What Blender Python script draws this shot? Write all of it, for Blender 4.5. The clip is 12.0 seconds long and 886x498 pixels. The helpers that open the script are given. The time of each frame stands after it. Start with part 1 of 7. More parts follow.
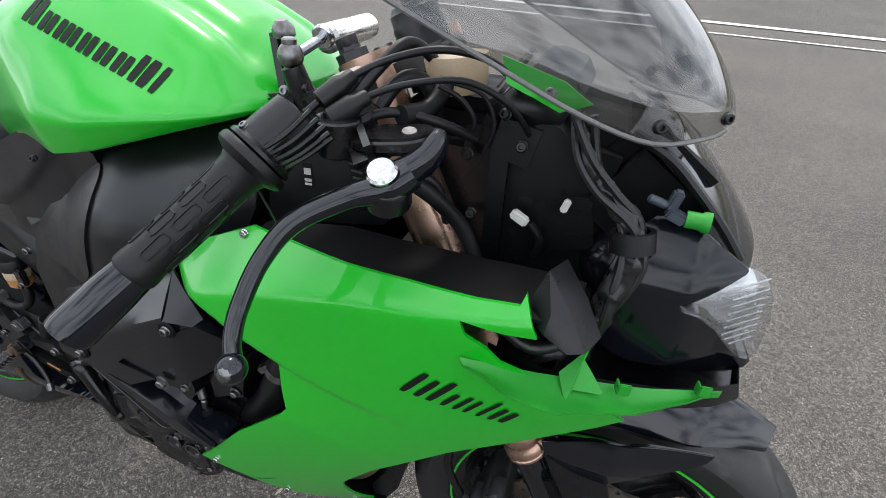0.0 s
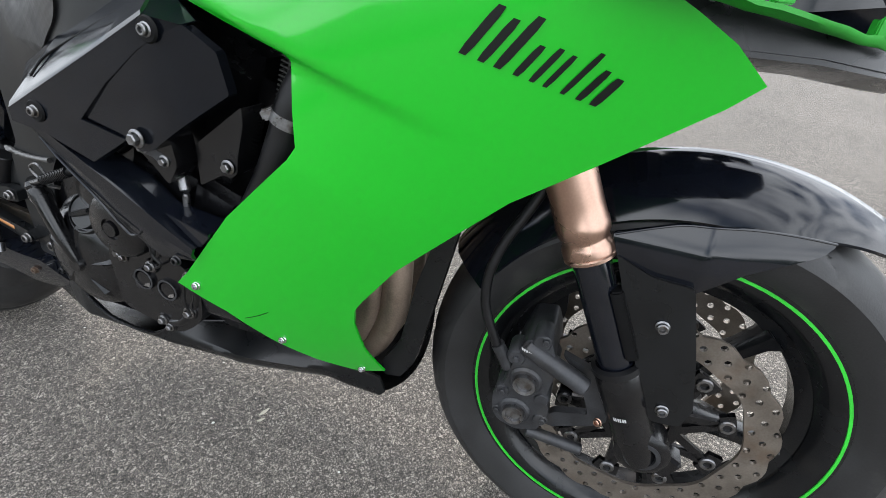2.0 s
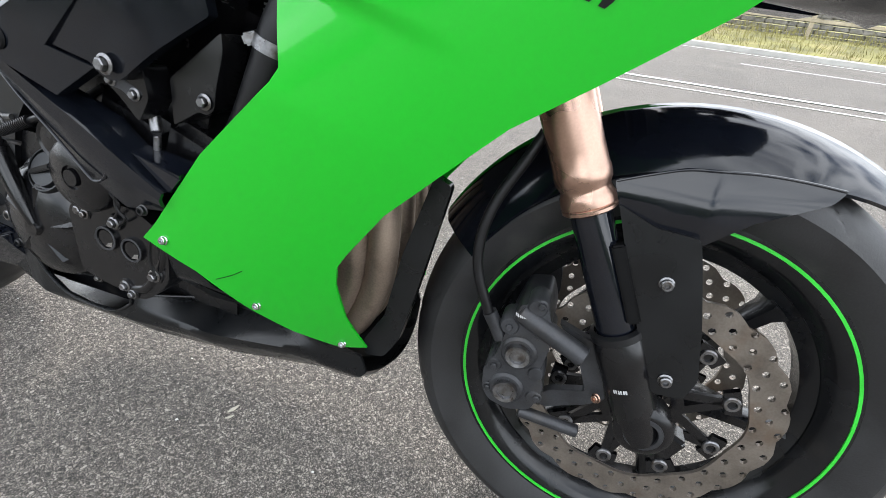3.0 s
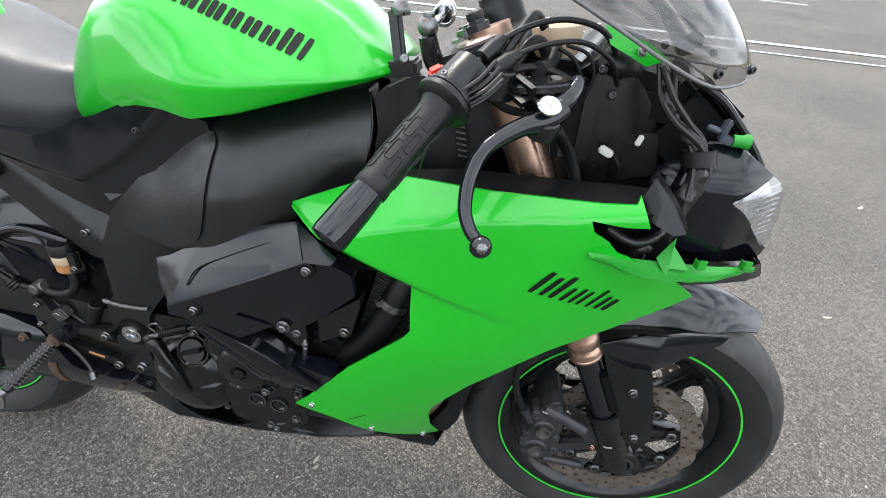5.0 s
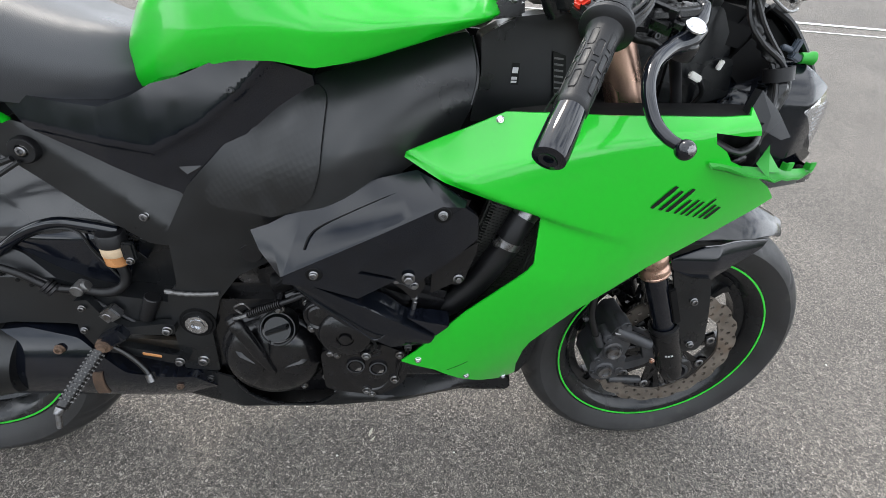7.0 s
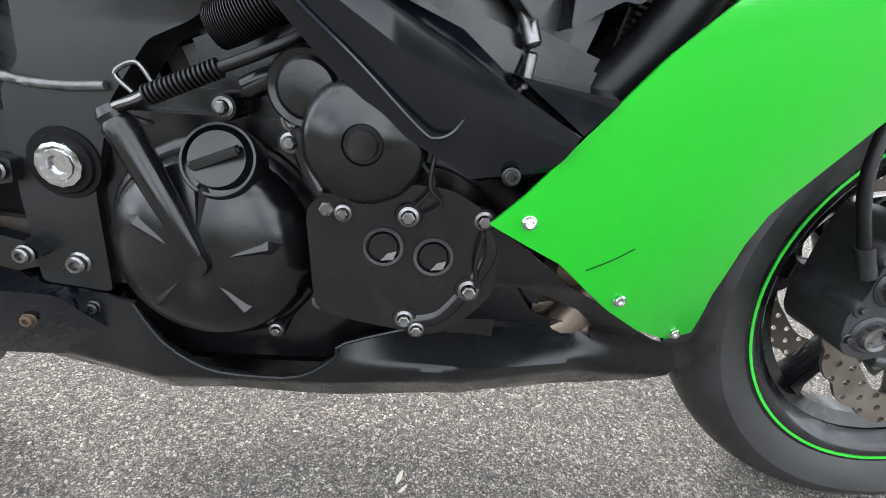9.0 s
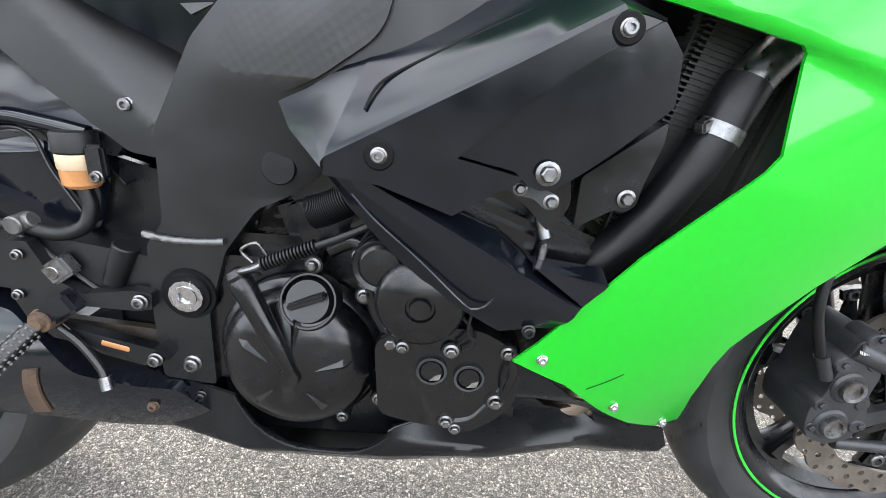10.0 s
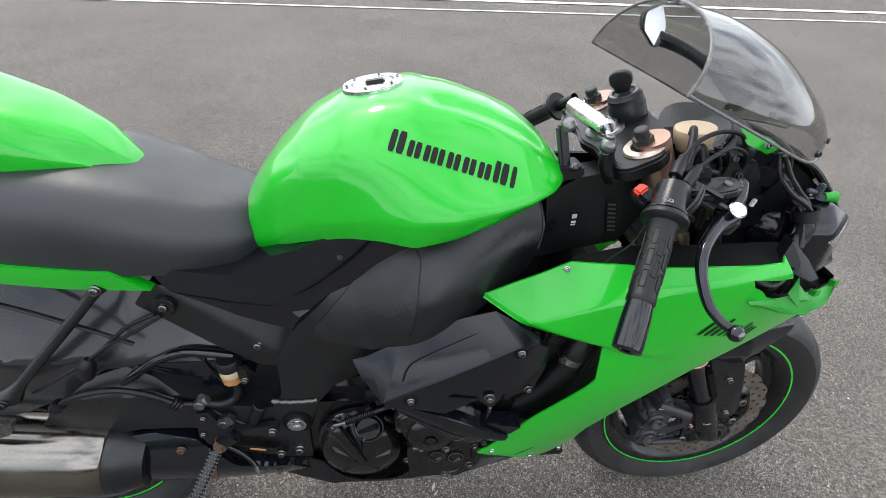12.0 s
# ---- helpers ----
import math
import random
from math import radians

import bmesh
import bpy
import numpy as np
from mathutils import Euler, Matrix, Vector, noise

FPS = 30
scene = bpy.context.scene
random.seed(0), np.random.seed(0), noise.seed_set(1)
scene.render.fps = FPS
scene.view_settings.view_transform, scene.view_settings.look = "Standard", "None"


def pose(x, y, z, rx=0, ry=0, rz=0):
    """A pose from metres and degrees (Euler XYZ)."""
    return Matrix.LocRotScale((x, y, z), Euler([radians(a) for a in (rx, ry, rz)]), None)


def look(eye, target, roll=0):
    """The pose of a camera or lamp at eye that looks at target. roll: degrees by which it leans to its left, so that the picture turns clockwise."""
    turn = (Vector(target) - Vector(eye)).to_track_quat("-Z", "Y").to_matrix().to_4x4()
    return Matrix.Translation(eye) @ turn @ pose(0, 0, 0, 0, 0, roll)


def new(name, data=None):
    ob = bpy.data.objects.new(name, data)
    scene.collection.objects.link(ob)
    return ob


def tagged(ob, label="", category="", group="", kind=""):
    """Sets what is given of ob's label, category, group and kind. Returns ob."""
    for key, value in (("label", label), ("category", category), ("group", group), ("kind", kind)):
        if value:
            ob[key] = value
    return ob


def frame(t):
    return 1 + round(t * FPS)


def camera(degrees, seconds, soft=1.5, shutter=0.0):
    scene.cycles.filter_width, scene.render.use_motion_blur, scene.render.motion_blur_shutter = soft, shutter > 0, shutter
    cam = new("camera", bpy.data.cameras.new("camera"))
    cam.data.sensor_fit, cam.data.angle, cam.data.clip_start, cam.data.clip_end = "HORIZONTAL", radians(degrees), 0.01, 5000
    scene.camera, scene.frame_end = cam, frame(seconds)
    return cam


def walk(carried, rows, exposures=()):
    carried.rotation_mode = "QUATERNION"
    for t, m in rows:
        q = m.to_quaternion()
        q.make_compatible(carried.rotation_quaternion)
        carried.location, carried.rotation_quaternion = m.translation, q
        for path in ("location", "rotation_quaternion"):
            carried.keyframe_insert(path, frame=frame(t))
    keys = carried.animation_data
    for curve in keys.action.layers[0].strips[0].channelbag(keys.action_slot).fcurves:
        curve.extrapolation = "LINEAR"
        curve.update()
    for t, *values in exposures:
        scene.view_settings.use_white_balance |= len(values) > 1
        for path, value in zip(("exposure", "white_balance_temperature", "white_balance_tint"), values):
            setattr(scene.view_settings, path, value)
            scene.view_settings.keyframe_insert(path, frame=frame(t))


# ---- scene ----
cam = camera(86.1, 12.0, soft=0.65)
PATH = [
    (0, (-0.09, -0.403, 1.163), (-0.572, 1.111, -0.051), 2.6),
    (0.5, (-0.103, -0.434, 1.046), (-0.537, 1.094, -0.169), 2.8),
    (1, (-0.101, -0.426, 0.928), (-0.556, 1.112, -0.268), 3.2),
    (1.5, (-0.097, -0.457, 0.859), (-0.58, 1.111, -0.284), 4.6),
    (2, (-0.106, -0.493, 0.836), (-0.583, 1.115, -0.254), 5.2),
    (2.5, (-0.111, -0.507, 0.757), (-0.633, 1.159, -0.219), 6.3),
    (2.7, (-0.102, -0.502, 0.73), (-0.597, 1.181, -0.232), 6.7),
    (4.3, (-0.166, -0.593, 1.016), (-0.457, 1.046, -0.092), 6.9),
    (4.5, (-0.204, -0.605, 1.066), (-0.475, 1.022, -0.065), 6.5),
    (5, (-0.279, -0.601, 1.151), (-0.429, 1.005, -0.031), 5.6),
    (5.5, (-0.36, -0.632, 1.225), (-0.403, 0.964, 0.02), 5.1),
    (6, (-0.451, -0.681, 1.24), (-0.357, 0.902, 0.022), 5.3),
    (6.5, (-0.529, -0.713, 1.2), (-0.324, 0.864, -0.013), 5.9),
    (6.7, (-0.549, -0.702, 1.159), (-0.318, 0.871, -0.054), 6.2),
    (8.3, (-0.583, -0.507, 0.751), (-0.474, 1.228, -0.238), 6.1),
    (8.5, (-0.584, -0.497, 0.696), (-0.485, 1.266, -0.243), 5.5),
    (9, (-0.59, -0.461, 0.589), (-0.49, 1.335, -0.284), 4.6),
    (9.5, (-0.604, -0.466, 0.577), (-0.543, 1.345, -0.269), 4.0),
    (10, (-0.619, -0.515, 0.745), (-0.595, 1.292, -0.111), 4.0),
    (10.5, (-0.604, -0.567, 0.999), (-0.524, 1.147, -0.029), 5.4),
    (11, (-0.583, -0.584, 1.217), (-0.459, 1.048, 0.067), 4.9),
    (11.5, (-0.589, -0.576, 1.316), (-0.488, 1.019, 0.114), 2.8),
    (12, (-0.683, -0.612, 1.329), (-0.498, 0.944, 0.087), 3.2),
]
from mathutils.bvhtree import BVHTree
from mathutils.geometry import tessellate_polygon

EXPOSURE = [(0, -0.08), (1, 0.25), (2, 0.55), (2.7, 0.7), (4.3, 0.6), (5, 0.42), (5.5, 0.28), (6.0, 0.2), (6.7, 0.3), (8.3, 0.92), (9.5, 1.15), (10.2, 1.38), (10.5, 1.34), (11, 0.68), (11.5, 0.25), (12, 0.12)]
walk(cam, [(t, look(eye, target, roll)) for t, eye, target, roll in PATH], EXPOSURE)

# ---------- light ----------
world = bpy.data.worlds.new("sky")
scene.world = world
world.use_nodes = True
wn, wl = world.node_tree.nodes, world.node_tree.links
SUN_EL, SUN_AZ = radians(56), radians(-28)
sky = wn.new("ShaderNodeTexSky")
sky.sky_type, sky.sun_disc = "NISHITA", False
sky.sun_elevation, sky.sun_rotation = SUN_EL, SUN_AZ
sky.dust_density, sky.air_density = 3.0, 1.0
# broken cloud over the clear sky
wtc = wn.new("ShaderNodeTexCoord")
wmap = wn.new("ShaderNodeMapping")
wmap.inputs["Scale"].default_value = (1.6, 1.6, 3.2)
wnoise = wn.new("ShaderNodeTexNoise")
wnoise.inputs["Scale"].default_value, wnoise.inputs["Detail"].default_value = 2.2, 7.0
wramp = wn.new("ShaderNodeValToRGB")
wramp.color_ramp.elements[0].position, wramp.color_ramp.elements[1].position = 0.30, 0.56
wmix = wn.new("ShaderNodeMix")
wmix.data_type = "RGBA"
wmix.inputs["B"].default_value = (15.0, 15.8, 16.9, 1)
wl.new(wtc.outputs["Generated"], wmap.inputs["Vector"])
wl.new(wmap.outputs["Vector"], wnoise.inputs["Vector"])
wl.new(wnoise.outputs["Fac"], wramp.inputs["Fac"])
wl.new(wramp.outputs["Color"], wmix.inputs["Factor"])
wl.new(sky.outputs["Color"], wmix.inputs["A"])
wl.new(wmix.outputs["Result"], wn["Background"].inputs["Color"])
wn["Background"].inputs["Strength"].default_value = 0.15
sun = new("sun", bpy.data.lights.new("sun", "SUN"))
sun.data.energy, sun.data.angle, sun.data.color = 1.5, radians(12), (1.0, 0.96, 0.9)
sun_dir = Vector((math.sin(SUN_AZ) * math.cos(SUN_EL), math.cos(SUN_AZ) * math.cos(SUN_EL), math.sin(SUN_EL)))
sun.matrix_world = look(sun_dir * 30, (0, 0, 0))


# ---------- materials ----------
def material(name, colour, rough=0.5, metal=0.0, vary=0.12, scale=30.0, fine=400.0, bump=0.0, bump_scale=300.0, coat=0.0,
             dirt=None, dirt_scale=6.0, dirt_from=0.55, rough_vary=0.12, specular=0.5):
    m = bpy.data.materials.new(name)
    m.use_nodes = True
    n, l = m.node_tree.nodes, m.node_tree.links
    b = n["Principled BSDF"]
    b.inputs["Metallic"].default_value = metal
    b.inputs["Coat Weight"].default_value = coat
    b.inputs["Coat Roughness"].default_value = 0.06
    b.inputs["Specular IOR Level"].default_value = specular
    tc = n.new("ShaderNodeTexCoord")

    def noise_at(s, detail=4.0):
        x = n.new("ShaderNodeTexNoise")
        x.inputs["Scale"].default_value, x.inputs["Detail"].default_value = s, detail
        l.new(tc.outputs["Object"], x.inputs["Vector"])
        return x.outputs["Fac"]

    def ramp(source, lo, hi, a, c):
        r = n.new("ShaderNodeMapRange")
        r.inputs["From Min"].default_value, r.inputs["From Max"].default_value = lo, hi
        r.inputs["To Min"].default_value, r.inputs["To Max"].default_value = a, c
        l.new(source, r.inputs["Value"])
        return r.outputs["Result"]

    def mixed(kind, fac, a, c):
        x = n.new("ShaderNodeMix")
        x.data_type, x.blend_type = "RGBA", kind
        for slot, v in (("Factor", fac), ("A", a), ("B", c)):
            if isinstance(v, (tuple, float, int)):
                x.inputs[slot].default_value = (*v, 1) if isinstance(v, tuple) else v
            else:
                l.new(v, x.inputs[slot])
        return x.outputs["Result"]

    big, small = noise_at(scale), noise_at(fine, 2.0)
    grain = n.new("ShaderNodeMath")
    grain.operation = "ADD"
    l.new(ramp(big, 0.3, 0.7, -vary, vary), grain.inputs[0])
    l.new(ramp(small, 0.3, 0.7, 1 - vary * 0.5, 1 + vary * 0.5), grain.inputs[1])
    vec = n.new("ShaderNodeVectorMath")
    vec.operation = "SCALE"
    vec.inputs[0].default_value = colour
    l.new(grain.outputs[0], vec.inputs["Scale"])
    col = vec.outputs["Vector"]
    if dirt:
        col = mixed("MIX", ramp(noise_at(dirt_scale, 8.0), dirt_from, dirt_from + 0.18, 0.0, 0.7), col, dirt)
    l.new(col, b.inputs["Base Color"])
    l.new(ramp(big, 0.3, 0.7, max(0.02, rough - rough_vary), min(1, rough + rough_vary)), b.inputs["Roughness"])
    if bump:
        bp = n.new("ShaderNodeBump")
        bp.inputs["Strength"].default_value, bp.inputs["Distance"].default_value = bump, 0.001
        l.new(noise_at(bump_scale, 3.0), bp.inputs["Height"])
        l.new(bp.outputs["Normal"], b.inputs["Normal"])
    return m


GREEN = material("green_paint", (0.004, 0.39, 0.012), 0.32, vary=0.02, scale=3, coat=0.7, rough_vary=0.03, specular=0.35)
GREEN_RAW = material("green_plastic_inside", (0.012, 0.26, 0.018), 0.5, vary=0.08, scale=18)
GLOSS = material("gloss_black_paint", (0.004, 0.005, 0.008), 0.10, vary=0.2, coat=0.1, rough_vary=0.04, dirt=(0.010, 0.011, 0.014), dirt_scale=14, dirt_from=0.58)
SATIN = material("satin_black_alloy", (0.0050, 0.0057, 0.0065), 0.36, vary=0.15, scale=12, specular=0.52, bump=0.08, bump_scale=900, dirt=(0.008, 0.0085, 0.009), dirt_scale=9, dirt_from=0.58)
PLASTIC = material("textured_black_plastic", (0.0042, 0.0048, 0.0056), 0.28, vary=0.15, scale=14, specular=0.4, bump=0.15, bump_scale=1400, dirt=(0.013, 0.0125, 0.012), dirt_scale=12, dirt_from=0.6)
# near-black: shade of hollows and gaps put into the colour, plus dark plastic parts
DARK = material("dark_plastic_and_shade", (0.003, 0.003, 0.0033), 0.6, vary=0.2, specular=0.15)
MATT = material("matt_black_plastic", (0.004, 0.004, 0.0043), 0.7, vary=0.2, scale=30, specular=0.12)
CAST = material("black_engine_casting", (0.004, 0.004, 0.0047), 0.22, vary=0.2, scale=25, bump=0.06, bump_scale=1200, dirt=(0.035, 0.032, 0.029), dirt_scale=16, dirt_from=0.62)
GREYCAST = material("grey_caliper_casting", (0.034, 0.035, 0.038), 0.42, 0.35, vary=0.3, scale=40, dirt=(0.05, 0.045, 0.04), dirt_scale=25)
RUBBER = material("rubber", (0.0048, 0.0048, 0.0055), 0.42, specular=0.35, vary=0.15, scale=40, bump=0.2, bump_scale=800)
TYRE = material("tyre_rubber", (0.016, 0.016, 0.0165), 0.5, vary=0.25, scale=18, bump=0.25, bump_scale=500, dirt=(0.06, 0.058, 0.052), dirt_scale=12, dirt_from=0.58)
LEATHER = material("seat_vinyl", (0.016, 0.0175, 0.0205), 0.36, vary=0.1, scale=10, bump=0.3, bump_scale=1100, specular=0.6)
STEEL = material("bright_steel", (0.22, 0.22, 0.225), 0.36, 1.0, vary=0.2, scale=120, dirt=(0.10, 0.08, 0.06), dirt_scale=90, dirt_from=0.5)
CHROME = material("polished_steel", (0.55, 0.56, 0.58), 0.16, 1.0, vary=0.15, scale=150, dirt=(0.25, 0.24, 0.22), dirt_scale=130, dirt_from=0.55)
BRUSHED = material("brushed_titanium", (0.24, 0.225, 0.205), 0.22, 1.0, vary=0.15, scale=8, dirt=(0.18, 0.14, 0.09), dirt_scale=7)
DISC = material("worn_brake_steel", (0.19, 0.165, 0.14), 0.42, 0.7, vary=0.2, scale=30, dirt=(0.16, 0.1, 0.06), dirt_scale=14)
COLLAR = material("worn_bronze_collar", (0.55, 0.44, 0.39), 0.34, 0.9, vary=0.15, scale=60)
COPPER = material("bronze_anodised_fork", (0.46, 0.30, 0.23), 0.28, 0.95, vary=0.1, scale=12)
HEADER = material("dirty_exhaust_steel", (0.3, 0.235, 0.185), 0.45, 0.7, vary=0.25, scale=14, dirt=(0.09, 0.05, 0.03), dirt_scale=18)
GRIME = material("grimy_plate", (0.030, 0.026, 0.021), 0.6, 0.1, vary=0.4, scale=40, bump=0.3, dirt=(0.08, 0.055, 0.035), dirt_scale=30)
RUST = material("rusty_steel", (0.09, 0.055, 0.035), 0.8, 0.1, vary=0.4, scale=50, bump=0.5)
RED = material("red_switch", (0.62, 0.035, 0.015), 0.4, vary=0.05)
WHITE = material("white_plastic", (0.62, 0.61, 0.57), 0.45, vary=0.06)
CREAM = material("cream_reservoir", (0.5, 0.38, 0.25), 0.4, vary=0.08)
AMBER = material("amber_fluid", (0.42, 0.19, 0.07), 0.3, vary=0.15)
INK = material("black_decal", (0.006, 0.007, 0.006), 0.5, vary=0.1, specular=0.2)
RIM = material("black_wheel_paint", (0.0045, 0.005, 0.006), 0.24, vary=0.2, coat=0.1, specular=0.4, dirt=(0.015, 0.014, 0.013), dirt_scale=20, dirt_from=0.58)
SHEEN = material("satin_black_shroud", (0.004, 0.005, 0.0075), 0.16, vary=0.2, coat=0.0, specular=0.42, rough_vary=0.05, dirt=(0.009, 0.0095, 0.011), dirt_scale=14, dirt_from=0.58)
PALE = material("pale_print", (0.45, 0.45, 0.45), 0.5, vary=0.1)
STRIPE = material("green_rim_stripe", (0.03, 0.5, 0.035), 0.4, vary=0.1)
TAPE = material("black_cloth_tape", (0.009, 0.009, 0.0095), 0.38, vary=0.3, scale=60, bump=0.5, bump_scale=200)
LAMP_INSIDE = material("chrome_reflector", (0.55, 0.55, 0.55), 0.2, 0.75, vary=0.15, scale=60)
MIRROR = material("mirror_glass", (0.9, 0.92, 0.95), 0.02, 1.0, vary=0.0, rough_vary=0.0)
FINS = material("radiator_core", (0.028, 0.029, 0.026), 0.6, 0.2, vary=0.2)
CONCRETE = material("pale_concrete", (0.4, 0.39, 0.36), 0.85, vary=0.2, scale=2, fine=40, bump=0.4, bump_scale=60)
TIMBER = material("weathered_timber", (0.36, 0.31, 0.22), 0.85, vary=0.25, scale=5, fine=60)
PAINT_LINE = material("road_paint", (0.78, 0.78, 0.76), 0.7, vary=0.12, scale=4, fine=120, dirt=(0.3, 0.3, 0.3), dirt_scale=5, dirt_from=0.6)
LEAF = material("dry_grass", (0.22, 0.2, 0.07), 0.8, vary=0.4, scale=3)
WELD = material("raw_weld", (0.13, 0.128, 0.125), 0.4, 0.7, vary=0.2, scale=90)
REFLECT_BANK = material("dark_bank_green", (0.035, 0.05, 0.02), 0.8, vary=0.4, scale=4, fine=30, bump=0.8, bump_scale=25)
STONE = material("drystone", (0.2, 0.19, 0.17), 0.9, vary=0.4, scale=6, bump=0.6, bump_scale=30)


def glass(name, colour, rough, ior, mixfac):
    m = bpy.data.materials.new(name)
    m.use_nodes = True
    n, l = m.node_tree.nodes, m.node_tree.links
    n.remove(n["Principled BSDF"])
    clear, gloss, mix = n.new("ShaderNodeBsdfTransparent"), n.new("ShaderNodeBsdfGlossy"), n.new("ShaderNodeMixShader")
    facing, power, fres = n.new("ShaderNodeLayerWeight"), n.new("ShaderNodeMath"), n.new("ShaderNodeMath")
    power.operation, fres.operation = "POWER", "MULTIPLY_ADD"
    power.inputs[1].default_value = 4.0
    base = ((ior - 1) / (ior + 1)) ** 2
    fres.inputs[1].default_value, fres.inputs[2].default_value = 0.7, base
    facing.inputs["Blend"].default_value = 0.5
    l.new(facing.outputs["Facing"], power.inputs[0])
    l.new(power.outputs[0], fres.inputs[0])
    clear.inputs["Color"].default_value = (*colour, 1)
    gloss.inputs["Roughness"].default_value = rough
    haze, hmix = n.new("ShaderNodeBsdfDiffuse"), n.new("ShaderNodeMixShader")
    haze.inputs["Color"].default_value = (0.35, 0.36, 0.38, 1)
    hmix.inputs["Fac"].default_value = mixfac
    l.new(clear.outputs[0], hmix.inputs[1])
    l.new(haze.outputs[0], hmix.inputs[2])
    l.new(fres.outputs[0], mix.inputs["Fac"])
    l.new(hmix.outputs[0], mix.inputs[1])
    l.new(gloss.outputs[0], mix.inputs[2])
    l.new(mix.outputs[0], n["Material Output"].inputs["Surface"])
    return m


SMOKE = glass("smoked_screen", (0.75, 0.748, 0.745), 0.03, 1.65, 0.012)
LENS = glass("headlamp_lens", (0.93, 0.94, 0.95), 0.04, 1.45, 0.05)


def asphalt(name, dark, light, chip):
    m = bpy.data.materials.new(name)
    m.use_nodes = True
    n, l = m.node_tree.nodes, m.node_tree.links
    b = n["Principled BSDF"]
    tc = n.new("ShaderNodeTexCoord")
    vor, edge, big, mid = (n.new("ShaderNodeTexVoronoi"), n.new("ShaderNodeTexVoronoi"), n.new("ShaderNodeTexNoise"), n.new("ShaderNodeTexNoise"))
    edge.feature = "DISTANCE_TO_EDGE"
    warp = n.new("ShaderNodeTexNoise")
    warp.inputs["Scale"].default_value = chip * 0.7
    wadd = n.new("ShaderNodeMixRGB")
    wadd.blend_type = "LINEAR_LIGHT"
    wadd.inputs["Fac"].default_value = 0.007
    l.new(tc.outputs["Object"], wadd.inputs["Color1"])
    l.new(tc.outputs["Object"], warp.inputs["Vector"])
    l.new(warp.outputs["Color"], wadd.inputs["Color2"])
    for v in (vor, edge):
        v.inputs["Scale"].default_value = chip
        l.new(wadd.outputs["Color"], v.inputs["Vector"])
    big.inputs["Scale"].default_value, big.inputs["Detail"].default_value = 0.9, 8.0
    mid.inputs["Scale"].default_value, mid.inputs["Detail"].default_value = 14.0, 6.0
    for v in (big, mid):
        l.new(tc.outputs["Object"], v.inputs["Vector"])
    sep = n.new("ShaderNodeSeparateColor")
    l.new(vor.outputs["Color"], sep.inputs["Color"])
    cr = n.new("ShaderNodeValToRGB")
    e = cr.color_ramp.elements
    e[0].position, e[0].color = 0.0, (dark * 0.55, dark * 0.49, dark * 0.42, 1)
    e[1].position, e[1].color = 1.0, (light * 1.12, light * 1.01, light * 0.88, 1)
    e.new(0.45).color = (dark, dark * 0.89, dark * 0.765, 1)
    e.new(0.8).color = (light, light * 0.89, light * 0.765, 1)
    l.new(sep.outputs[0], cr.inputs["Fac"])
    gap = n.new("ShaderNodeMapRange")
    gap.inputs["From Max"].default_value, gap.inputs["To Min"].default_value = 0.26, 0.08
    l.new(edge.outputs["Distance"], gap.inputs["Value"])
    stain = n.new("ShaderNodeMapRange")
    stain.inputs["From Min"].default_value, stain.inputs["From Max"].default_value = 0.3, 0.72
    stain.inputs["To Min"].default_value, stain.inputs["To Max"].default_value = 0.8, 1.16
    l.new(big.outputs["Fac"], stain.inputs["Value"])
    mul = n.new("ShaderNodeMath")
    mul.operation = "MULTIPLY"
    l.new(gap.outputs["Result"], mul.inputs[0])
    l.new(stain.outputs["Result"], mul.inputs[1])
    sc = n.new("ShaderNodeVectorMath")
    sc.operation = "SCALE"
    l.new(cr.outputs["Color"], sc.inputs[0])
    l.new(mul.outputs[0], sc.inputs["Scale"])
    l.new(sc.outputs["Vector"], b.inputs["Base Color"])
    b.inputs["Roughness"].default_value = 0.8
    h = n.new("ShaderNodeMath")
    h.operation = "ADD"
    l.new(gap.outputs["Result"], h.inputs[0])
    l.new(sep.outputs[1], h.inputs[1])
    bp = n.new("ShaderNodeBump")
    bp.inputs["Strength"].default_value, bp.inputs["Distance"].default_value = 0.8, 0.003
    l.new(h.outputs[0], bp.inputs["Height"])
    l.new(bp.outputs["Normal"], b.inputs["Normal"])
    return m


TARMAC = asphalt("chipped_tarmac", 0.255, 0.38, 195.0)
ROAD = asphalt("road_tarmac", 0.24, 0.30, 200.0)


# ---------- mesh tools ----------
def part(name, bm, mat, parent=None, label="", sharp=38, fix=True):
    if fix:
        bmesh.ops.recalc_face_normals(bm, faces=bm.faces)
    for e in bm.edges:
        if len(e.link_faces) == 2:
            e.smooth = e.link_faces[0].normal.angle(e.link_faces[1].normal, 0) < radians(sharp)
    for f in bm.faces:
        f.smooth = True
    me = bpy.data.meshes.new(name)
    bm.to_mesh(me)
    bm.free()
    for m in mat if isinstance(mat, list) else [mat]:
        me.materials.append(m)
    ob = new(name, me)
    ob.parent = parent
    return tagged(ob, label)


def basis(d, ref=(0, 0, 1)):
    d = Vector(d).normalized()
    r = Vector(ref)
    if abs(d.dot(r)) > 0.95:
        r = Vector((1, 0, 0))
    u = d.cross(r).normalized()
    return d, u, u.cross(d).normalized()


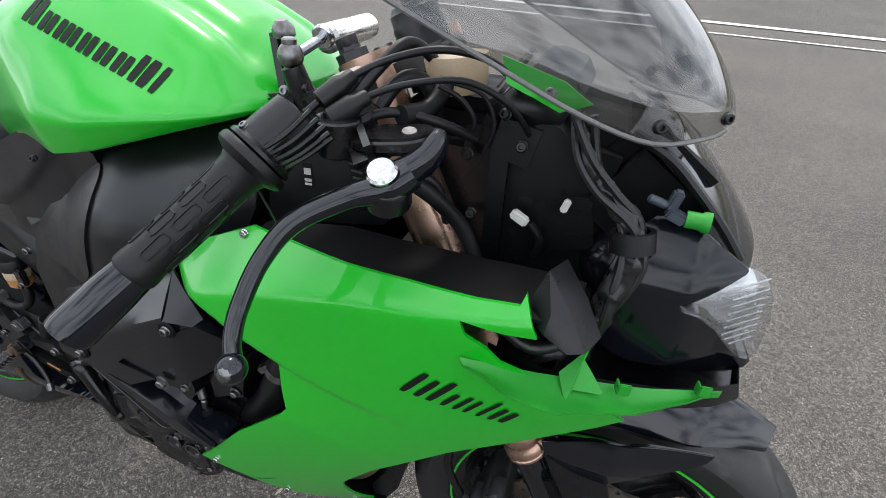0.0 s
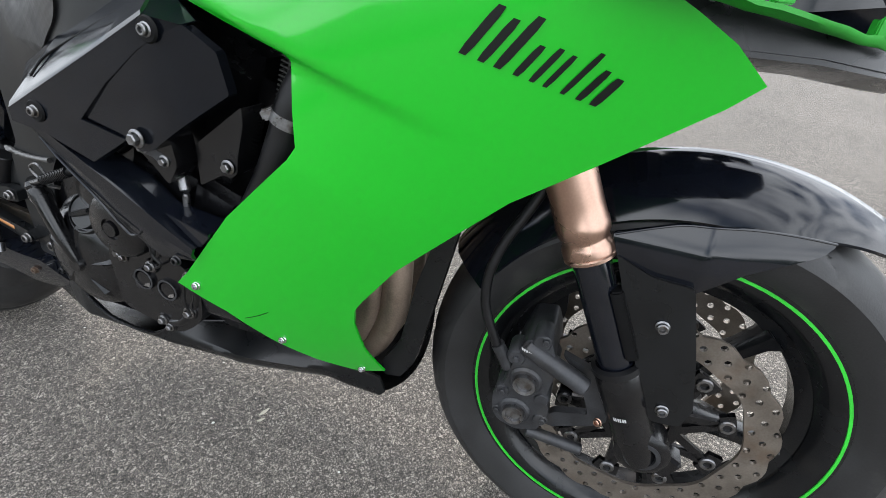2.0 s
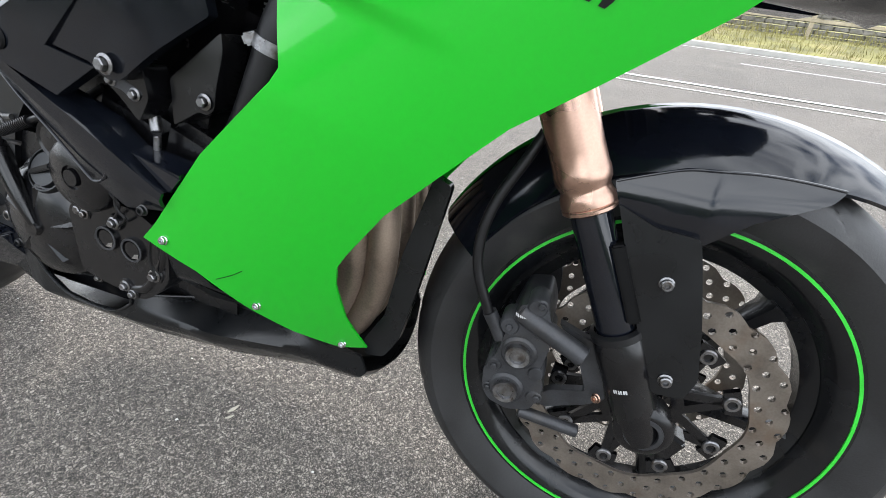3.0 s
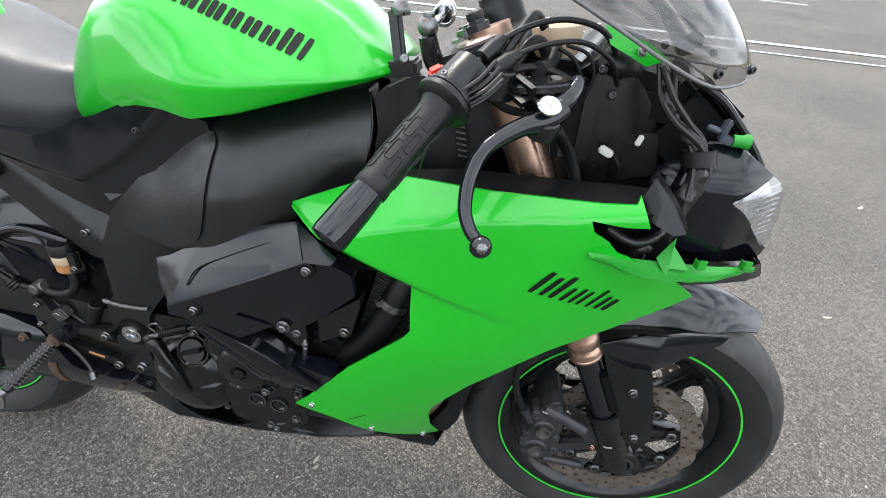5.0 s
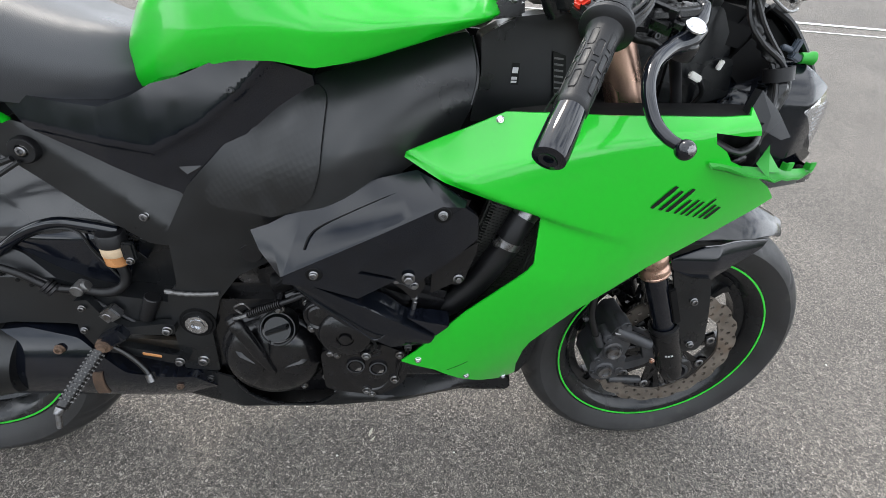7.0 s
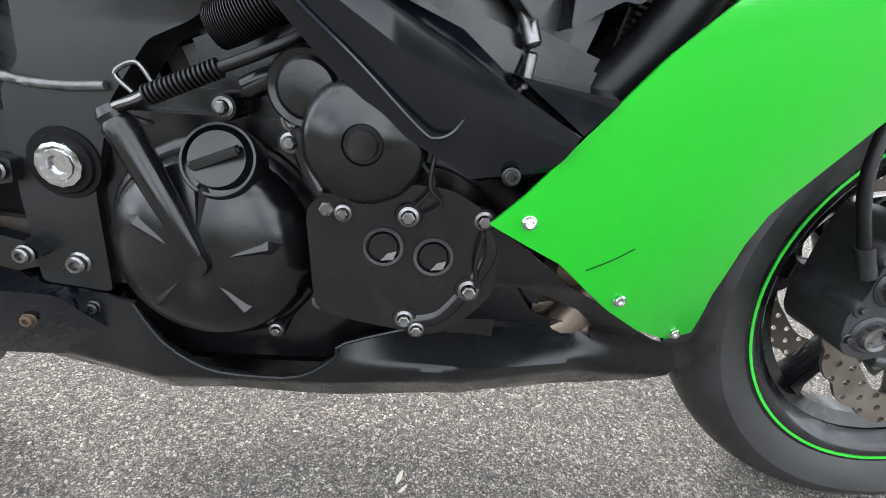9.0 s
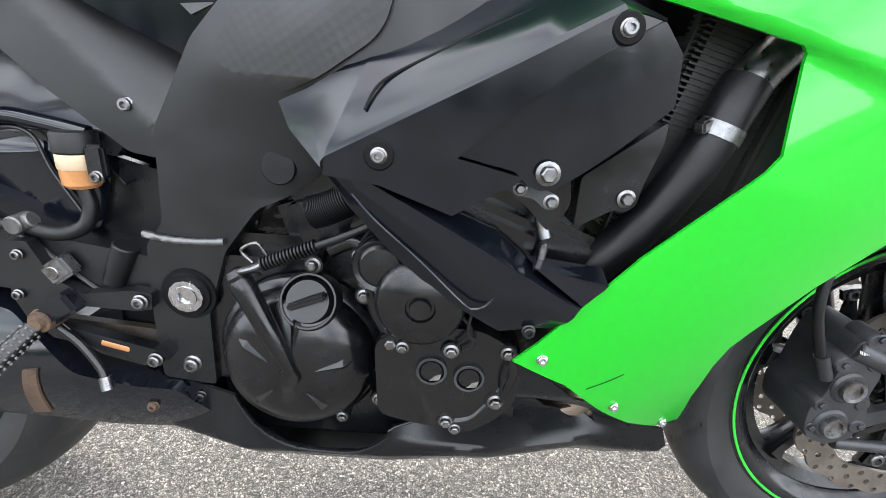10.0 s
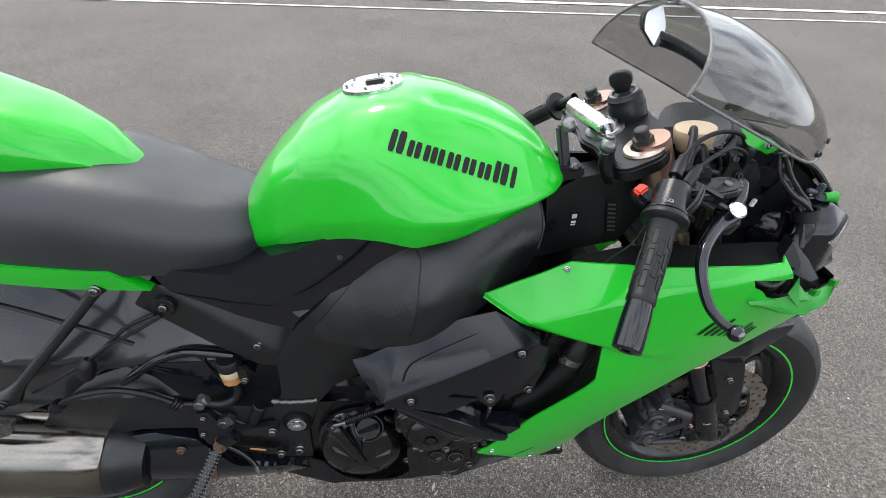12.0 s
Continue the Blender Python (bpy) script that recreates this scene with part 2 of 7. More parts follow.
def lathe(bm, profile, origin, axis, seg=24, arc=None, ref=(0, 0, 1)):
    """profile: (radius, height along the axis)."""
    d, u, v = basis(axis, ref)
    o = Vector(origin)
    rings = []
    n = seg if arc is None else seg + 1
    for r, h in profile:
        if r < 1e-6:
            rings.append([bm.verts.new(o + d * h)])
            continue
        ring = []
        for k in range(n):
            a = 2 * math.pi * k / seg if arc is None else arc[0] + (arc[1] - arc[0]) * k / seg
            ring.append(bm.verts.new(o + d * h + (u * math.cos(a) + v * math.sin(a)) * r))
        rings.append(ring)
    for a, b in zip(rings, rings[1:]):
        m = seg
        for k in range(m):
            k2 = (k + 1) % n if arc is None else k + 1
            if len(a) == 1 and len(b) == 1:
                continue
            if len(a) == 1:
                bm.faces.new((a[0], b[k], b[k2]))
            elif len(b) == 1:
                bm.faces.new((a[k], a[k2], b[0]))
            else:
                bm.faces.new((a[k], a[k2], b[k2], b[k]))
    return bm


def rod(bm, p0, p1, r0, r1=None, seg=20, edge=0.0015):
    r1 = r0 if r1 is None else r1
    p0, p1 = Vector(p0), Vector(p1)
    h = (p1 - p0).length
    e = min(edge, r0 * 0.4, r1 * 0.4, h * 0.3)
    return lathe(bm, [(0, 0), (r0 - e, 0), (r0, e), (r1, h - e), (r1 - e, h), (0, h)], p0, p1 - p0, seg)


def spline(pts, steps=6):
    pts = [Vector(p) for p in pts]
    out = []
    for k in range(len(pts) - 1):
        a, b = pts[max(k - 1, 0)], pts[k]
        c, d = pts[k + 1], pts[min(k + 2, len(pts) - 1)]
        for s in range(steps):
            t = s / steps
            out.append(0.5 * ((2 * b) + (c - a) * t + (2 * a - 5 * b + 4 * c - d) * t * t + (3 * b - a - 3 * c + d) * t ** 3))
    out.append(pts[-1])
    return out


def tube(bm, pts, r, seg=10, steps=6, flat=1.0, radii=None, ref=(0, 1, 0)):
    path = spline(pts, steps) if steps > 1 else [Vector(p) for p in pts]
    rings = []
    up = Vector(ref)
    for k, p in enumerate(path):
        d = (path[min(k + 1, len(path) - 1)] - path[max(k - 1, 0)]).normalized()
        u = d.cross(up)
        u = (u if u.length > 1e-3 else d.orthogonal()).normalized()
        v = u.cross(d).normalized()
        rr = r if radii is None else float(np.interp(k / (len(path) - 1), [q[0] for q in radii], [q[1] for q in radii]))
        rings.append([bm.verts.new(p + (u * math.cos(a) * flat + v * math.sin(a)) * rr) for a in (2 * math.pi * j / seg for j in range(seg))])
    for a, b in zip(rings, rings[1:]):
        for j in range(seg):
            bm.faces.new((a[j], a[(j + 1) % seg], b[(j + 1) % seg], b[j]))
    bm.faces.new(rings[0][::-1])
    bm.faces.new(rings[-1])
    return bm


def loft(bm, rings, closed=True, caps=True):
    rr = [[bm.verts.new(p) for p in ring] for ring in rings]
    n = len(rr[0])
    for a, b in zip(rr, rr[1:]):
        for j in range(n if closed else n - 1):
            bm.faces.new((a[j], a[(j + 1) % n], b[(j + 1) % n], b[j]))
    if caps:
        bm.faces.new(rr[0][::-1])
        bm.faces.new(rr[-1])
    return bm


def rounded(outline, r, steps=3):
    """Round the corners of an outline of 2D points."""
    out, n = [], len(outline)
    for k, p in enumerate(outline):
        p, a, b = Vector(p), Vector(outline[k - 1]), Vector(outline[(k + 1) % n])
        ra = min(r, (a - p).length * 0.45, (b - p).length * 0.45)
        s, e = p + (a - p).normalized() * ra, p + (b - p).normalized() * ra
        for j in range(steps + 1):
            t = j / steps
            out.append((s * (1 - t) ** 2 + p * 2 * t * (1 - t) + e * t * t)[:])
    return out


def panel(bm, outline, yf, thick=0.003, cell=0.012, r=0.0, bevel=0.0, holes=()):
    """A sheet over an outline in (x, z), bent to y = yf(x, z), its inside at y + thick."""
    pts = rounded(outline, r) if r else outline
    own = bmesh.new()
    loops = [pts] + [list(h) for h in holes]
    flat = [p for loop in loops for p in loop]
    vs = [own.verts.new((p[0], 0, p[1])) for p in flat]
    for tri in tessellate_polygon([[Vector((p[0], p[1], 0)) for p in loop] for loop in loops]):
        own.faces.new([vs[k] for k in tri])
    xs, zs = [p[0] for p in pts], [p[1] for p in pts]
    if cell:
        for axis, lo, hi in ((0, min(xs), max(xs)), (2, min(zs), max(zs))):
            k = math.floor(lo / cell) + 1
            while k * cell < hi:
                co, no = [0, 0, 0], [0, 0, 0]
                co[axis], no[axis] = k * cell, 1
                bmesh.ops.bisect_plane(own, geom=own.verts[:] + own.edges[:] + own.faces[:], plane_co=co, plane_no=no, dist=1e-5)
                k += 1
    bmesh.ops.recalc_face_normals(own, faces=own.faces)
    f = yf if callable(yf) else (lambda x, z: yf)
    for v in own.verts:
        v.co.y = f(v.co.x, v.co.z)
    back = bmesh.ops.extrude_face_region(own, geom=own.faces[:])
    for v in back["geom"]:
        if isinstance(v, bmesh.types.BMVert):
            v.co.y += thick
    bmesh.ops.recalc_face_normals(own, faces=own.faces)
    if bevel:
        rim = [e for e in own.edges if len(e.link_faces) == 2 and e.link_faces[0].normal.angle(e.link_faces[1].normal, 0) > radians(60)
               and all(v.co.y - f(v.co.x, v.co.z) < thick * 0.4 for v in e.verts)]
        bmesh.ops.bevel(own, geom=rim, offset=bevel, segments=2, affect="EDGES", clamp_overlap=True)
    me = bpy.data.meshes.new("tmp")
    own.to_mesh(me)
    own.free()
    bm.from_mesh(me)
    bpy.data.meshes.remove(me)
    return bm


def block(bm, centre, size, turn=(0, 0, 0), bevel=0.002):
    own = bmesh.new()
    bmesh.ops.create_cube(own, size=1, matrix=pose(*centre, *turn) @ Matrix.Diagonal((*size, 1)))
    if bevel:
        bmesh.ops.bevel(own, geom=own.edges[:], offset=min(bevel, min(size) * 0.4), segments=2, affect="EDGES", clamp_overlap=True)
    me = bpy.data.meshes.new("tmp")
    own.to_mesh(me)
    own.free()
    bm.from_mesh(me)
    bpy.data.meshes.remove(me)
    return bm


def bolt(parent, at, r=0.008, axis=(0, -1, 0), mat=None, washer=True, name="bolt", label=""):
    r *= 0.82
    bm = bmesh.new()
    prof = [(0, 0)]
    if washer:
        prof += [(r * 1.2, 0), (r * 1.24, r * 0.12), (r * 1.1, r * 0.25)]
    prof += [(r, r * 0.3), (r, r * 0.85), (r * 0.82, r * 1.05), (r * 0.5, r * 1.05), (r * 0.45, r * 0.45), (0, r * 0.45)]
    lathe(bm, prof, at, axis, 12)
    return part(name, bm, mat or STEEL, parent, label)


def hexbolt(parent, at, r=0.008, axis=(0, -1, 0), mat=None, name="bolt"):
    r *= 0.78
    bm = bmesh.new()
    lathe(bm, [(0, 0), (r * 1.5, 0), (r * 1.55, r * 0.2), (r * 1.1, r * 0.4)], at, axis, 16)
    lathe(bm, [(r, r * 0.35), (r, r * 1.1), (r * 0.8, r * 1.3), (0, r * 1.3)], at, axis, 6)
    return part(name, bm, mat or STEEL, parent)


def marks(name, pattern, size, parent, mat, place, depth=0.0006, shear=0.0):
    """A maker's mark as plain slanted bars: pattern holds (width, height, gap after) in parts of the size."""
    u = 0.0
    for width, height, gap in pattern:
        bm = bmesh.new()
        grid = []
        for j in range(6):
            v = height * size * j / 5
            inset = 0.12 * width * size if j in (0, 5) else 0.0
            grid.append([bm.verts.new(place(u + inset + (width * size - 2 * inset) * i / 3 + shear * v, v, depth)) for i in range(4)])
        for j in range(5):
            for i in range(3):
                bm.faces.new((grid[j][i], grid[j][i + 1], grid[j + 1][i + 1], grid[j + 1][i]))
        u += (width + gap) * size
        part(name, bm, mat, parent)


TALL, PAIR, LOW = [(0.20, 0.72, 0.06), (0.24, 0.72, 0.12)], [(0.19, 0.52, 0.05), (0.19, 0.52, 0.11)], [(0.17, 0.72, 0.11)]


# ---------- ground, road and what lies beyond it ----------
def sheet(name, x0, x1, y0, y1, z, mat, label, category, wave=0.0, nx=1, ny=1):
    bm = bmesh.new()
    grid = [[bm.verts.new((x0 + (x1 - x0) * i / nx, y0 + (y1 - y0) * j / ny, z + wave * noise.noise((i * 0.37, j * 0.51, 3)))) for i in range(nx + 1)] for j in range(ny + 1)]
    for j in range(ny):
        for i in range(nx):
            bm.faces.new((grid[j][i], grid[j][i + 1], grid[j + 1][i + 1], grid[j + 1][i]))
    return tagged(part(name, bm, mat, None, label), category=category, kind="structure")


ROAD_Y = 6.3
sheet("ground", -900, 900, -900, 900, 0.0, TARMAC, "grey chipped tarmac of the roadside lay-by", "ground")
road = sheet("road", -900, 900, ROAD_Y + 0.2, 15.9, 0.004, ROAD, "smooth pale grey tarmac road", "road")


def line(x0, x1, y, w, label):
    bm = bmesh.new()
    n = max(2, int((x1 - x0) / 0.5))
    loft(bm, [[(x0 + (x1 - x0) * k / n, y - w / 2 + 0.004 * noise.noise((k, y, 1)), 0.010), (x0 + (x1 - x0) * k / n, y + w / 2 + 0.004 * noise.noise((k, y, 7)), 0.010)]
              for k in range(n + 1)], closed=False, caps=False)
    return tagged(part("road_line", bm, PAINT_LINE, None, label), category="road marking", kind="structure")


line(-40, 60, ROAD_Y + 0.08, 0.13, "solid white edge line on tarmac")
line(-40, 60, ROAD_Y - 0.53, 0.05, "thin pale joint line along the lay-by edge")
line(-60, 80, 15.2, 0.12, "solid white far edge line on tarmac")
for k in range(-5, 9):
    tagged(line(2.6 + k * 6, 5.6 + k * 6, 11.2, 0.1, "broken white centre line dash"), group="centre line dashes")
bm = bmesh.new()
loft(bm, [[(x, 15.9, 0.0), (x, 15.9, 0.13), (x, 15.94, 0.15), (x, 16.2, 0.15), (x, 16.2, 0.0)] for x in np.linspace(-80, 120, 90)], closed=True)
tagged(part("kerb", bm, CONCRETE, None, "pale concrete kerb along the far verge"), category="kerb", kind="structure")
VERGE = material("verge_turf", (0.17, 0.16, 0.055), 0.9, vary=0.45, scale=1.5, fine=25, bump=0.8, bump_scale=20, dirt=(0.3, 0.25, 0.12), dirt_scale=1.2, dirt_from=0.5)
bm = bmesh.new()
loft(bm, [[(x, 16.2, 0.12), (x, 17.2, 0.25 + 0.06 * noise.noise((x, 1, 0))), (x, 18.4, 0.45 + 0.1 * noise.noise((x * 0.7, 5, 0))), (x, 24, 0.7 + 0.3 * noise.noise((x * 0.2, 9, 0))),
           (x, 60, 2.5), (x, 400, 9)] for x in np.linspace(-300, 400, 350)], closed=False, caps=False)
tagged(part("verge", bm, VERGE, None, "dry grassy verge rising beyond the road"), category="verge", kind="structure")
# blades of dry grass on the verge
verts, faces = [], []
for _ in range(9000):
    x, y = random.uniform(-14, 26), random.uniform(16.3, 20.5)
    z = 0.12 + (y - 16.2) * 0.14
    h, a, wdt = random.uniform(0.08, 0.34), random.uniform(0, math.pi), 0.012
    dx, dy, lx, ly = math.cos(a) * wdt, math.sin(a) * wdt, random.uniform(-0.1, 0.1), random.uniform(-0.1, 0.1)
    b = len(verts)
    verts += [(x - dx, y - dy, z - 0.03), (x + dx, y + dy, z - 0.03), (x + lx, y + ly, z + h)]
    faces.append((b, b + 1, b + 2))
me = bpy.data.meshes.new("verge_grass")
me.from_pydata(verts, [], faces)
me.materials.append(LEAF)
tagged(new("verge_grass", me), "tufts of yellow-green dry grass on the verge", "grass", kind="stuff")
# post and rail fence with a drystone wall behind it
fence = tagged(new("fence"), "weathered timber post and rail fence beyond the road", "fence")
fence.location = (0, 19.2, 0.5)
bm = bmesh.new()
block(bm, (0, 0, 0.5), (0.11, 0.09, 1.3), bevel=0.01)
post = part("post", bm, TIMBER, fence)
post.location = (6.0, 0, 0)
for k in range(-4, 8):
    if k:
        p2 = new("post", post.data)
        p2.parent, p2.location = fence, (6.0 + 2.6 * k, 0.03 * math.sin(k * 7), 0.02 * math.cos(k * 5))
for zz in (0.55, 0.95):
    bm = bmesh.new()
    block(bm, (8, -0.06, zz), (36, 0.035, 0.1), bevel=0.006)
    part("rail", bm, TIMBER, fence)
wall = tagged(new("stone_wall"), "low grey drystone wall behind the fence", "wall")
wall.location = (0, 20.6, 0.45)
bm = bmesh.new()
for row in range(6):
    x = -8 + random.random() * 0.3
    while x < 24:
        w = random.uniform(0.2, 0.5)
        block(bm, (x + w / 2, random.uniform(-0.05, 0.05), 0.1 + row * 0.17), (w * 0.96, 0.4, random.uniform(0.13, 0.165)), bevel=0.03)
        x += w
part("stones", bm, STONE, wall)


# ---------- the motorcycle ----------
LEAN = 4.85
bike = tagged(new("motorcycle"), "green and black sports motorcycle with its nose fairing broken off", "motorcycle")
bike.matrix_world = pose(0.03, 0.0573, 0.312) @ pose(0, 0, 0, -LEAN) @ pose(0, 0, -0.3)
WX, WZ = 0.016, 0.301      # front axle
RX, RZ = -1.44, 0.325      # rear axle


# unseen dark bank added behind the viewer, so black sides reflect it below the sky
verts, faces = [], []
HN, HM = 90, 14
for i in range(HN + 1):
    for j in range(HM + 1):
        x, v = -22 + 44 * i / HN, j / HM
        h = 1.0 + 0.3 * noise.noise((x * 0.35, 3.0, 0.0))
        p = Vector((x, -6.5 - 1.2 * v ** 3, h * v))
        verts.append(p + Vector((0, 0.5 * noise.noise(p * 0.9), 0.12 * v * noise.noise(p * 3.0))))
for i in range(HN):
    for j in range(HM):
        a = i * (HM + 1) + j
        faces.append((a, a + 1, a + HM + 2, a + HM + 1))
me = bpy.data.meshes.new("unseen_dark_bank")
me.from_pydata(verts, [], faces)
me.materials.append(REFLECT_BANK)
tagged(new("unseen_dark_bank", me), "unseen dark green bank added to darken low reflections", "hedge", kind="structure")


def side(x, z):
    """The outer face of the right fairing."""
    h = z - 0.6
    y = -0.1269 + 0.476 * x - 0.495 * h + 0.5209 * x * x - 0.9721 * x * h + 0.5947 * h * h
    ridge = float(np.interp(x, (-0.6, -0.529, -0.496, -0.408, -0.307, -0.189, -0.1), (0.722, 0.748, 0.763, 0.796, 0.826, 0.846, 0.86)))
    y += 0.85 * (z - ridge + math.sqrt((z - ridge) ** 2 + 0.004 ** 2)) / 2
    # the tapering step below the crease
    zc = 0.669 - 0.298 * (x + 0.234)
    if x < -0.234:
        step = 0.5 - 0.5 * math.tanh((z - zc) / 0.0042)
        y += 0.010 * min(1.0, (-0.234 - x) / 0.16) * step * max(0.0, 1 - max(0.0, zc - z) / 0.1)
    return y


FAIR = [(-0.586, 0.768), (-0.445, 0.838), (-0.385, 0.846), (-0.31, 0.853), (-0.242, 0.859), (-0.179, 0.863), (-0.143, 0.867), (-0.140, 0.876), (-0.124, 0.845),
        (-0.150, 0.843), (-0.189, 0.846), (-0.183, 0.832), (-0.164, 0.822), (-0.15, 0.808), (-0.136, 0.803), (-0.09, 0.781), (-0.06, 0.765), (-0.03, 0.741), (-0.05, 0.722), (-0.129, 0.663), (-0.19, 0.619), (-0.238, 0.572),
        (-0.294, 0.516), (-0.336, 0.458), (-0.347, 0.440), (-0.352, 0.412), (-0.349, 0.354), (-0.334, 0.293), (-0.367, 0.291), (-0.417, 0.318), (-0.46, 0.35), (-0.513, 0.398),
        (-0.571, 0.43), (-0.55, 0.452), (-0.475, 0.546), (-0.395, 0.625), (-0.386, 0.638), (-0.388, 0.67), (-0.389, 0.712), (-0.395, 0.717), (-0.477, 0.738), (-0.525, 0.75)]
fair = part("side_fairing", panel(bmesh.new(), FAIR, side, 0.0035, 0.005), GREEN, bike, "bright green gloss side fairing, torn at its front edge")
# its twin on the far side
bm = bmesh.new()
panel(bm, [p for p in FAIR], side, 0.0035, 0.02)
for v in bm.verts:
    v.co.y *= -1
part("side_fairing", bm, GREEN, bike)
for at in ((-0.453, 0.829), (-0.543, 0.433), (-0.45, 0.359), (-0.362, 0.300)):
    bolt(fair, (at[0], side(*at) - 0.0005, at[1]), 0.0055, (0, -1, 0.15), CHROME)
bm = bmesh.new()
tube(bm, [(x, side(x, z) - 0.0006, z) for x, z in ((-0.49, 0.392), (-0.47, 0.402), (-0.455, 0.412))], 0.0004, 6)
part("scratch", bm, INK, fair, "thin dark scratch in the green paint")


def on_side(ox, oz, ux, uz, lift=1.0):
    return lambda u, v, w: Vector((ox + u * ux - v * uz, side(ox + u * ux - v * uz, oz + u * uz + v * ux) - 0.0012, oz + u * uz + v * ux))


SLIM = [(0.13, 0.70, 0.13), (0.12, 0.62, 0.10), (0.13, 0.74, 0.14), (0.10, 0.45, 0.12), (0.09, 0.50, 0.10), (0.08, 0.48, 0.16), (0.08, 0.62, 0.13), (0.10, 0.46, 0.09), (0.12, 0.42, 0.1)]
marks("decal_bar", SLIM, 0.056, fair, INK, on_side(-0.243, 0.738, 0.975, -0.235), shear=0.42)


# tank
TANK = [(-0.968, 0.872, 0.03, 0.862, 0.052, 0.848, 0.06, 0.832, 0.055, 0.812), (-0.945, 0.918, 0.05, 0.908, 0.075, 0.88, 0.082, 0.848, 0.078, 0.814), (-0.9, 0.9727, 0.074, 0.9618, 0.1, 0.935, 0.112, 0.88, 0.104, 0.834),
        (-0.85, 1.0192, 0.086, 1.0048, 0.124, 0.976, 0.138, 0.91, 0.128, 0.856), (-0.79, 1.052, 0.094, 1.036, 0.146, 0.998, 0.16, 0.925, 0.15, 0.874), (-0.74, 1.064, 0.1, 1.048, 0.156, 1.0, 0.178, 0.935, 0.17, 0.88),
        (-0.69, 1.069, 0.104, 1.05, 0.162, 0.99, 0.196, 0.935, 0.188, 0.878), (-0.63, 1.061, 0.104, 1.04, 0.164, 0.978, 0.198, 0.936, 0.186, 0.892), (-0.57, 1.043, 0.1, 1.024, 0.156, 0.972, 0.186, 0.942, 0.174, 0.912),
        (-0.52, 1.021, 0.094, 1.006, 0.142, 0.968, 0.166, 0.945, 0.155, 0.928), (-0.482, 0.992, 0.084, 0.9806, 0.122, 0.962, 0.14, 0.948, 0.132, 0.938), (-0.46, 0.97, 0.07, 0.964, 0.098, 0.956, 0.108, 0.95, 0.104, 0.944),
        (-0.45, 0.958, 0.048, 0.956, 0.066, 0.953, 0.072, 0.951, 0.07, 0.948)]


def tank_ring(x, n=14):
    vals = [float(np.interp(x, [s[0] for s in TANK], [s[k] for s in TANK])) for k in range(1, 10)]
    zt, ws, zs, w1, z1, w, zm, wb, zb = vals
    half = spline([(0, 0, zt), (0, -ws * 0.55, zt - (zt - zs) * 0.22), (0, -ws, zs), (0, -w1, z1), (0, -w, zm), (0, -(w + wb) / 2 - 0.004, (zm + zb) / 2), (0, -wb, zb)], 6)
    half = [(x, p.y, p.z) for p in half]
    return half + [(x, -p[1], p[2]) for p in half[:0:-1]]


bm = bmesh.new()
xs = [-0.968, -0.960, -0.950, -0.935] + list(np.linspace(-0.915, -0.49, 44)) + [-0.480, -0.471, -0.464, -0.458, -0.454, -0.450]
loft(bm, [tank_ring(x, 14) for x in xs])
bmesh.ops.smooth_vert(bm, verts=[v for v in bm.verts], factor=0.5, use_axis_x=True, use_axis_y=True, use_axis_z=True)
for v in bm.verts:
    # shallow channels pressed into the top on each side
    q = min(1.0, max(0.0, (v.co.x + 0.68) / 0.03)) * min(1.0, max(0.0, (-0.475 - v.co.x) / 0.03))
    if v.co.z > 0.97:
        v.co.z -= 0.011 * q * math.exp(-((abs(v.co.y) - 0.062 - 0.10 * max(0.0, v.co.x + 0.6)) / 0.016) ** 2)
tank = part("fuel_tank", bm, GREEN, bike, "bright green gloss fuel tank with a black decal", sharp=60)


TREE = BVHTree.FromPolygons([v.co[:] for v in tank.data.vertices], [p.vertices[:] for p in tank.data.polygons])
TU, TD = Vector((0.165, -0.008, -0.052)).normalized(), Vector((0, 0.82, -0.57))
TV = TD.cross(TU).normalized()
if TV.z < 0:
    TV = -TV
TO = Vector((-0.720, -0.132, 1.022)) - TV * 0.017


def tank_text(u, v, w):
    p = TO + TU * (u * 0.945 - 0.002) + TV * v
    hit, normal, _, _ = TREE.ray_cast(p - TD * 0.2, TD)
    return hit + normal * 0.0009 if hit else p


marks("decal_bar", TALL + PAIR + PAIR[:1] + PAIR + PAIR + PAIR + PAIR + TALL + LOW, 0.045, tank, INK, tank_text)
# filler cap
CAP = Vector((-0.748, 0.0, 1.060))
tilt = Vector((-0.16, 0, 1)).normalized()
bm = bmesh.new()
lathe(bm, [(0, 0.004), (0.030, 0.004), (0.031, 0.002), (0.033, 0.002), (0.034, 0.005), (0.046, 0.005), (0.048, 0.003), (0.048, -0.012)], CAP, tilt, 48)
cap = part("filler_cap", bm, CHROME, tank, "round brushed silver filler cap")
bm = bmesh.new()
block(bm, CAP + tilt * 0.006 + Vector((0.004, 0, 0)), (0.030, 0.014, 0.005), (0, -9, 0), 0.002)
part("lock_flap", bm, SATIN, cap)
for k in range(6):
    a = k * math.pi / 3 + 0.3
    bolt(cap, CAP + tilt * 0.005 + Vector((math.cos(a) * 0.040, math.sin(a) * 0.040, 0.16 * math.cos(a) * 0.04)), 0.0028, tilt, STEEL, False)

# seat and tail
SEAT = [(-0.925, .872, .060, .818), (-0.945, .884, .085, .808), (-0.975, .892, .108, .796), (-1.03, .905, .130, .797), (-1.10, .932, .142, .805), (-1.17, .955, .148, .808), (-1.28, .965, .145, .822), (-1.40, .968, .130, .840), (-1.52, .970, .110, .855)]


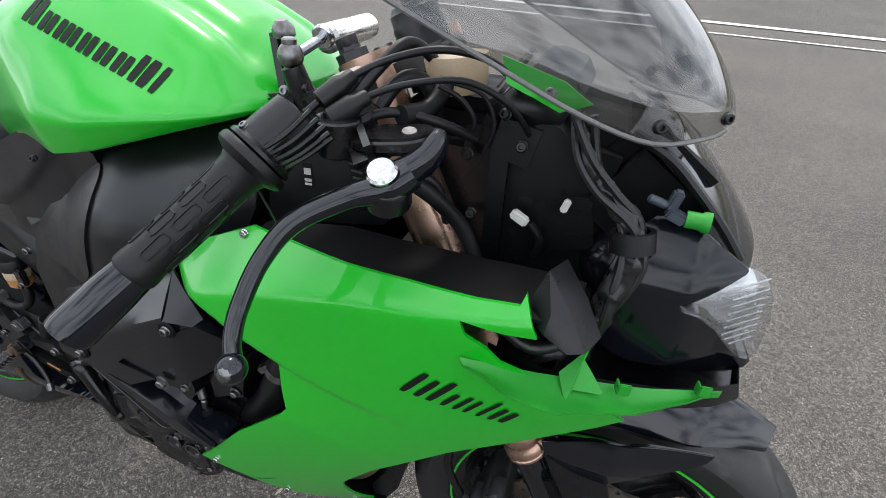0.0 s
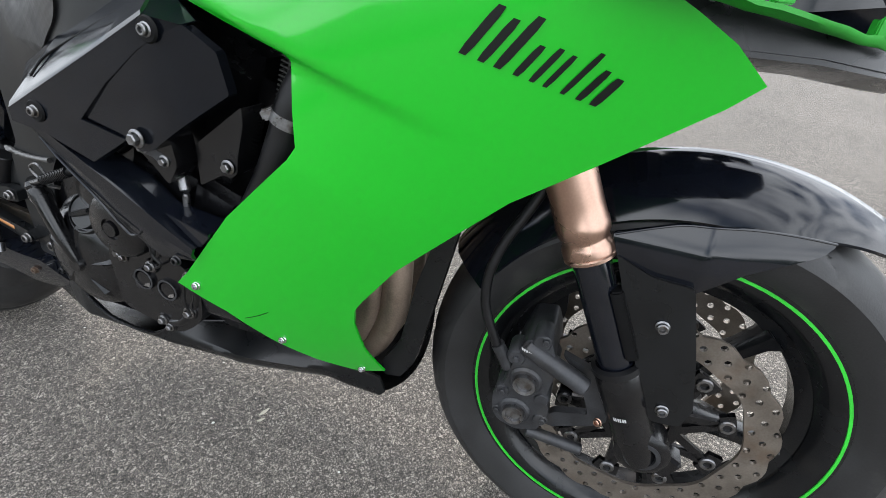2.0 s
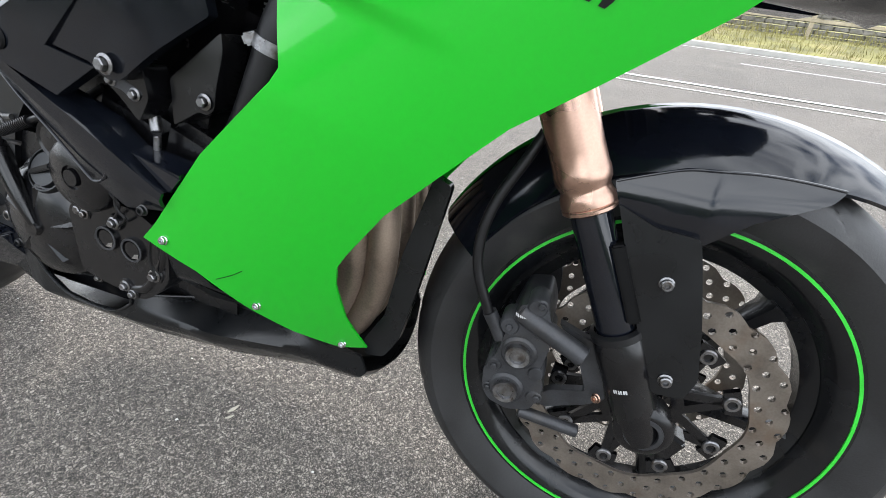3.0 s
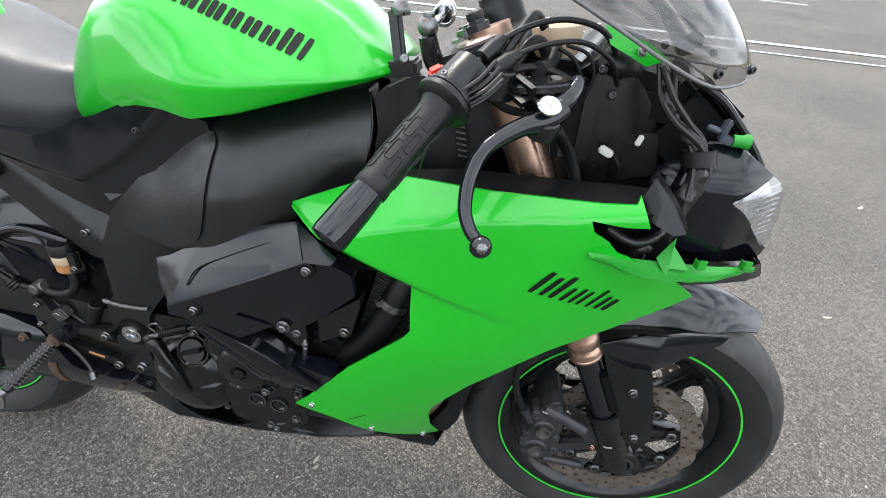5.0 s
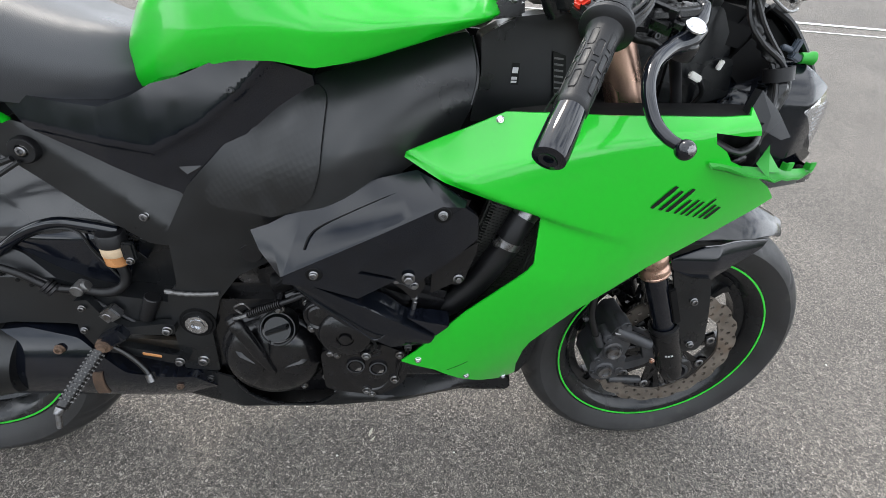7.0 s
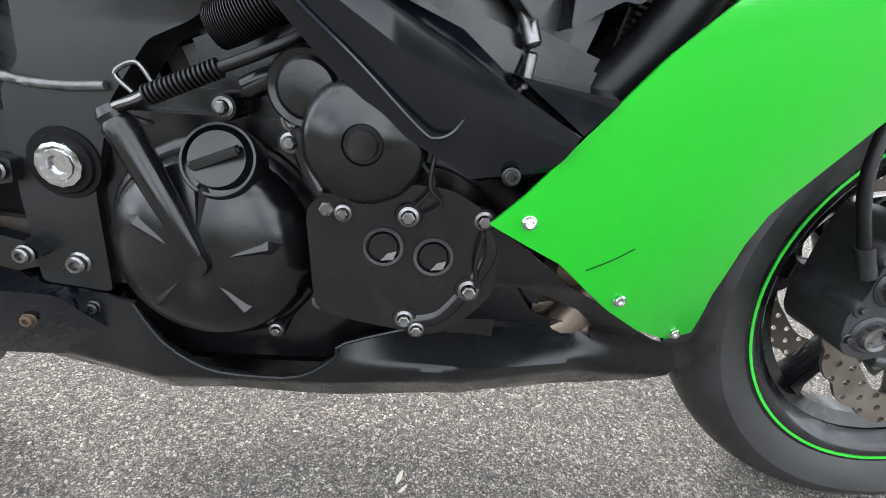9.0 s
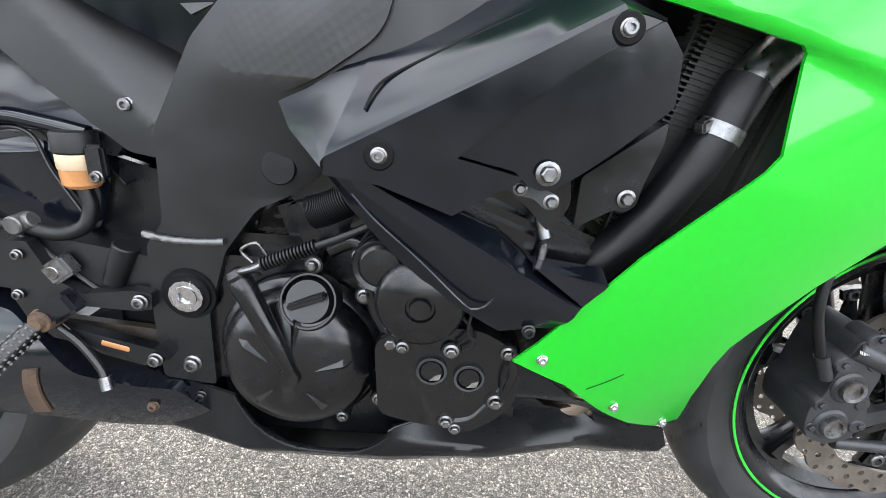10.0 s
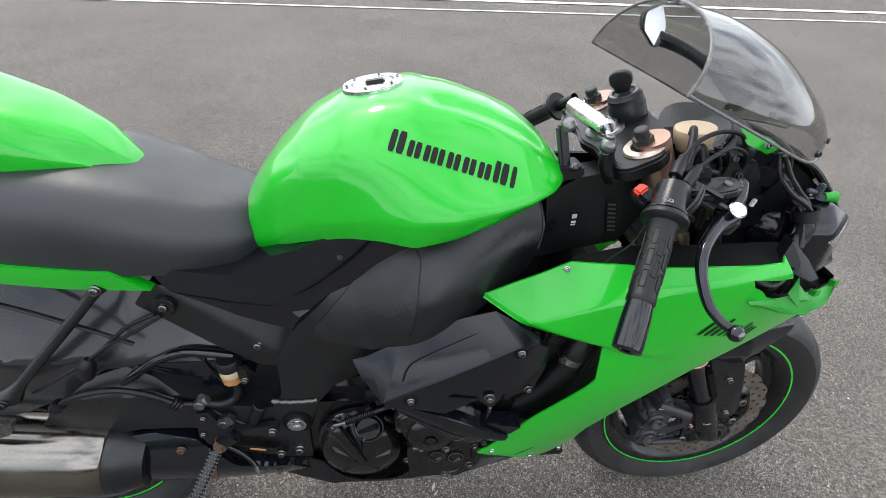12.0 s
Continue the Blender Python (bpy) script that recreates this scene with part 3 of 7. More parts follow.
def pad_ring(x, zt, w, zb):
    half = spline([(0, 0, zt), (0, -w * 0.6, zt - 0.004), (0, -w * 0.9, zt - 0.03), (0, -w, (zt + zb) / 2 - 0.01), (0, -w * 0.96, zb)], 4)
    half = [(x, p.y, p.z) for p in half]
    return half + [(x, -p[1], p[2]) for p in half[:0:-1]]


def stations(table, n):
    xs = [s[0] for s in table][::-1]
    for x in np.linspace(table[0][0], table[-1][0], n):
        yield (x, *[float(np.interp(x, xs, [s[k] for s in table][::-1])) for k in range(1, len(table[0]))])


part("seat", loft(bmesh.new(), [pad_ring(*s) for s in stations(SEAT, 26)]), LEATHER, bike, "dark grey vinyl rider seat", sharp=50)
TAIL = [(-1.115, .932, .030, .915), (-1.17, .990, .066, .945), (-1.24, 1.030, .090, .950), (-1.33, 1.062, .108, .945), (-1.45, 1.082, .110, .94), (-1.62, 1.085, .095, .94), (-1.78, 1.06, .06, .97)]
part("tail_cowl", loft(bmesh.new(), [pad_ring(*s) for s in stations(TAIL, 26)]), GREEN, bike, "bright green tail hump behind the seat", sharp=60)
for s in (-1, 1):
    bm = bmesh.new()
    panel(bm, [(-1.10, 0.776), (-1.145, 0.819), (-1.32, 0.838), (-1.6, 0.90), (-1.75, 0.95), (-1.75, 0.90), (-1.6, 0.86), (-1.33, 0.806), (-1.22, 0.785)], lambda x, z: -0.148 + 0.25 * (0.82 - z) * (0.82 > z) + 0.12 * max(0, -1.3 - x), 0.02, 0.03, bevel=0.002)
    if s > 0:
        for v in bm.verts:
            v.co.y *= -1
    part("tail_trim", bm, GREEN, bike, "green trim strip under the seat")

# side cover under tank and seat, gloss black


def cover_face(x, z):
    zc = float(np.interp(x, (-1.068, -0.917, -0.847, -0.788, -0.75), (0.769, 0.745, 0.786, 0.835, 0.875)))
    down = 0.5 - 0.5 * math.tanh((z - zc) / 0.004)
    return -0.147 + 0.12 * max(0.0, z - zc) + 0.007 * down + 0.10 * max(0.0, zc - z) + 0.12 * max(0.0, -0.98 - x)


bm = bmesh.new()
panel(bm, [(-1.105, 0.822), (-1.057, 0.812), (-1.02, 0.808), (-0.974, 0.806), (-0.935, 0.820), (-0.905, 0.838), (-0.867, 0.850), (-0.82, 0.872), (-0.79, 0.880), (-0.755, 0.880), (-0.70, 0.862), (-0.695, 0.83), (-0.75, 0.78), (-0.80, 0.73), (-0.86, 0.668), (-0.888, 0.672), (-0.902, 0.685), (-0.944, 0.703), (-1.004, 0.734), (-1.069, 0.765)],
      cover_face, 0.085, 0.005)
cover = part("side_cover", bm, GLOSS, bike, "gloss black side cover under the tank")
bolt(cover, (-0.803, cover_face(-0.803, 0.838), 0.838), 0.005, (0, -1, 0.3), SATIN)
bm = bmesh.new()
panel(bm, [(-0.912, 0.740), (-0.862, 0.727), (-0.881, 0.716)], lambda x, z: -0.139 + 0.5 * (z - 0.72), 0.006, 0)
part("intake_slot", bm, SATIN, cover)


# ---------- wheels ----------
def wheel(name, cx, cz, tyre_r, rim_r, half, spokes, phase, discs, disc_label):
    c = Vector((cx, 0, cz))
    ax = (0, -1, 0)
    bm = bmesh.new()
    lip = half * 0.78
    for s in (-1, 1):
        prof = [(rim_r - 0.030, s * lip * 0.55), (rim_r - 0.020, s * lip * 0.8), (rim_r - 0.012, s * lip * 0.93), (rim_r, s * lip), (rim_r + 0.006, s * lip * 0.99), (rim_r + 0.006, s * lip * 0.9)]
        lathe(bm, prof, c, ax, 96)
    lathe(bm, [(rim_r + 0.004, -lip * 0.9), (rim_r - 0.03, -lip * 0.55), (rim_r - 0.036, 0), (rim_r - 0.03, lip * 0.55), (rim_r + 0.004, lip * 0.9)], c, ax, 96)
    lathe(bm, [(rim_r - 0.030, -lip * 0.5), (rim_r - 0.048, -lip * 0.3), (rim_r - 0.048, lip * 0.3), (rim_r - 0.030, lip * 0.5)], c, ax, 96)
    lathe(bm, [(0.012, -0.045), (0.030, -0.045), (0.042, -0.03), (0.042, 0.03), (0.030, 0.045), (0.012, 0.045)], c, ax, 40)
    arms = [bmesh.new() for _ in range(spokes)]
    for k in range(spokes):
        a = phase + 2 * math.pi * k / spokes
        d, t = Vector((math.cos(a), 0, math.sin(a))), Vector((-math.sin(a), 0, math.cos(a)))
        rings = []
        for r, w, h in ((0.036, 0.020, 0.032), (0.07, 0.014, 0.026), (rim_r - 0.09, 0.010, 0.018), (rim_r - 0.06, 0.012, 0.020), (rim_r - 0.044, 0.019, 0.026)):
            o = c + d * r
            rings.append([o + t * (w * px) + Vector((0, h * py, 0)) for px, py in ((-1, -0.6), (-0.6, -1), (0.6, -1), (1, -0.6), (1, 0.6), (0.6, 1), (-0.6, 1), (-1, 0.6))])
        loft(arms[k], rings)
    w = part(name, bm, RIM, bike, "gloss black cast alloy wheel with thin green rim stripe", sharp=30)
    for arm in arms:
        part("spoke", arm, RIM, w)
    # tyre with slanting rain grooves
    bm = bmesh.new()
    n, m = 240, 44
    crown = half * 1.04
    prof = []
    for k in range(m + 1):
        u = -1 + 2 * k / m
        a = abs(u)
        y = crown * math.sin(min(1.0, a * 1.12) * math.pi / 2 * 0.93) * (1 if u > 0 else -1)
        if a < 0.80:
            r = tyre_r - (1 - math.cos(a / 0.80 * 1.12)) * half * 0.95
        else:
            q = (a - 0.80) / 0.2
            r0 = tyre_r - (1 - math.cos(1.12)) * half * 0.95
            r = r0 + (rim_r + 0.004 - r0) * q
            y = (1 if u > 0 else -1) * (crown - (crown - lip * 0.97) * q ** 1.6)
        prof.append((r, y, a))
    rows = []
    for k, (r, y, a) in enumerate(prof):
        row = []
        for j in range(n):
            t = 2 * math.pi * j / n
            g = 0.0
            if 0.1 < a < 0.74:
                ph = (j * 14 / n + a * 0.75 + (0.5 if y > 0 else 0)) % 1.0
                if ph < 0.075:
                    g = 0.0035
            row.append(bm.verts.new(c + Vector((math.cos(t) * (r - g), y, math.sin(t) * (r - g)))))
        rows.append(row)
    for a, b in zip(rows, rows[1:]):
        for j in range(n):
            bm.faces.new((a[j], a[(j + 1) % n], b[(j + 1) % n], b[j]))
    part("tyre", bm, TYRE, w, "worn black road tyre", sharp=30)
    for s in (-1, 1):
        bm = bmesh.new()
        lathe(bm, [(rim_r - 0.0025, s * (lip + 0.0012)), (rim_r + 0.0012, s * (lip + 0.0012)), (rim_r + 0.0012, s * (lip - 0.0005)), (rim_r - 0.0025, s * (lip - 0.0005)), (rim_r - 0.0025, s * (lip + 0.0012))], c, ax, 96)
        part("rim_stripe", bm, STRIPE, w, "thin bright green stripe round the rim")
    for s in discs:
        disc(w, c + Vector((0, s, 0)), 0.161 if name == "front_wheel" else 0.11, disc_label)
    return w


def disc(parent, c, R, label):
    """A petal brake disc, its drilled ring, carrier and buttons."""
    ri = R * 0.75
    bm = bmesh.new()
    th = 0.0025
    cells = 54
    rings = []
    for i in range(7):
        r = ri + (R - ri) * i / 6
        row = []
        for j in range(2 * cells):
            a = math.pi * j / cells
            rr = r - (0.0055 * (0.5 + 0.5 * math.cos(a * 18)) ** 2 if i == 6 else 0) + (0.002 * math.cos(a * 9) if i == 0 else 0)
            row.append(c + Vector((math.cos(a) * rr, 0, math.sin(a) * rr)))
        rings.append(row)
    faces_of = []
    for y in (-th, th):
        lift = Vector((0, y, 0))
        vs = [[bm.verts.new(p + lift) for p in row] for row in rings]
        bores = []
        for i in (0, 2, 4):
            for j in range(0, 2 * cells, 2):
                j1, j2 = j + 1, (j + 2) % (2 * cells)
                loop = [vs[i][j], vs[i][j1], vs[i][j2], vs[i + 1][j2], vs[i + 2][j2], vs[i + 2][j1], vs[i + 2][j], vs[i + 1][j]]
                if R > 0.12 and (j // 2 + i // 2) % 2 == 0:
                    m = vs[i + 1][j1].co
                    bore = [bm.verts.new(m + (v.co - m).normalized() * 0.0044) for v in loop]
                    for k in range(8):
                        bm.faces.new((loop[k], loop[(k + 1) % 8], bore[(k + 1) % 8], bore[k]))
                    bores.append(bore)
                else:
                    bm.faces.new(loop)
        faces_of.append((vs[0], vs[6], bores))
    (a0, a6, ab), (b0, b6, bb) = faces_of
    for p, q in [(a0, b0), (a6, b6)] + list(zip(ab, bb)):
        for k in range(len(p)):
            bm.faces.new((p[k], p[(k + 1) % len(p)], q[(k + 1) % len(p)], q[k]))
    bmesh.ops.delete(bm, geom=[v for v in bm.verts if not v.link_faces], context="VERTS")
    d = part("brake_disc", bm, DISC, parent, label, sharp=30)
    bm = bmesh.new()
    cr = R * 0.62
    lathe(bm, [(0.036, -0.004), (0.050, -0.004), (0.050, 0.004), (0.036, 0.004), (0.036, -0.004)], c, (0, -1, 0), 40)
    part("disc_carrier", bm, CAST, parent)
    for k in range(9):
        a = 2 * math.pi * k / 9 + 0.35
        p = c + Vector((math.cos(a), 0, math.sin(a))) * cr
        for off in (-0.26, 0.26):
            q = c + Vector((math.cos(a + off), 0, math.sin(a + off))) * 0.046
            t = (p - q).cross(Vector((0, 1, 0))).normalized() * 0.0055
            bm = bmesh.new()
            loft(bm, [[e - t + Vector((0, -0.003, 0)), e + t + Vector((0, -0.003, 0)), e + t + Vector((0, 0.003, 0)), e - t + Vector((0, 0.003, 0))] for e in (q, p)])
            part("carrier_arm", bm, CAST, parent)
        bm = bmesh.new()
        lathe(bm, [(cr - 0.006, -0.0035), (cr + 0.012, -0.0035), (cr + 0.012, 0.0035), (cr - 0.006, 0.0035), (cr - 0.006, -0.0035)], c, (0, -1, 0), 5, (math.pi - a - 0.16, math.pi - a + 0.16))
        part("carrier_pad", bm, CAST, parent)
    for k in range(9):
        a = 2 * math.pi * k / 9 + 0.35
        p = c + Vector((math.cos(a), 0, math.sin(a))) * (cr + 0.001)
        bm = bmesh.new()
        lathe(bm, [(0.0055, 0.002), (0.0055, 0.0065), (0.0088, 0.0065), (0.0100, 0.005), (0.0100, 0.0), (0.0055, 0.0)], p, (0, -1, 0), 16)
        part("disc_button", bm, STEEL, parent)


front_wheel = wheel("front_wheel", WX, WZ, 0.314, 0.232, 0.062, 6, 0.873, (-0.066, 0.066), "worn brown-grey petal brake disc with drilled holes")
rear_wheel = wheel("rear_wheel", RX, RZ, 0.334, 0.232, 0.094, 6, 0.2, (-0.075,), "small petal rear brake disc")

# ---------- front fork and brake ----------
FD = Vector((-0.4374, 0, 0.8993))
for s in (-1, 1):
    o = Vector((WX - 0.006, 0.107 * s, WZ))
    bm = bmesh.new()
    lathe(bm, [(0, 0.265), (0.0255, 0.265), (0.0285, 0.267), (0.0285, 0.270), (0.0272, 0.2715), (0.0285, 0.273), (0.0285, 0.280), (0.0275, 0.284), (0.0255, 0.288), (0.0255, 0.291), (0.0285, 0.297), (0.0290, 0.302), (0.0290, 0.309), (0.0281, 0.311), (0.0279, 0.33), (0.0281, 0.46), (0.0285, 0.60), (0.027, 0.70), (0.026, 0.795), (0, 0.795)], o, FD, 40)
    leg = part("fork_outer_tube", bm, COPPER, bike, "bronze anodised upside-down fork tube")
    bm = bmesh.new()
    lathe(bm, [(0, 0.06), (0.0215, 0.06), (0.0215, 0.268), (0, 0.268)], o, FD, 32)
    part("fork_slider", bm, GLOSS, bike, "black coated lower fork slider")
    bm = bmesh.new()
    lathe(bm, [(0, -0.02), (0.024, -0.02), (0.027, 0.0), (0.027, 0.05), (0.0285, 0.085), (0.0285, 0.118), (0.0265, 0.124), (0.022, 0.124)], o, FD, 32)
    lathe(bm, [(0.0, -0.020), (0.030, -0.020), (0.033, -0.016), (0.033, 0.016), (0.026, 0.021), (0.022, 0.021), (0.021, 0.014), (0.0, 0.014)], Vector((WX, 0.107 * s, WZ)), (0, s, 0), 36)
    block(bm, Vector((WX + 0.03, 0.107 * s, WZ - 0.012)), (0.03, 0.03, 0.035), (0, 25, 0), 0.004)
    foot = part("fork_foot", bm, CAST, bike, "satin black cast fork foot")
    bm = bmesh.new()
    lathe(bm, [(0, 0.012), (0.0155, 0.012), (0.0165, 0.022), (0.0215, 0.022), (0.0225, 0.019), (0.0225, 0.0)], Vector((WX, 0.107 * s, WZ)), (0, s, 0), 24)
    part("axle_end", bm, GREYCAST, foot)
    bm = bmesh.new()
    lathe(bm, [(0.0235, 0.118), (0.0292, 0.118), (0.0292, 0.126), (0.0235, 0.128)], o, FD, 32)
    part("dust_seal", bm, RUBBER, foot)
FORK_O = Vector((WX - 0.006, -0.107, WZ))


def on_foot(u, v, w):
    a = (u - 0.016) / 0.0282
    return FORK_O + FD * (0.058 + v) + Vector((FD.z, 0, -FD.x)) * (math.sin(a) * 0.0288) + Vector((0, -math.cos(a) * 0.0288, 0))


marks("maker_mark", PAIR * 3, 0.010, foot, PALE, on_foot)
bolt(foot, FORK_O + Vector((-0.052, -0.008, 0.02)), 0.006, (-0.6, -0.8, 0), COPPER)


def calliper(s):
    y = -0.101 * -s
    bm = bmesh.new()
    body = [(-0.175, 0.292), (-0.178, 0.322), (-0.166, 0.345), (-0.160, 0.385), (-0.150, 0.420), (-0.122, 0.426), (-0.112, 0.402), (-0.108, 0.372), (-0.112, 0.345), (-0.103, 0.315), (-0.112, 0.280), (-0.14, 0.270), (-0.165, 0.277)]
    panel(bm, body, -0.122, 0.085, 0, r=0.006, bevel=0.005)
    rod(bm, (-0.150, -0.118, 0.408), (-0.070, -0.124, 0.376), 0.012)
    rod(bm, (-0.125, -0.115, 0.268), (-0.05, -0.112, 0.262), 0.008)
    if s > 0:
        for v in bm.verts:
            v.co.y *= -1
    cal = part("brake_calliper", bm, GREYCAST, bike, "grimy dark grey radial brake calliper")
    if s > 0:
        return
    for x, z in ((-0.141, 0.356), (-0.146, 0.302)):
        bm = bmesh.new()
        lathe(bm, [(0, 0.004), (0.0185, 0.004), (0.0215, 0.001), (0.0225, -0.012), (0.0225, -0.04)], (x, -0.122, z), (0, -1, 0), 28)
        part("piston_bore", bm, GREYCAST, cal)
    for x, z, r in ((-0.166, 0.330, 0.010), (-0.158, 0.388, 0.012), (-0.132, 0.420, 0.012), (-0.112, 0.300, 0.010), (-0.120, 0.392, 0.013), (-0.116, 0.334, 0.010)):
        bm = bmesh.new()
        lathe(bm, [(0, 0.004), (r * 0.8, 0.004), (r, 0.001), (r * 1.05, -0.03)], (x, -0.120, z), (0, -1, 0), 18)
        part("cast_boss", bm, GREYCAST, cal)
    for x, z in ((-0.141, 0.356), (-0.146, 0.302)):
        bm = bmesh.new()
        lathe(bm, [(0, 0.003), (0.0095, 0.003), (0.0100, 0.006), (0.0140, 0.007), (0.0150, 0.004), (0.0150, -0.004)], (x, -0.126, z), (0, -1, 0), 24)
        part("piston_cap", bm, STEEL, cal, "worn bare metal piston cap")
    for x, z in ((-0.166, 0.330), (-0.108, 0.302), (-0.158, 0.388), (-0.168, 0.296), (-0.128, 0.425)):
        hexbolt(cal, (x, -0.122, z), 0.0055, mat=GREYCAST)
    bm = bmesh.new()
    panel(bm, [(-0.105, 0.40), (-0.058, 0.385), (-0.030, 0.315), (-0.048, 0.300), (-0.095, 0.278), (-0.118, 0.282), (-0.095, 0.305), (-0.055, 0.318), (-0.075, 0.365)], -0.105, 0.012, 0, r=0.004, bevel=0.002)
    part("calliper_bracket", bm, GREYCAST, bike)
    marks("calliper_mark", PAIR * 6, 0.0095, cal, PALE, lambda u, v, w: Vector((-0.153 + u * 0.93 - v * 0.36, -0.1302, 0.4085 - u * 0.37 + v * 0.93)))


calliper(-1)
calliper(1)
bm = bmesh.new()
tube(bm, [(-0.172, -0.115, 0.375), (-0.19, -0.118, 0.405), (-0.21, -0.118, 0.46), (-0.205, -0.112, 0.52), (-0.175, -0.10, 0.59), (-0.15, -0.09, 0.66), (-0.16, -0.08, 0.75)], 0.0062, 12)
hose = part("brake_hose", bm, RUBBER, bike, "black rubber front brake hose")
bm = bmesh.new()
tube(bm, [(-0.166, -0.114, 0.364), (-0.175, -0.115, 0.380), (-0.185, -0.117, 0.397)], 0.0085, 12)
part("hose_ferrule", bm, GREYCAST, hose)
# fork guard under the mudguard
bm = bmesh.new()
panel(bm, [(-0.082, 0.556), (-0.042, 0.540), (0.0, 0.538), (0.010, 0.510), (0.030, 0.450), (0.049, 0.383), (0.042, 0.357), (0.009, 0.355), (-0.022, 0.416), (-0.052, 0.483)], lambda x, z: -0.122 + 0.15 * max(0, x - 0.025), 0.006, 0.014, r=0.005, bevel=0.0015)
guard = part("fork_guard", bm, PLASTIC, bike, "matt black plastic fork guard")


def skirt(x, z):
    q = z - 0.575 - 0.06 * max(0.0, x)
    return -0.121 + 0.30 * max(0.0, x) + 0.20 * (q + math.sqrt(q * q + 0.012 ** 2)) + 0.25 * max(0.0, 0.556 - z)


bm = bmesh.new()
panel(bm, [(-0.092, 0.578), (-0.03, 0.600), (0.037, 0.606), (0.114, 0.600), (0.104, 0.588), (0.072, 0.574), (0.040, 0.560), (0.012, 0.536), (0.004, 0.529), (-0.038, 0.526), (-0.078, 0.546)], skirt, 0.004, 0.006, r=0.004)
part("mudguard_skirt", bm, GLOSS, guard, "gloss black side skirt of the mudguard", sharp=60)
bm = bmesh.new()
tube(bm, [(x, skirt(x, z) - 0.001, z) for x, z in ((-0.090, 0.577), (-0.06, 0.589), (-0.03, 0.599), (0.0, 0.603), (0.037, 0.605), (0.075, 0.604), (0.112, 0.601))], 0.0014, 8)
part("skirt_lip", bm, GLOSS, guard)
for p in ((-0.016, -0.1225, 0.486), (0.017, -0.1225, 0.376)):
    bolt(guard, p, 0.0078, (0, -1, 0))
bm = bmesh.new()
block(bm, (-0.052, -0.118, 0.475), (0.014, 0.02, 0.09), (0, -26, 0), 0.002)
part("guard_bracket", bm, DARK, guard)

# front mudguard: a ridged shell over the tyre
bm = bmesh.new()
rings = []
for k in range(31):
    t = k / 30
    a = radians(59 + 92 * t)
    R = 0.352 - 0.012 * t + 0.006 * math.sin(t * math.pi)
    w = 0.074 * min(1.0, 0.40 + 3.2 * t) * (1 - 0.12 * t)
    d = 0.052 * min(1.0, 0.25 + 2.6 * t)
    ring = []
    for u in (-1, -0.96, -0.86, -0.7, -0.45, -0.18, 0, 0.18, 0.45, 0.7, 0.86, 0.96, 1):
        q = abs(u)
        rr = R - d * max(0, (q - 0.42) / 0.58) ** 1.5 - 0.010 * min(1, q / 0.45)
        ring.append((WX + math.cos(a) * rr, w * u, WZ + math.sin(a) * rr))
    rings.append(ring + [(x * 1.0 - (x - WX) * 0.012, y * 0.965, z - (z - WZ) * 0.012) for x, y, z in ring[::-1]])
loft(bm, rings)
part("front_mudguard", bm, GLOSS, bike, "gloss black front mudguard with a ridged crown", sharp=50)

# ---------- frame ----------


def spar(x, z):
    f = min(1.0, max(0.0, (-0.5 - x) / 0.35))
    up = min(1.0, max(0.0, (z - 0.55) / 0.12))
    return -0.102 - 0.031 * f - 0.078 * up * math.exp(-((x + 0.665) / 0.14) ** 2) + 4.5 * max(0.0, z - 0.822 - 0.42 * (x + 0.49)) ** 2 * min(1.0, max(0.0, (x + 0.88) / 0.1))


for s in (-1, 1):
    bm = bmesh.new()
    panel(bm, [(-0.705, 0.856), (-0.665, 0.872), (-0.619, 0.888), (-0.55, 0.908), (-0.492, 0.920), (-0.476, 0.872), (-0.482, 0.83), (-0.50, 0.79), (-0.577, 0.745), (-0.667, 0.695), (-0.735, 0.645), (-0.758, 0.594), (-0.778, 0.570), (-0.807, 0.551), (-0.839, 0.536), (-0.861, 0.507),
               (-0.877, 0.485), (-0.901, 0.409), (-0.903, 0.314), (-0.964, 0.322), (-0.965, 0.404), (-0.960, 0.49), (-0.940, 0.515), (-0.934, 0.613), (-0.886, 0.697), (-0.830, 0.757), (-0.772, 0.812), (-0.735, 0.842)],
          spar, 0.05, 0.014, r=0.006, bevel=0.006)
    if s > 0:
        for v in bm.verts:
            v.co.y *= -1
    fr = part("frame_spar", bm, SATIN, bike, "satin black twin-spar alloy frame with weld bead")
    if s < 0:
        frame_r = fr
bm = bmesh.new()
panel(bm, [(-0.690, 0.852), (-0.680, 0.842), (-0.690, 0.75), (-0.701, 0.715), (-0.712, 0.702), (-0.759, 0.672), (-0.795, 0.656), (-0.856, 0.674), (-0.863, 0.690), (-0.822, 0.743), (-0.774, 0.800), (-0.728, 0.838)], lambda x, z: spar(x, z) - 0.0035, 0.006, 0.010, r=0.010, bevel=0.002)
PAD = material("dimpled_grip_pad", (0.0065, 0.007, 0.0075), 0.40, vary=0.1)
pn, pl = PAD.node_tree.nodes, PAD.node_tree.links
dots, dimple, ptc = pn.new("ShaderNodeTexVoronoi"), pn.new("ShaderNodeBump"), pn.new("ShaderNodeTexCoord")
dots.inputs["Scale"].default_value, dots.inputs["Randomness"].default_value = 115.0, 0.12
dimple.inputs["Strength"].default_value, dimple.inputs["Distance"].default_value = 0.22, 0.0010
pmap = pn.new("ShaderNodeMapping")
pmap.inputs["Scale"].default_value, pmap.inputs["Rotation"].default_value = (1, 0, 1), (0, radians(32), 0)
pl.new(ptc.outputs["Object"], pmap.inputs["Vector"])
pl.new(pmap.outputs["Vector"], dots.inputs["Vector"])
pl.new(dots.outputs["Distance"], dimple.inputs["Height"])
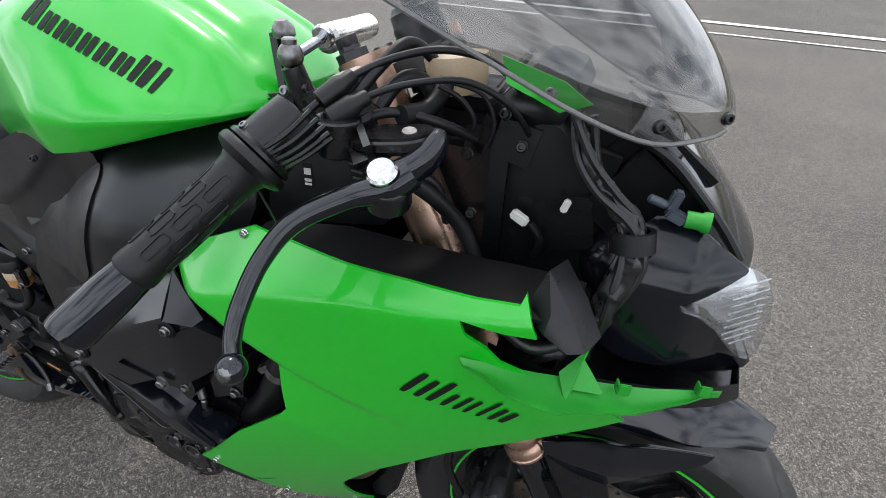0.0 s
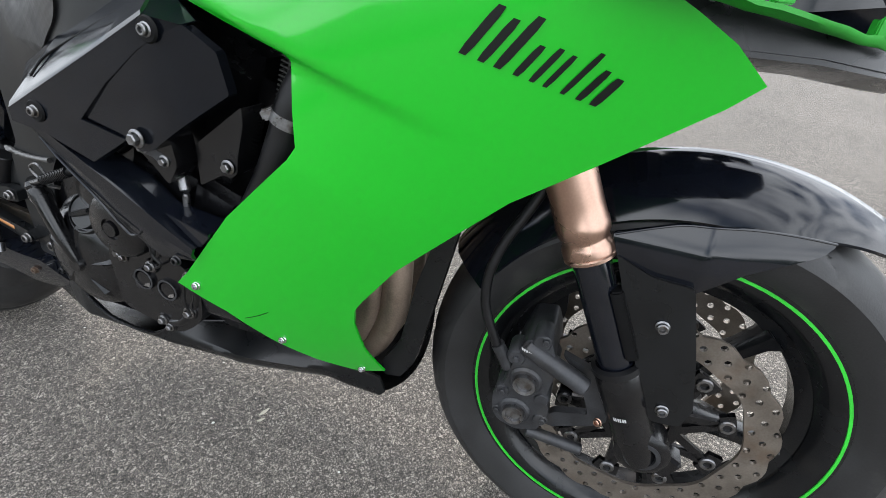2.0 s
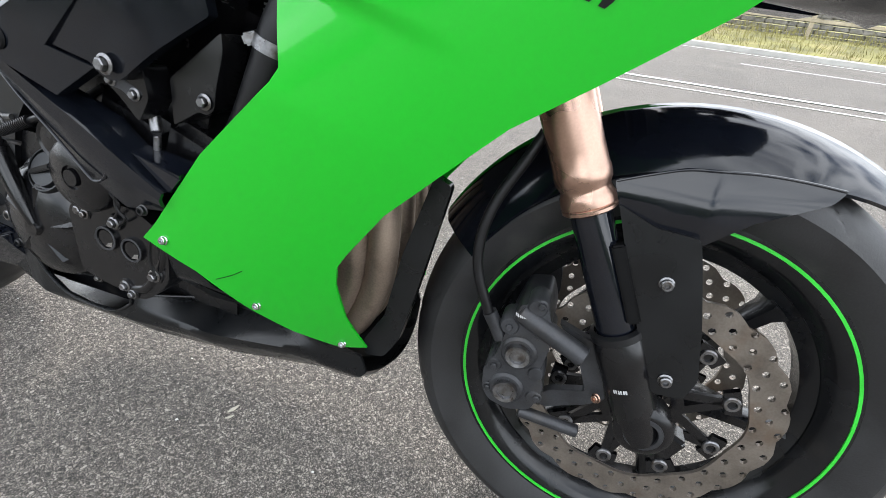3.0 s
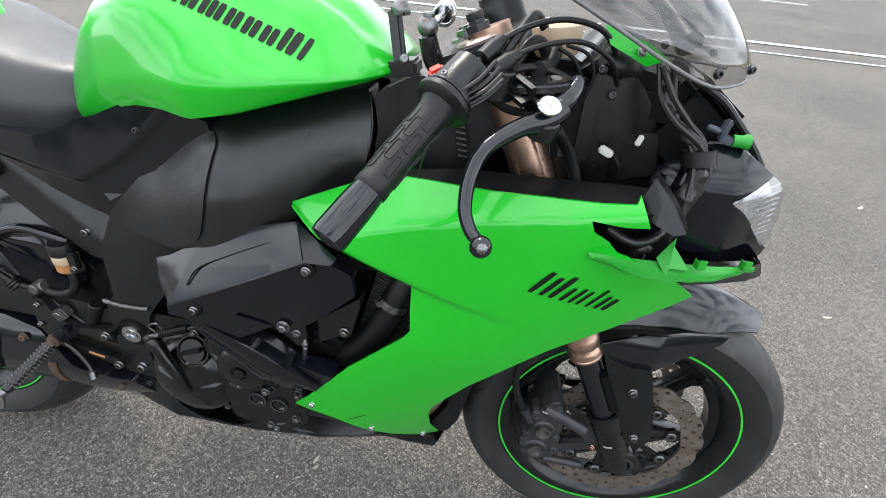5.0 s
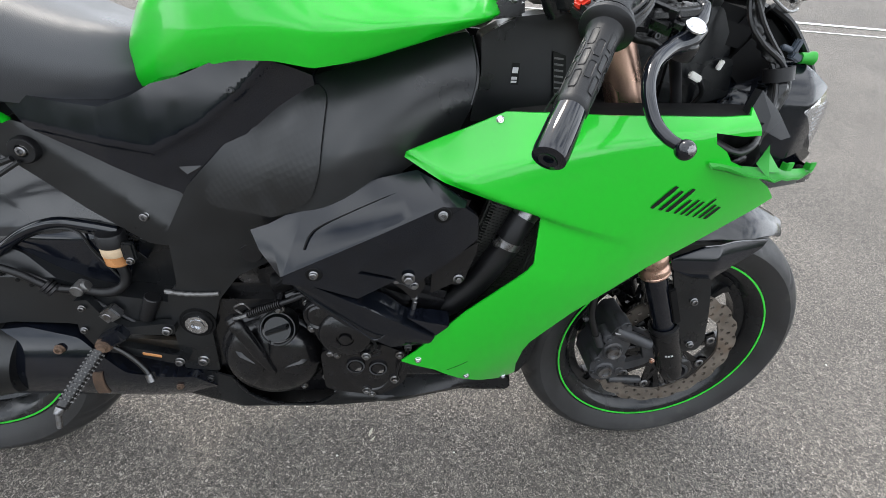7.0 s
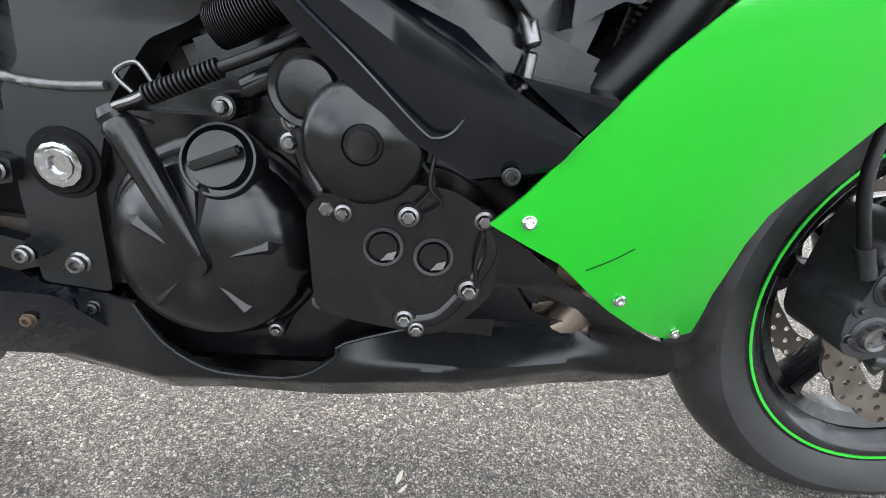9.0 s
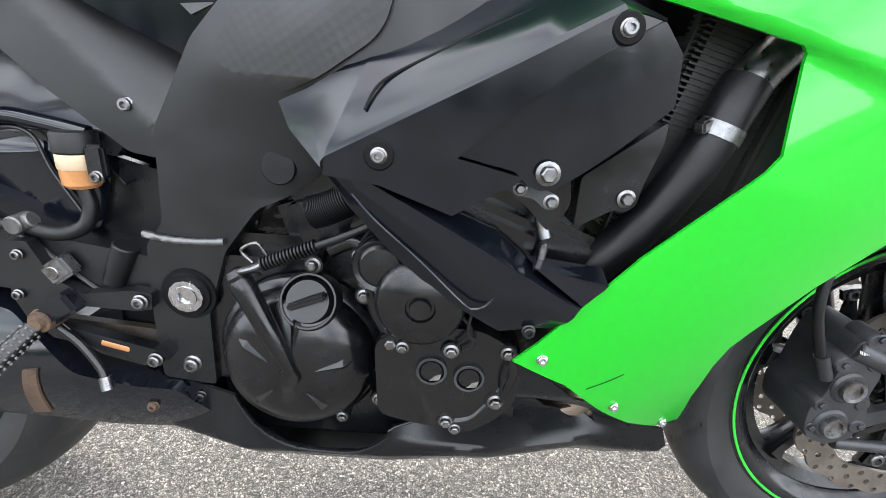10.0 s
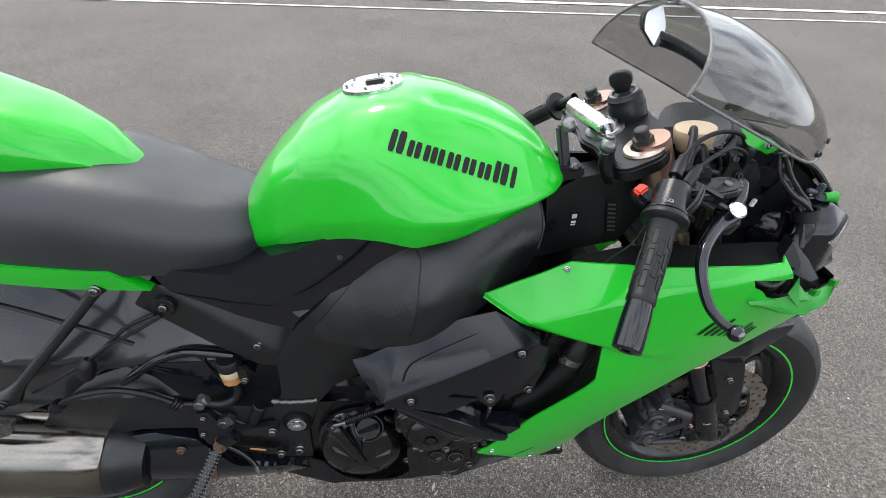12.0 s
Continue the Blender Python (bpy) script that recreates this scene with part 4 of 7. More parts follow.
pl.new(dimple.outputs["Normal"], pn["Principled BSDF"].inputs["Normal"])
part("knee_pad", bm, PAD, frame_r, "black dimpled rubber knee pad")
bm = bmesh.new()
tube(bm, [(x, spar(x, z) - 0.003, z) for x, z in ((-0.960, 0.503), (-0.935, 0.498), (-0.905, 0.497), (-0.875, 0.499))], 0.004, 10, steps=8)
for k, v in enumerate(bm.verts):
    v.co += Vector((0, -1, 0)) * 0.0009 * math.sin((v.co.x) * 2200)
part("weld_bead", bm, WELD, frame_r, "rippled silver weld bead")
bm = bmesh.new()
tube(bm, [(x, spar(x, z) - 0.0008, z) for x, z in ((-0.488, 0.915), (-0.478, 0.872), (-0.484, 0.83))], 0.0022, 8)
part("weld_seam", bm, SATIN, frame_r)
bm = bmesh.new()
lathe(bm, [(0, 0.002), (0.0165, 0.002), (0.018, 0.0)], (-0.812, spar(-0.812, 0.583) - 0.001, 0.583), (0, -1, 0), 28)
part("frame_plug", bm, RUBBER, frame_r, "round black rubber frame plug")
# swingarm pivot
bm = bmesh.new()
lathe(bm, [(0.014, 0.004), (0.0245, 0.004), (0.026, 0.001), (0.030, 0.001), (0.031, -0.002)], (-0.921, -0.134, 0.434), (0, -1, 0), 32)
part("pivot_recess", bm, DARK, frame_r)
bm = bmesh.new()
lathe(bm, [(0.0, 0.004), (0.007, 0.004), (0.008, 0.008), (0.013, 0.008), (0.0135, 0.0065), (0.016, 0.0065), (0.019, 0.006), (0.0195, 0.001)], (-0.921, -0.136, 0.434), (0, -1, 0), 12)
part("pivot_nut", bm, CHROME, frame_r, "castellated steel swingarm pivot nut")
bolt(frame_r, (-0.928, -0.132, 0.342), 0.0105)
bm = bmesh.new()
panel(bm, [(-0.478, 0.918), (-0.43, 0.945), (-0.36, 0.955), (-0.31, 0.94), (-0.29, 0.88), (-0.33, 0.82), (-0.482, 0.80), (-0.472, 0.872)], lambda x, z: -0.098 + 0.12 * (x + 0.48), 0.05, 0.02, r=0.006, bevel=0.006)
head = part("headstock", bm, SATIN, bike, "satin black headstock casting with a small printed sticker")
bm = bmesh.new()
panel(bm, [(-0.429, 0.886), (-0.417, 0.886), (-0.415, 0.856), (-0.427, 0.856)], lambda x, z: -0.0985 + 0.12 * (x + 0.48), 0.0006, 0)
part("warning_sticker", bm, INK, head)
for k, (z, h) in enumerate(((0.876, 0.008), (0.865, 0.004), (0.860, 0.003))):
    bm = bmesh.new()
    panel(bm, [(-0.427, z + h / 2), (-0.4185, z + h / 2), (-0.4185, z - h / 2), (-0.427, z - h / 2)], lambda x, zz: -0.0992 + 0.12 * (x + 0.48), 0.0004, 0)
    part("printed_bar", bm, PALE, head)
bm = bmesh.new()
panel(bm, [(-0.372, 0.905), (-0.352, 0.90), (-0.340, 0.842), (-0.358, 0.838)], -0.0885, 0.001, 0)
plate = part("identity_plate", bm, INK, head, "small black plate with rows of plain bars")
for k in range(7):
    bm = bmesh.new()
    z = 0.897 - k * 0.0082
    panel(bm, [(-0.369 + k * 0.0017, z), (-0.355 + k * 0.0016, z - 0.001), (-0.3545 + k * 0.0016, z - 0.0035), (-0.3685 + k * 0.0017, z - 0.0028)], -0.0892, 0.0005, 0)
    part("printed_bar", bm, WELD, head)

# engine side shroud and lower blades


def skin(bm, rows, thick, way=(0, 0, -1)):
    """A sheet over a grid of points, given a thickness along one way."""
    n, m = len(rows), len(rows[0])
    top = [[bm.verts.new(p) for p in row] for row in rows]
    low = []
    for i in range(n):
        line = []
        for j in range(m):
            if way is None:
                a = Vector(rows[min(i + 1, n - 1)][j]) - Vector(rows[max(i - 1, 0)][j])
                w = a.cross(Vector(rows[i][min(j + 1, m - 1)]) - Vector(rows[i][max(j - 1, 0)])).normalized() * thick
            else:
                w = Vector(way).normalized() * thick
            line.append(bm.verts.new(Vector(rows[i][j]) + w))
        low.append(line)
    for i in range(n - 1):
        for j in range(m - 1):
            bm.faces.new((top[i][j], top[i][j + 1], top[i + 1][j + 1], top[i + 1][j]))
            bm.faces.new((low[i][j], low[i + 1][j], low[i + 1][j + 1], low[i][j + 1]))
    for i in range(n - 1):
        bm.faces.new((top[i][0], top[i + 1][0], low[i + 1][0], low[i][0]))
        bm.faces.new((top[i][-1], low[i][-1], low[i + 1][-1], top[i + 1][-1]))
    for j in range(m - 1):
        bm.faces.new((top[0][j], low[0][j], low[0][j + 1], top[0][j + 1]))
        bm.faces.new((top[-1][j], top[-1][j + 1], low[-1][j + 1], low[-1][j]))
    return bm


def run(line, t):
    """A point along a broken line of points, t from 0 to 1 by equal legs."""
    k = min(len(line) - 2, int(t * (len(line) - 1)))
    return Vector(line[k]).lerp(Vector(line[k + 1]), t * (len(line) - 1) - k)


def shroud_inset(x, z):
    u = x + 0.520
    return -0.2405 + 0.24 * (u + math.sqrt(u * u + 0.02 ** 2)) - 0.08 * (z - 0.66)


bm = bmesh.new()
panel(bm, [(-0.740, 0.6165), (-0.68, 0.6485), (-0.60, 0.6915), (-0.529, 0.731), (-0.499, 0.7265), (-0.543, 0.700), (-0.591, 0.664), (-0.638, 0.621), (-0.584, 0.6085), (-0.602, 0.597), (-0.639, 0.574), (-0.698, 0.596), (-0.742, 0.602)],
      lambda x, z: -0.2442 + 0.25 * max(0.0, x + 0.535) + 0.06 * max(0.0, 0.6165 + 0.543 * (x + 0.740) - z), 0.014, 0.014, bevel=0.0016)
ridge = [(-0.740, -0.2442, 0.6165), (-0.68, -0.2446, 0.6485), (-0.60, -0.2446, 0.6915), (-0.529, -0.2442, 0.731)]
back = [(-0.712, -0.184, 0.697), (-0.665, -0.184, 0.720), (-0.61, -0.184, 0.742), (-0.560, -0.188, 0.758)]
skin(bm, [[run(ridge, t), run(ridge, t).lerp(run(back, t), 0.06) + Vector((0, -0.0012, 0.002)), run(ridge, t).lerp(run(back, t), 0.5) + Vector((0, -0.001, 0.002)), run(back, t)] for t in np.linspace(0, 1, 13)], 0.004, (0, 1, -0.3))
skin(bm, [[(-0.560, -0.188, 0.758), (-0.53, -0.205, 0.748), (-0.492, -0.222, 0.730)], [(-0.529, -0.2442, 0.731), (-0.515, -0.2400, 0.7295), (-0.497, -0.2350, 0.7265)]], 0.003, (0, 1, -0.3))
# the turned-back end facet
skin(bm, [[(-0.712, -0.184, 0.697), (-0.722, -0.205, 0.670), (-0.740, -0.2442, 0.6165)], [(-0.767, -0.182, 0.663), (-0.760, -0.205, 0.645), (-0.744, -0.2400, 0.6120)], [(-0.795, -0.178, 0.650), (-0.780, -0.200, 0.630), (-0.746, -0.2340, 0.6060)]], 0.003, (0.6, 0.5, -0.5))
skin(bm, [[(-0.795, -0.178, 0.650), (-0.790, -0.165, 0.640)], [(-0.746, -0.2340, 0.6060), (-0.748, -0.195, 0.595)]], 0.003, (1, 0, 0))
shr = part("engine_shroud", bm, SHEEN, bike, "black plastic engine shroud with bevelled upper face", sharp=25)
bm = bmesh.new()
panel(bm, [(-0.637, 0.6225), (-0.591, 0.6655), (-0.543, 0.7015), (-0.497, 0.727), (-0.474, 0.706), (-0.469, 0.668), (-0.508, 0.638), (-0.550, 0.606), (-0.560, 0.600), (-0.572, 0.5985), (-0.583, 0.604), (-0.592, 0.613)], shroud_inset, 0.012, 0.008, r=0.003, bevel=0.003)
part("shroud_inset", bm, SHEEN, shr, "sunken black lower face of the shroud", sharp=30)
# no real recess: a thin dark tube gives the groove its shade
bm = bmesh.new()
tube(bm, [(-0.711, -0.2310, 0.652), (-0.704, -0.2205, 0.668), (-0.689, -0.2140, 0.680), (-0.647, -0.2105, 0.702), (-0.605, -0.2085, 0.723), (-0.580, -0.2075, 0.734), (-0.561, -0.2085, 0.737)], 0.0013, 8)
part("groove", bm, DARK, shr)
for x, y, z in ((-0.526, -0.2440, 0.7195), (-0.698, -0.2446, 0.620)):
    bm = bmesh.new()
    lathe(bm, [(0.006, 0.001), (0.0105, 0.001), (0.012, -0.001)], (x, y, z), (0, -1, 0), 20)
    part("grommet", bm, DARK, shr)
    bolt(shr, (x, y - 0.0005, z), 0.0066)


bm = bmesh.new()
crest = [(-0.737, -0.238, 0.617), (-0.712, -0.238, 0.600), (-0.666, -0.238, 0.576), (-0.616, -0.238, 0.549), (-0.570, -0.238, 0.523), (-0.522, -0.238, 0.496)]
foot_line = [(-0.745, -0.222, 0.599), (-0.723, -0.222, 0.569), (-0.686, -0.222, 0.530), (-0.639, -0.222, 0.490), (-0.588, -0.222, 0.462), (-0.534, -0.222, 0.470)]
top_line = [(-0.744, -0.206, 0.618), (-0.705, -0.206, 0.590), (-0.637, -0.206, 0.570), (-0.599, -0.206, 0.555), (-0.564, -0.206, 0.527), (-0.511, -0.206, 0.485)]
rows = []
for t in np.linspace(0, 1, 21):
    r, f, u = run(crest, t), run(foot_line, t), run(top_line, t)
    if t == 1:
        u = r + Vector((0.004, 0.01, 0.004))
    rows.append([u, u.lerp(r, 0.55) + Vector((0, 0.007, 0)), u.lerp(r, 0.9) + Vector((0, -0.001, 0)), r, r.lerp(f, 0.06) + Vector((0, -0.0005, 0)), r.lerp(f, 0.3) + Vector((0, -0.0045, 0)), r.lerp(f, 0.6) + Vector((0, -0.0045, 0)), r.lerp(f, 0.93), f, f + Vector((0.006, 0.012, -0.004))])
skin(bm, rows, 0.004, (0, 1, 0))
bl = part("lower_shroud", bm, SHEEN, bike, "scuffed gloss black lower engine shroud with swept blades", sharp=16)
bm = bmesh.new()
tube(bm, [(-0.721, -0.233, 0.586), (-0.701, -0.233, 0.564), (-0.663, -0.233, 0.531), (-0.624, -0.233, 0.494), (-0.613, -0.233, 0.489), (-0.603, -0.233, 0.493), (-0.596, -0.233, 0.502)], 0.0016, 8, steps=4)
part("raised_rib", bm, GLOSS, bl)
bm = bmesh.new()
w = [Vector(p) for p in [(-0.568, -0.224, 0.532), (-0.497, -0.224, 0.524), (-0.499, -0.224, 0.514), (-0.517, -0.224, 0.494), (-0.552, -0.224, 0.518)]]
mid = (w[0] + w[1] + w[3]) / 3 + Vector((0, -0.010, 0.002))
loft(bm, [[w[0], w[1], w[2], w[3]], [w[0].lerp(mid, 0.1) + Vector((0, -0.004, -0.001)), w[1].lerp(mid, 0.1) + Vector((0, -0.010, -0.004)), w[2].lerp(mid, 0.1) + Vector((0, -0.008, 0)), w[3].lerp(mid, 0.1) + Vector((0, -0.006, 0))]])
for v in list(bm.verts)[:4]:
    v.co.y += 0.02
part("swept_blade", bm, GLOSS, bl, sharp=15)
bolt(bl, (-0.561, -0.226, 0.466), 0.0065, mat=SATIN)

# ---------- engine ----------
bm = bmesh.new()
block(bm, (-0.71, 0, 0.40), (0.46, 0.25, 0.20), (0, 0, 0), 0.02)
engine = part("engine_block", bm, CAST, bike, "black painted four-cylinder engine block")
for nm, c, sz, ry in (("gearbox_case", (-0.745, -0.03, 0.52), (0.15, 0.18, 0.12), -20), ("cylinder_block", (-0.60, 0, 0.60), (0.22, 0.34, 0.26), 18), ("airbox", (-0.62, 0, 0.78), (0.34, 0.18, 0.16), 12), ("sump", (-0.72, 0, 0.275), (0.40, 0.23, 0.11), 0)):
    bm = bmesh.new()
    block(bm, c, sz, (0, ry, 0), 0.02)
    part(nm, bm, CAST if nm != "airbox" else DARK, bike)
bm = bmesh.new()
CC = (-0.795, -0.130, 0.374)
prof = [(0.092, 0.0), (0.092, 0.012), (0.0885, 0.016), (0.085, 0.018), (0.082, 0.030), (0.074, 0.042), (0.052, 0.051), (0.030, 0.056), (0.012, 0.058), (0.010, 0.064), (0.0, 0.064)]
lathe(bm, prof, CC, (0, -1, 0), 64)
clutch = part("clutch_cover", bm, CAST, bike, "round black clutch cover with raised star ridges")
for k, a in enumerate((12, 84, 150, 228, 305)):
    a = radians(a)
    d, t = Vector((math.cos(a), 0, math.sin(a))), Vector((-math.sin(a), 0, math.cos(a)))
    c = Vector(CC)
    bm = bmesh.new()
    p = [c + d * 0.026 + Vector((0, -0.0575, 0)), c + d * 0.056 + t * 0.008 + Vector((0, -0.0475, 0)), c + d * 0.072 + Vector((0, -0.0395, 0)), c + d * 0.056 - t * 0.008 + Vector((0, -0.0475, 0))]
    top, low = bm.verts.new(c + d * 0.056 + Vector((0, -0.0545, 0))), bm.verts.new(c + d * 0.05 + Vector((0, -0.04, 0)))
    vs = [bm.verts.new(q) for q in p]
    for j in range(4):
        bm.faces.new((vs[j], vs[(j + 1) % 4], top))
        bm.faces.new((vs[j], vs[(j + 1) % 4], low))
    part("star_ridge", bm, CAST, clutch, sharp=10)
bm = bmesh.new()
tube(bm, [(-0.793, -0.190, 0.379), (-0.814, -0.188, 0.425), (-0.836, -0.184, 0.470)], 0.010, 14, radii=((0, 0.006), (0.4, 0.0105), (1, 0.0125)))
lathe(bm, [(0, 0), (0.0125, 0.0), (0.0125, 0.008), (0.010, 0.012), (0.011, 0.016), (0.008, 0.022), (0, 0.022)], (-0.836, -0.184, 0.470), (-0.5, 0, 0.86), 20)
part("clutch_release_tube", bm, CAST, clutch)
bm = bmesh.new()
lathe(bm, [(0.031, -0.03), (0.031, 0.0), (0.029, 0.004), (0.027, 0.004), (0.027, -0.004), (0.024, -0.001), (0.022, 0.006), (0.0, 0.006)], (-0.778, -0.168, 0.452), (0, -1, 0.45), 36)
block(bm, (-0.778, -0.175, 0.4555), (0.042, 0.012, 0.007), (0, -22, 0), 0.002)
oil = part("oil_filler_cap", bm, SATIN, bike, "black oil filler cap with a slotted grip")
bm = bmesh.new()
lathe(bm, [(0.044, -0.08), (0.044, -0.012), (0.041, -0.005), (0.036, -0.001), (0.014, 0.002), (0.013, -0.001), (0.0105, -0.001), (0.0095, 0.004), (0, 0.004)], (-0.661, -0.222, 0.480), (0, -1, 0), 48)
part("pickup_cover", bm, CAST, bike, "round black pickup cover with a raised centre")
bm = bmesh.new()
lathe(bm, [(0.027, -0.05), (0.027, 0.0), (0.025, 0.003), (0.021, 0.001), (0.018, 0.004), (0.0, 0.006)], (-0.700, -0.205, 0.512), (0, -1, 0), 36)
part("starter_cover", bm, CAST, bike)
bm = bmesh.new()
panel(bm, [(-0.705, 0.432), (-0.700, 0.345), (-0.665, 0.336), (-0.605, 0.326), (-0.578, 0.345), (-0.560, 0.366), (-0.556, 0.425), (-0.600, 0.450), (-0.66, 0.452)], -0.204, 0.07, 0, r=0.012, bevel=0.006)
side_case = part("engine_side_case", bm, CAST, bike, "black engine side case with chipped paint")
for x, z in ((-0.647, 0.403), (-0.609, 0.397)):
    bm = bmesh.new()
    lathe(bm, [(0, 0.003), (0.0105, 0.003), (0.0115, 0.001), (0.0125, 0.001), (0.0135, 0.004), (0.0155, 0.004), (0.016, 0.0)], (x, -0.204, z), (0, -1, 0), 28)
    p = part("inspection_plug", bm, CAST, side_case, "black plug with its paint worn to bare metal")
    bm = bmesh.new()
    panel(bm, [(x - 0.002, z - 0.011), (x + 0.008, z - 0.010), (x + 0.010, z - 0.003), (x + 0.003, z - 0.005), (x + 0.001, z - 0.008)], -0.2076, 0.0008, 0)
    part("chipped_patch", bm, CHROME, p)
    bm = bmesh.new()
    lathe(bm, [(0.0128, 0.0042), (0.0150, 0.0046), (0.0156, 0.0036)], (x, -0.204, z), (0, -1, 0), 28)
    part("worn_ring", bm, GREYCAST, p)
for x, y, z, r in ((-0.714, -0.19, 0.489, 0.009), (-0.717, -0.19, 0.473, 0.0075), (-0.689, -0.20, 0.429, 0.009), (-0.677, -0.205, 0.427, 0.0065), (-0.629, -0.208, 0.428, 0.0078), (-0.573, -0.205, 0.427, 0.0075), (-0.580, -0.206, 0.370, 0.0085), (-0.629, -0.206, 0.342, 0.0075),
                   (-0.619, -0.206, 0.333, 0.0065), (-0.661, -0.19, 0.344, 0.0075), (-0.680, -0.195, 0.364, 0.0075), (-0.692, -0.195, 0.371, 0.0065), (-0.704, -0.165, 0.332, 0.0075), (-0.749, -0.15, 0.292, 0.0065), (-0.773, -0.165, 0.492, 0.008), (-0.707, -0.165, 0.442, 0.007), (-0.728, -0.165, 0.505, 0.006)):
    r *= 0.82
    bm = bmesh.new()
    lathe(bm, [(r * 1.7, -0.03), (r * 1.7, -0.004), (r * 1.5, 0.0), (0, 0.0)], (x, y, z), (0, -1, 0), 18)
    part("bolt_boss", bm, CAST, engine)
    hexbolt(engine, (x, y, z), r, mat=STEEL)
# ribs and ledges cast between the bosses
for pts, r in (([(-0.714, -0.185, 0.489), (-0.705, -0.185, 0.455), (-0.689, -0.19, 0.429)], 0.008), ([(-0.689, -0.19, 0.429), (-0.684, -0.19, 0.40), (-0.688, -0.19, 0.371)], 0.007), ([(-0.573, -0.20, 0.427), (-0.566, -0.20, 0.40), (-0.58, -0.20, 0.370)], 0.007),
               ([(-0.58, -0.20, 0.370), (-0.600, -0.20, 0.345), (-0.624, -0.20, 0.338)], 0.007), ([(-0.76, -0.15, 0.505), (-0.735, -0.15, 0.515), (-0.71, -0.16, 0.505)], 0.010)):
    bm = bmesh.new()
    tube(bm, pts, r, 12)
    part("cast_rib", bm, CAST, engine)
# thin leads over the side case
for pts in ([(-0.60, -0.213, 0.50), (-0.622, -0.214, 0.475), (-0.612, -0.212, 0.455), (-0.625, -0.210, 0.436)], [(-0.61, -0.212, 0.49), (-0.615, -0.214, 0.455), (-0.606, -0.212, 0.44), (-0.618, -0.21, 0.43)], [(-0.573, -0.212, 0.42), (-0.577, -0.212, 0.395), (-0.574, -0.211, 0.375)]):
    bm = bmesh.new()
    tube(bm, pts, 0.0017, 6)
    part("thin_lead", bm, RUBBER, engine)
# mounting bolts and castings at the cylinder head
bm = bmesh.new()
panel(bm, [(-0.60, 0.600), (-0.575, 0.622), (-0.545, 0.618), (-0.540, 0.585), (-0.556, 0.560), (-0.575, 0.580)], -0.222, 0.03, 0, r=0.006, bevel=0.003)
part("head_casting", bm, CAST, bike)
for nm, c, sz, ry in (("cylinder_foot", (-0.60, -0.16, 0.545), (0.10, 0.07, 0.05), 20), ("water_jacket", (-0.535, -0.16, 0.52), (0.07, 0.06, 0.07), 20)):
    bm = bmesh.new()
    block(bm, c, sz, (0, ry, 0), 0.010)
    part(nm, bm, CAST, bike)
bm = bmesh.new()
panel(bm, [(-0.530, 0.606), (-0.466, 0.656), (-0.466, 0.638), (-0.476, 0.603), (-0.479, 0.584), (-0.488, 0.577), (-0.498, 0.579), (-0.530, 0.560)], -0.205, 0.035, 0, r=0.004, bevel=0.003)
part("head_bracket", bm, CAST, bike, "satin black cylinder head mounting bracket")
bm = bmesh.new()
panel(bm, [(-0.592, 0.603), (-0.580, 0.604), (-0.565, 0.598), (-0.550, 0.592), (-0.551, 0.582), (-0.560, 0.579), (-0.572, 0.589), (-0.589, 0.591)], -0.2225, 0.006, 0, r=0.004, bevel=0.0015)
part("link_plate", bm, GREYCAST, engine, "small worn steel link plate")
hexbolt(shr, (-0.567, -0.2405, 0.614), 0.0082)
hexbolt(engine, (-0.584, -0.2225, 0.597), 0.0052)
hexbolt(engine, (-0.557, -0.222, 0.587), 0.0056)
hexbolt(engine, (-0.489, -0.206, 0.590), 0.0068)
bm = bmesh.new()
rod(bm, (-0.553, -0.205, 0.548), (-0.560, -0.200, 0.570), 0.006)
rod(bm, (-0.556, -0.205, 0.52), (-0.553, -0.205, 0.545), 0.004)
part("sensor", bm, STEEL, engine)
# clutch cable with its pleated boot and adjuster
bm = bmesh.new()
tube(bm, [(-0.842, -0.187, 0.487), (-0.80, -0.187, 0.506), (-0.745, -0.185, 0.528), (-0.71, -0.18, 0.545), (-0.66, -0.17, 0.575)], 0.0042, 10)
for k in range(16):
    a = Vector((-0.815, -0.187, 0.499)).lerp(Vector((-0.765, -0.186, 0.520)), k / 15)
    lathe(bm, [(0.004, -0.0015), (0.0072, -0.0008), (0.0072, 0.0008), (0.004, 0.0015)], a, (0.92, 0, 0.39), 12)
part("clutch_cable", bm, RUBBER, bike, "black clutch cable with pleated boot")
bm = bmesh.new()
tube(bm, [(-0.83, -0.16, 0.475), (-0.842, -0.185, 0.487), (-0.822, -0.19, 0.496), (-0.81, -0.186, 0.503)], 0.003, 8)
tube(bm, [(-0.812, -0.185, 0.508), (-0.82, -0.187, 0.52), (-0.835, -0.187, 0.512), (-0.825, -0.187, 0.500)], 0.0018, 8)
part("clutch_lever", bm, STEEL, bike)
bm = bmesh.new()
path = spline([(-0.772, -0.165, 0.547), (-0.75, -0.168, 0.556), (-0.72, -0.168, 0.575), (-0.70, -0.16, 0.60)], 14)
fine_path = [path[k].lerp(path[k + 1], q / 4) for k in range(len(path) - 1) for q in range(4)]
tube(bm, fine_path, 0.0125, 16, steps=1, radii=[(k / (len(fine_path) - 1), (0.0165, 0.0165, 0.0135, 0.0135)[k % 4]) for k in range(len(fine_path))])
part("breather_hose", bm, RUBBER, bike, "ribbed black breather hose")

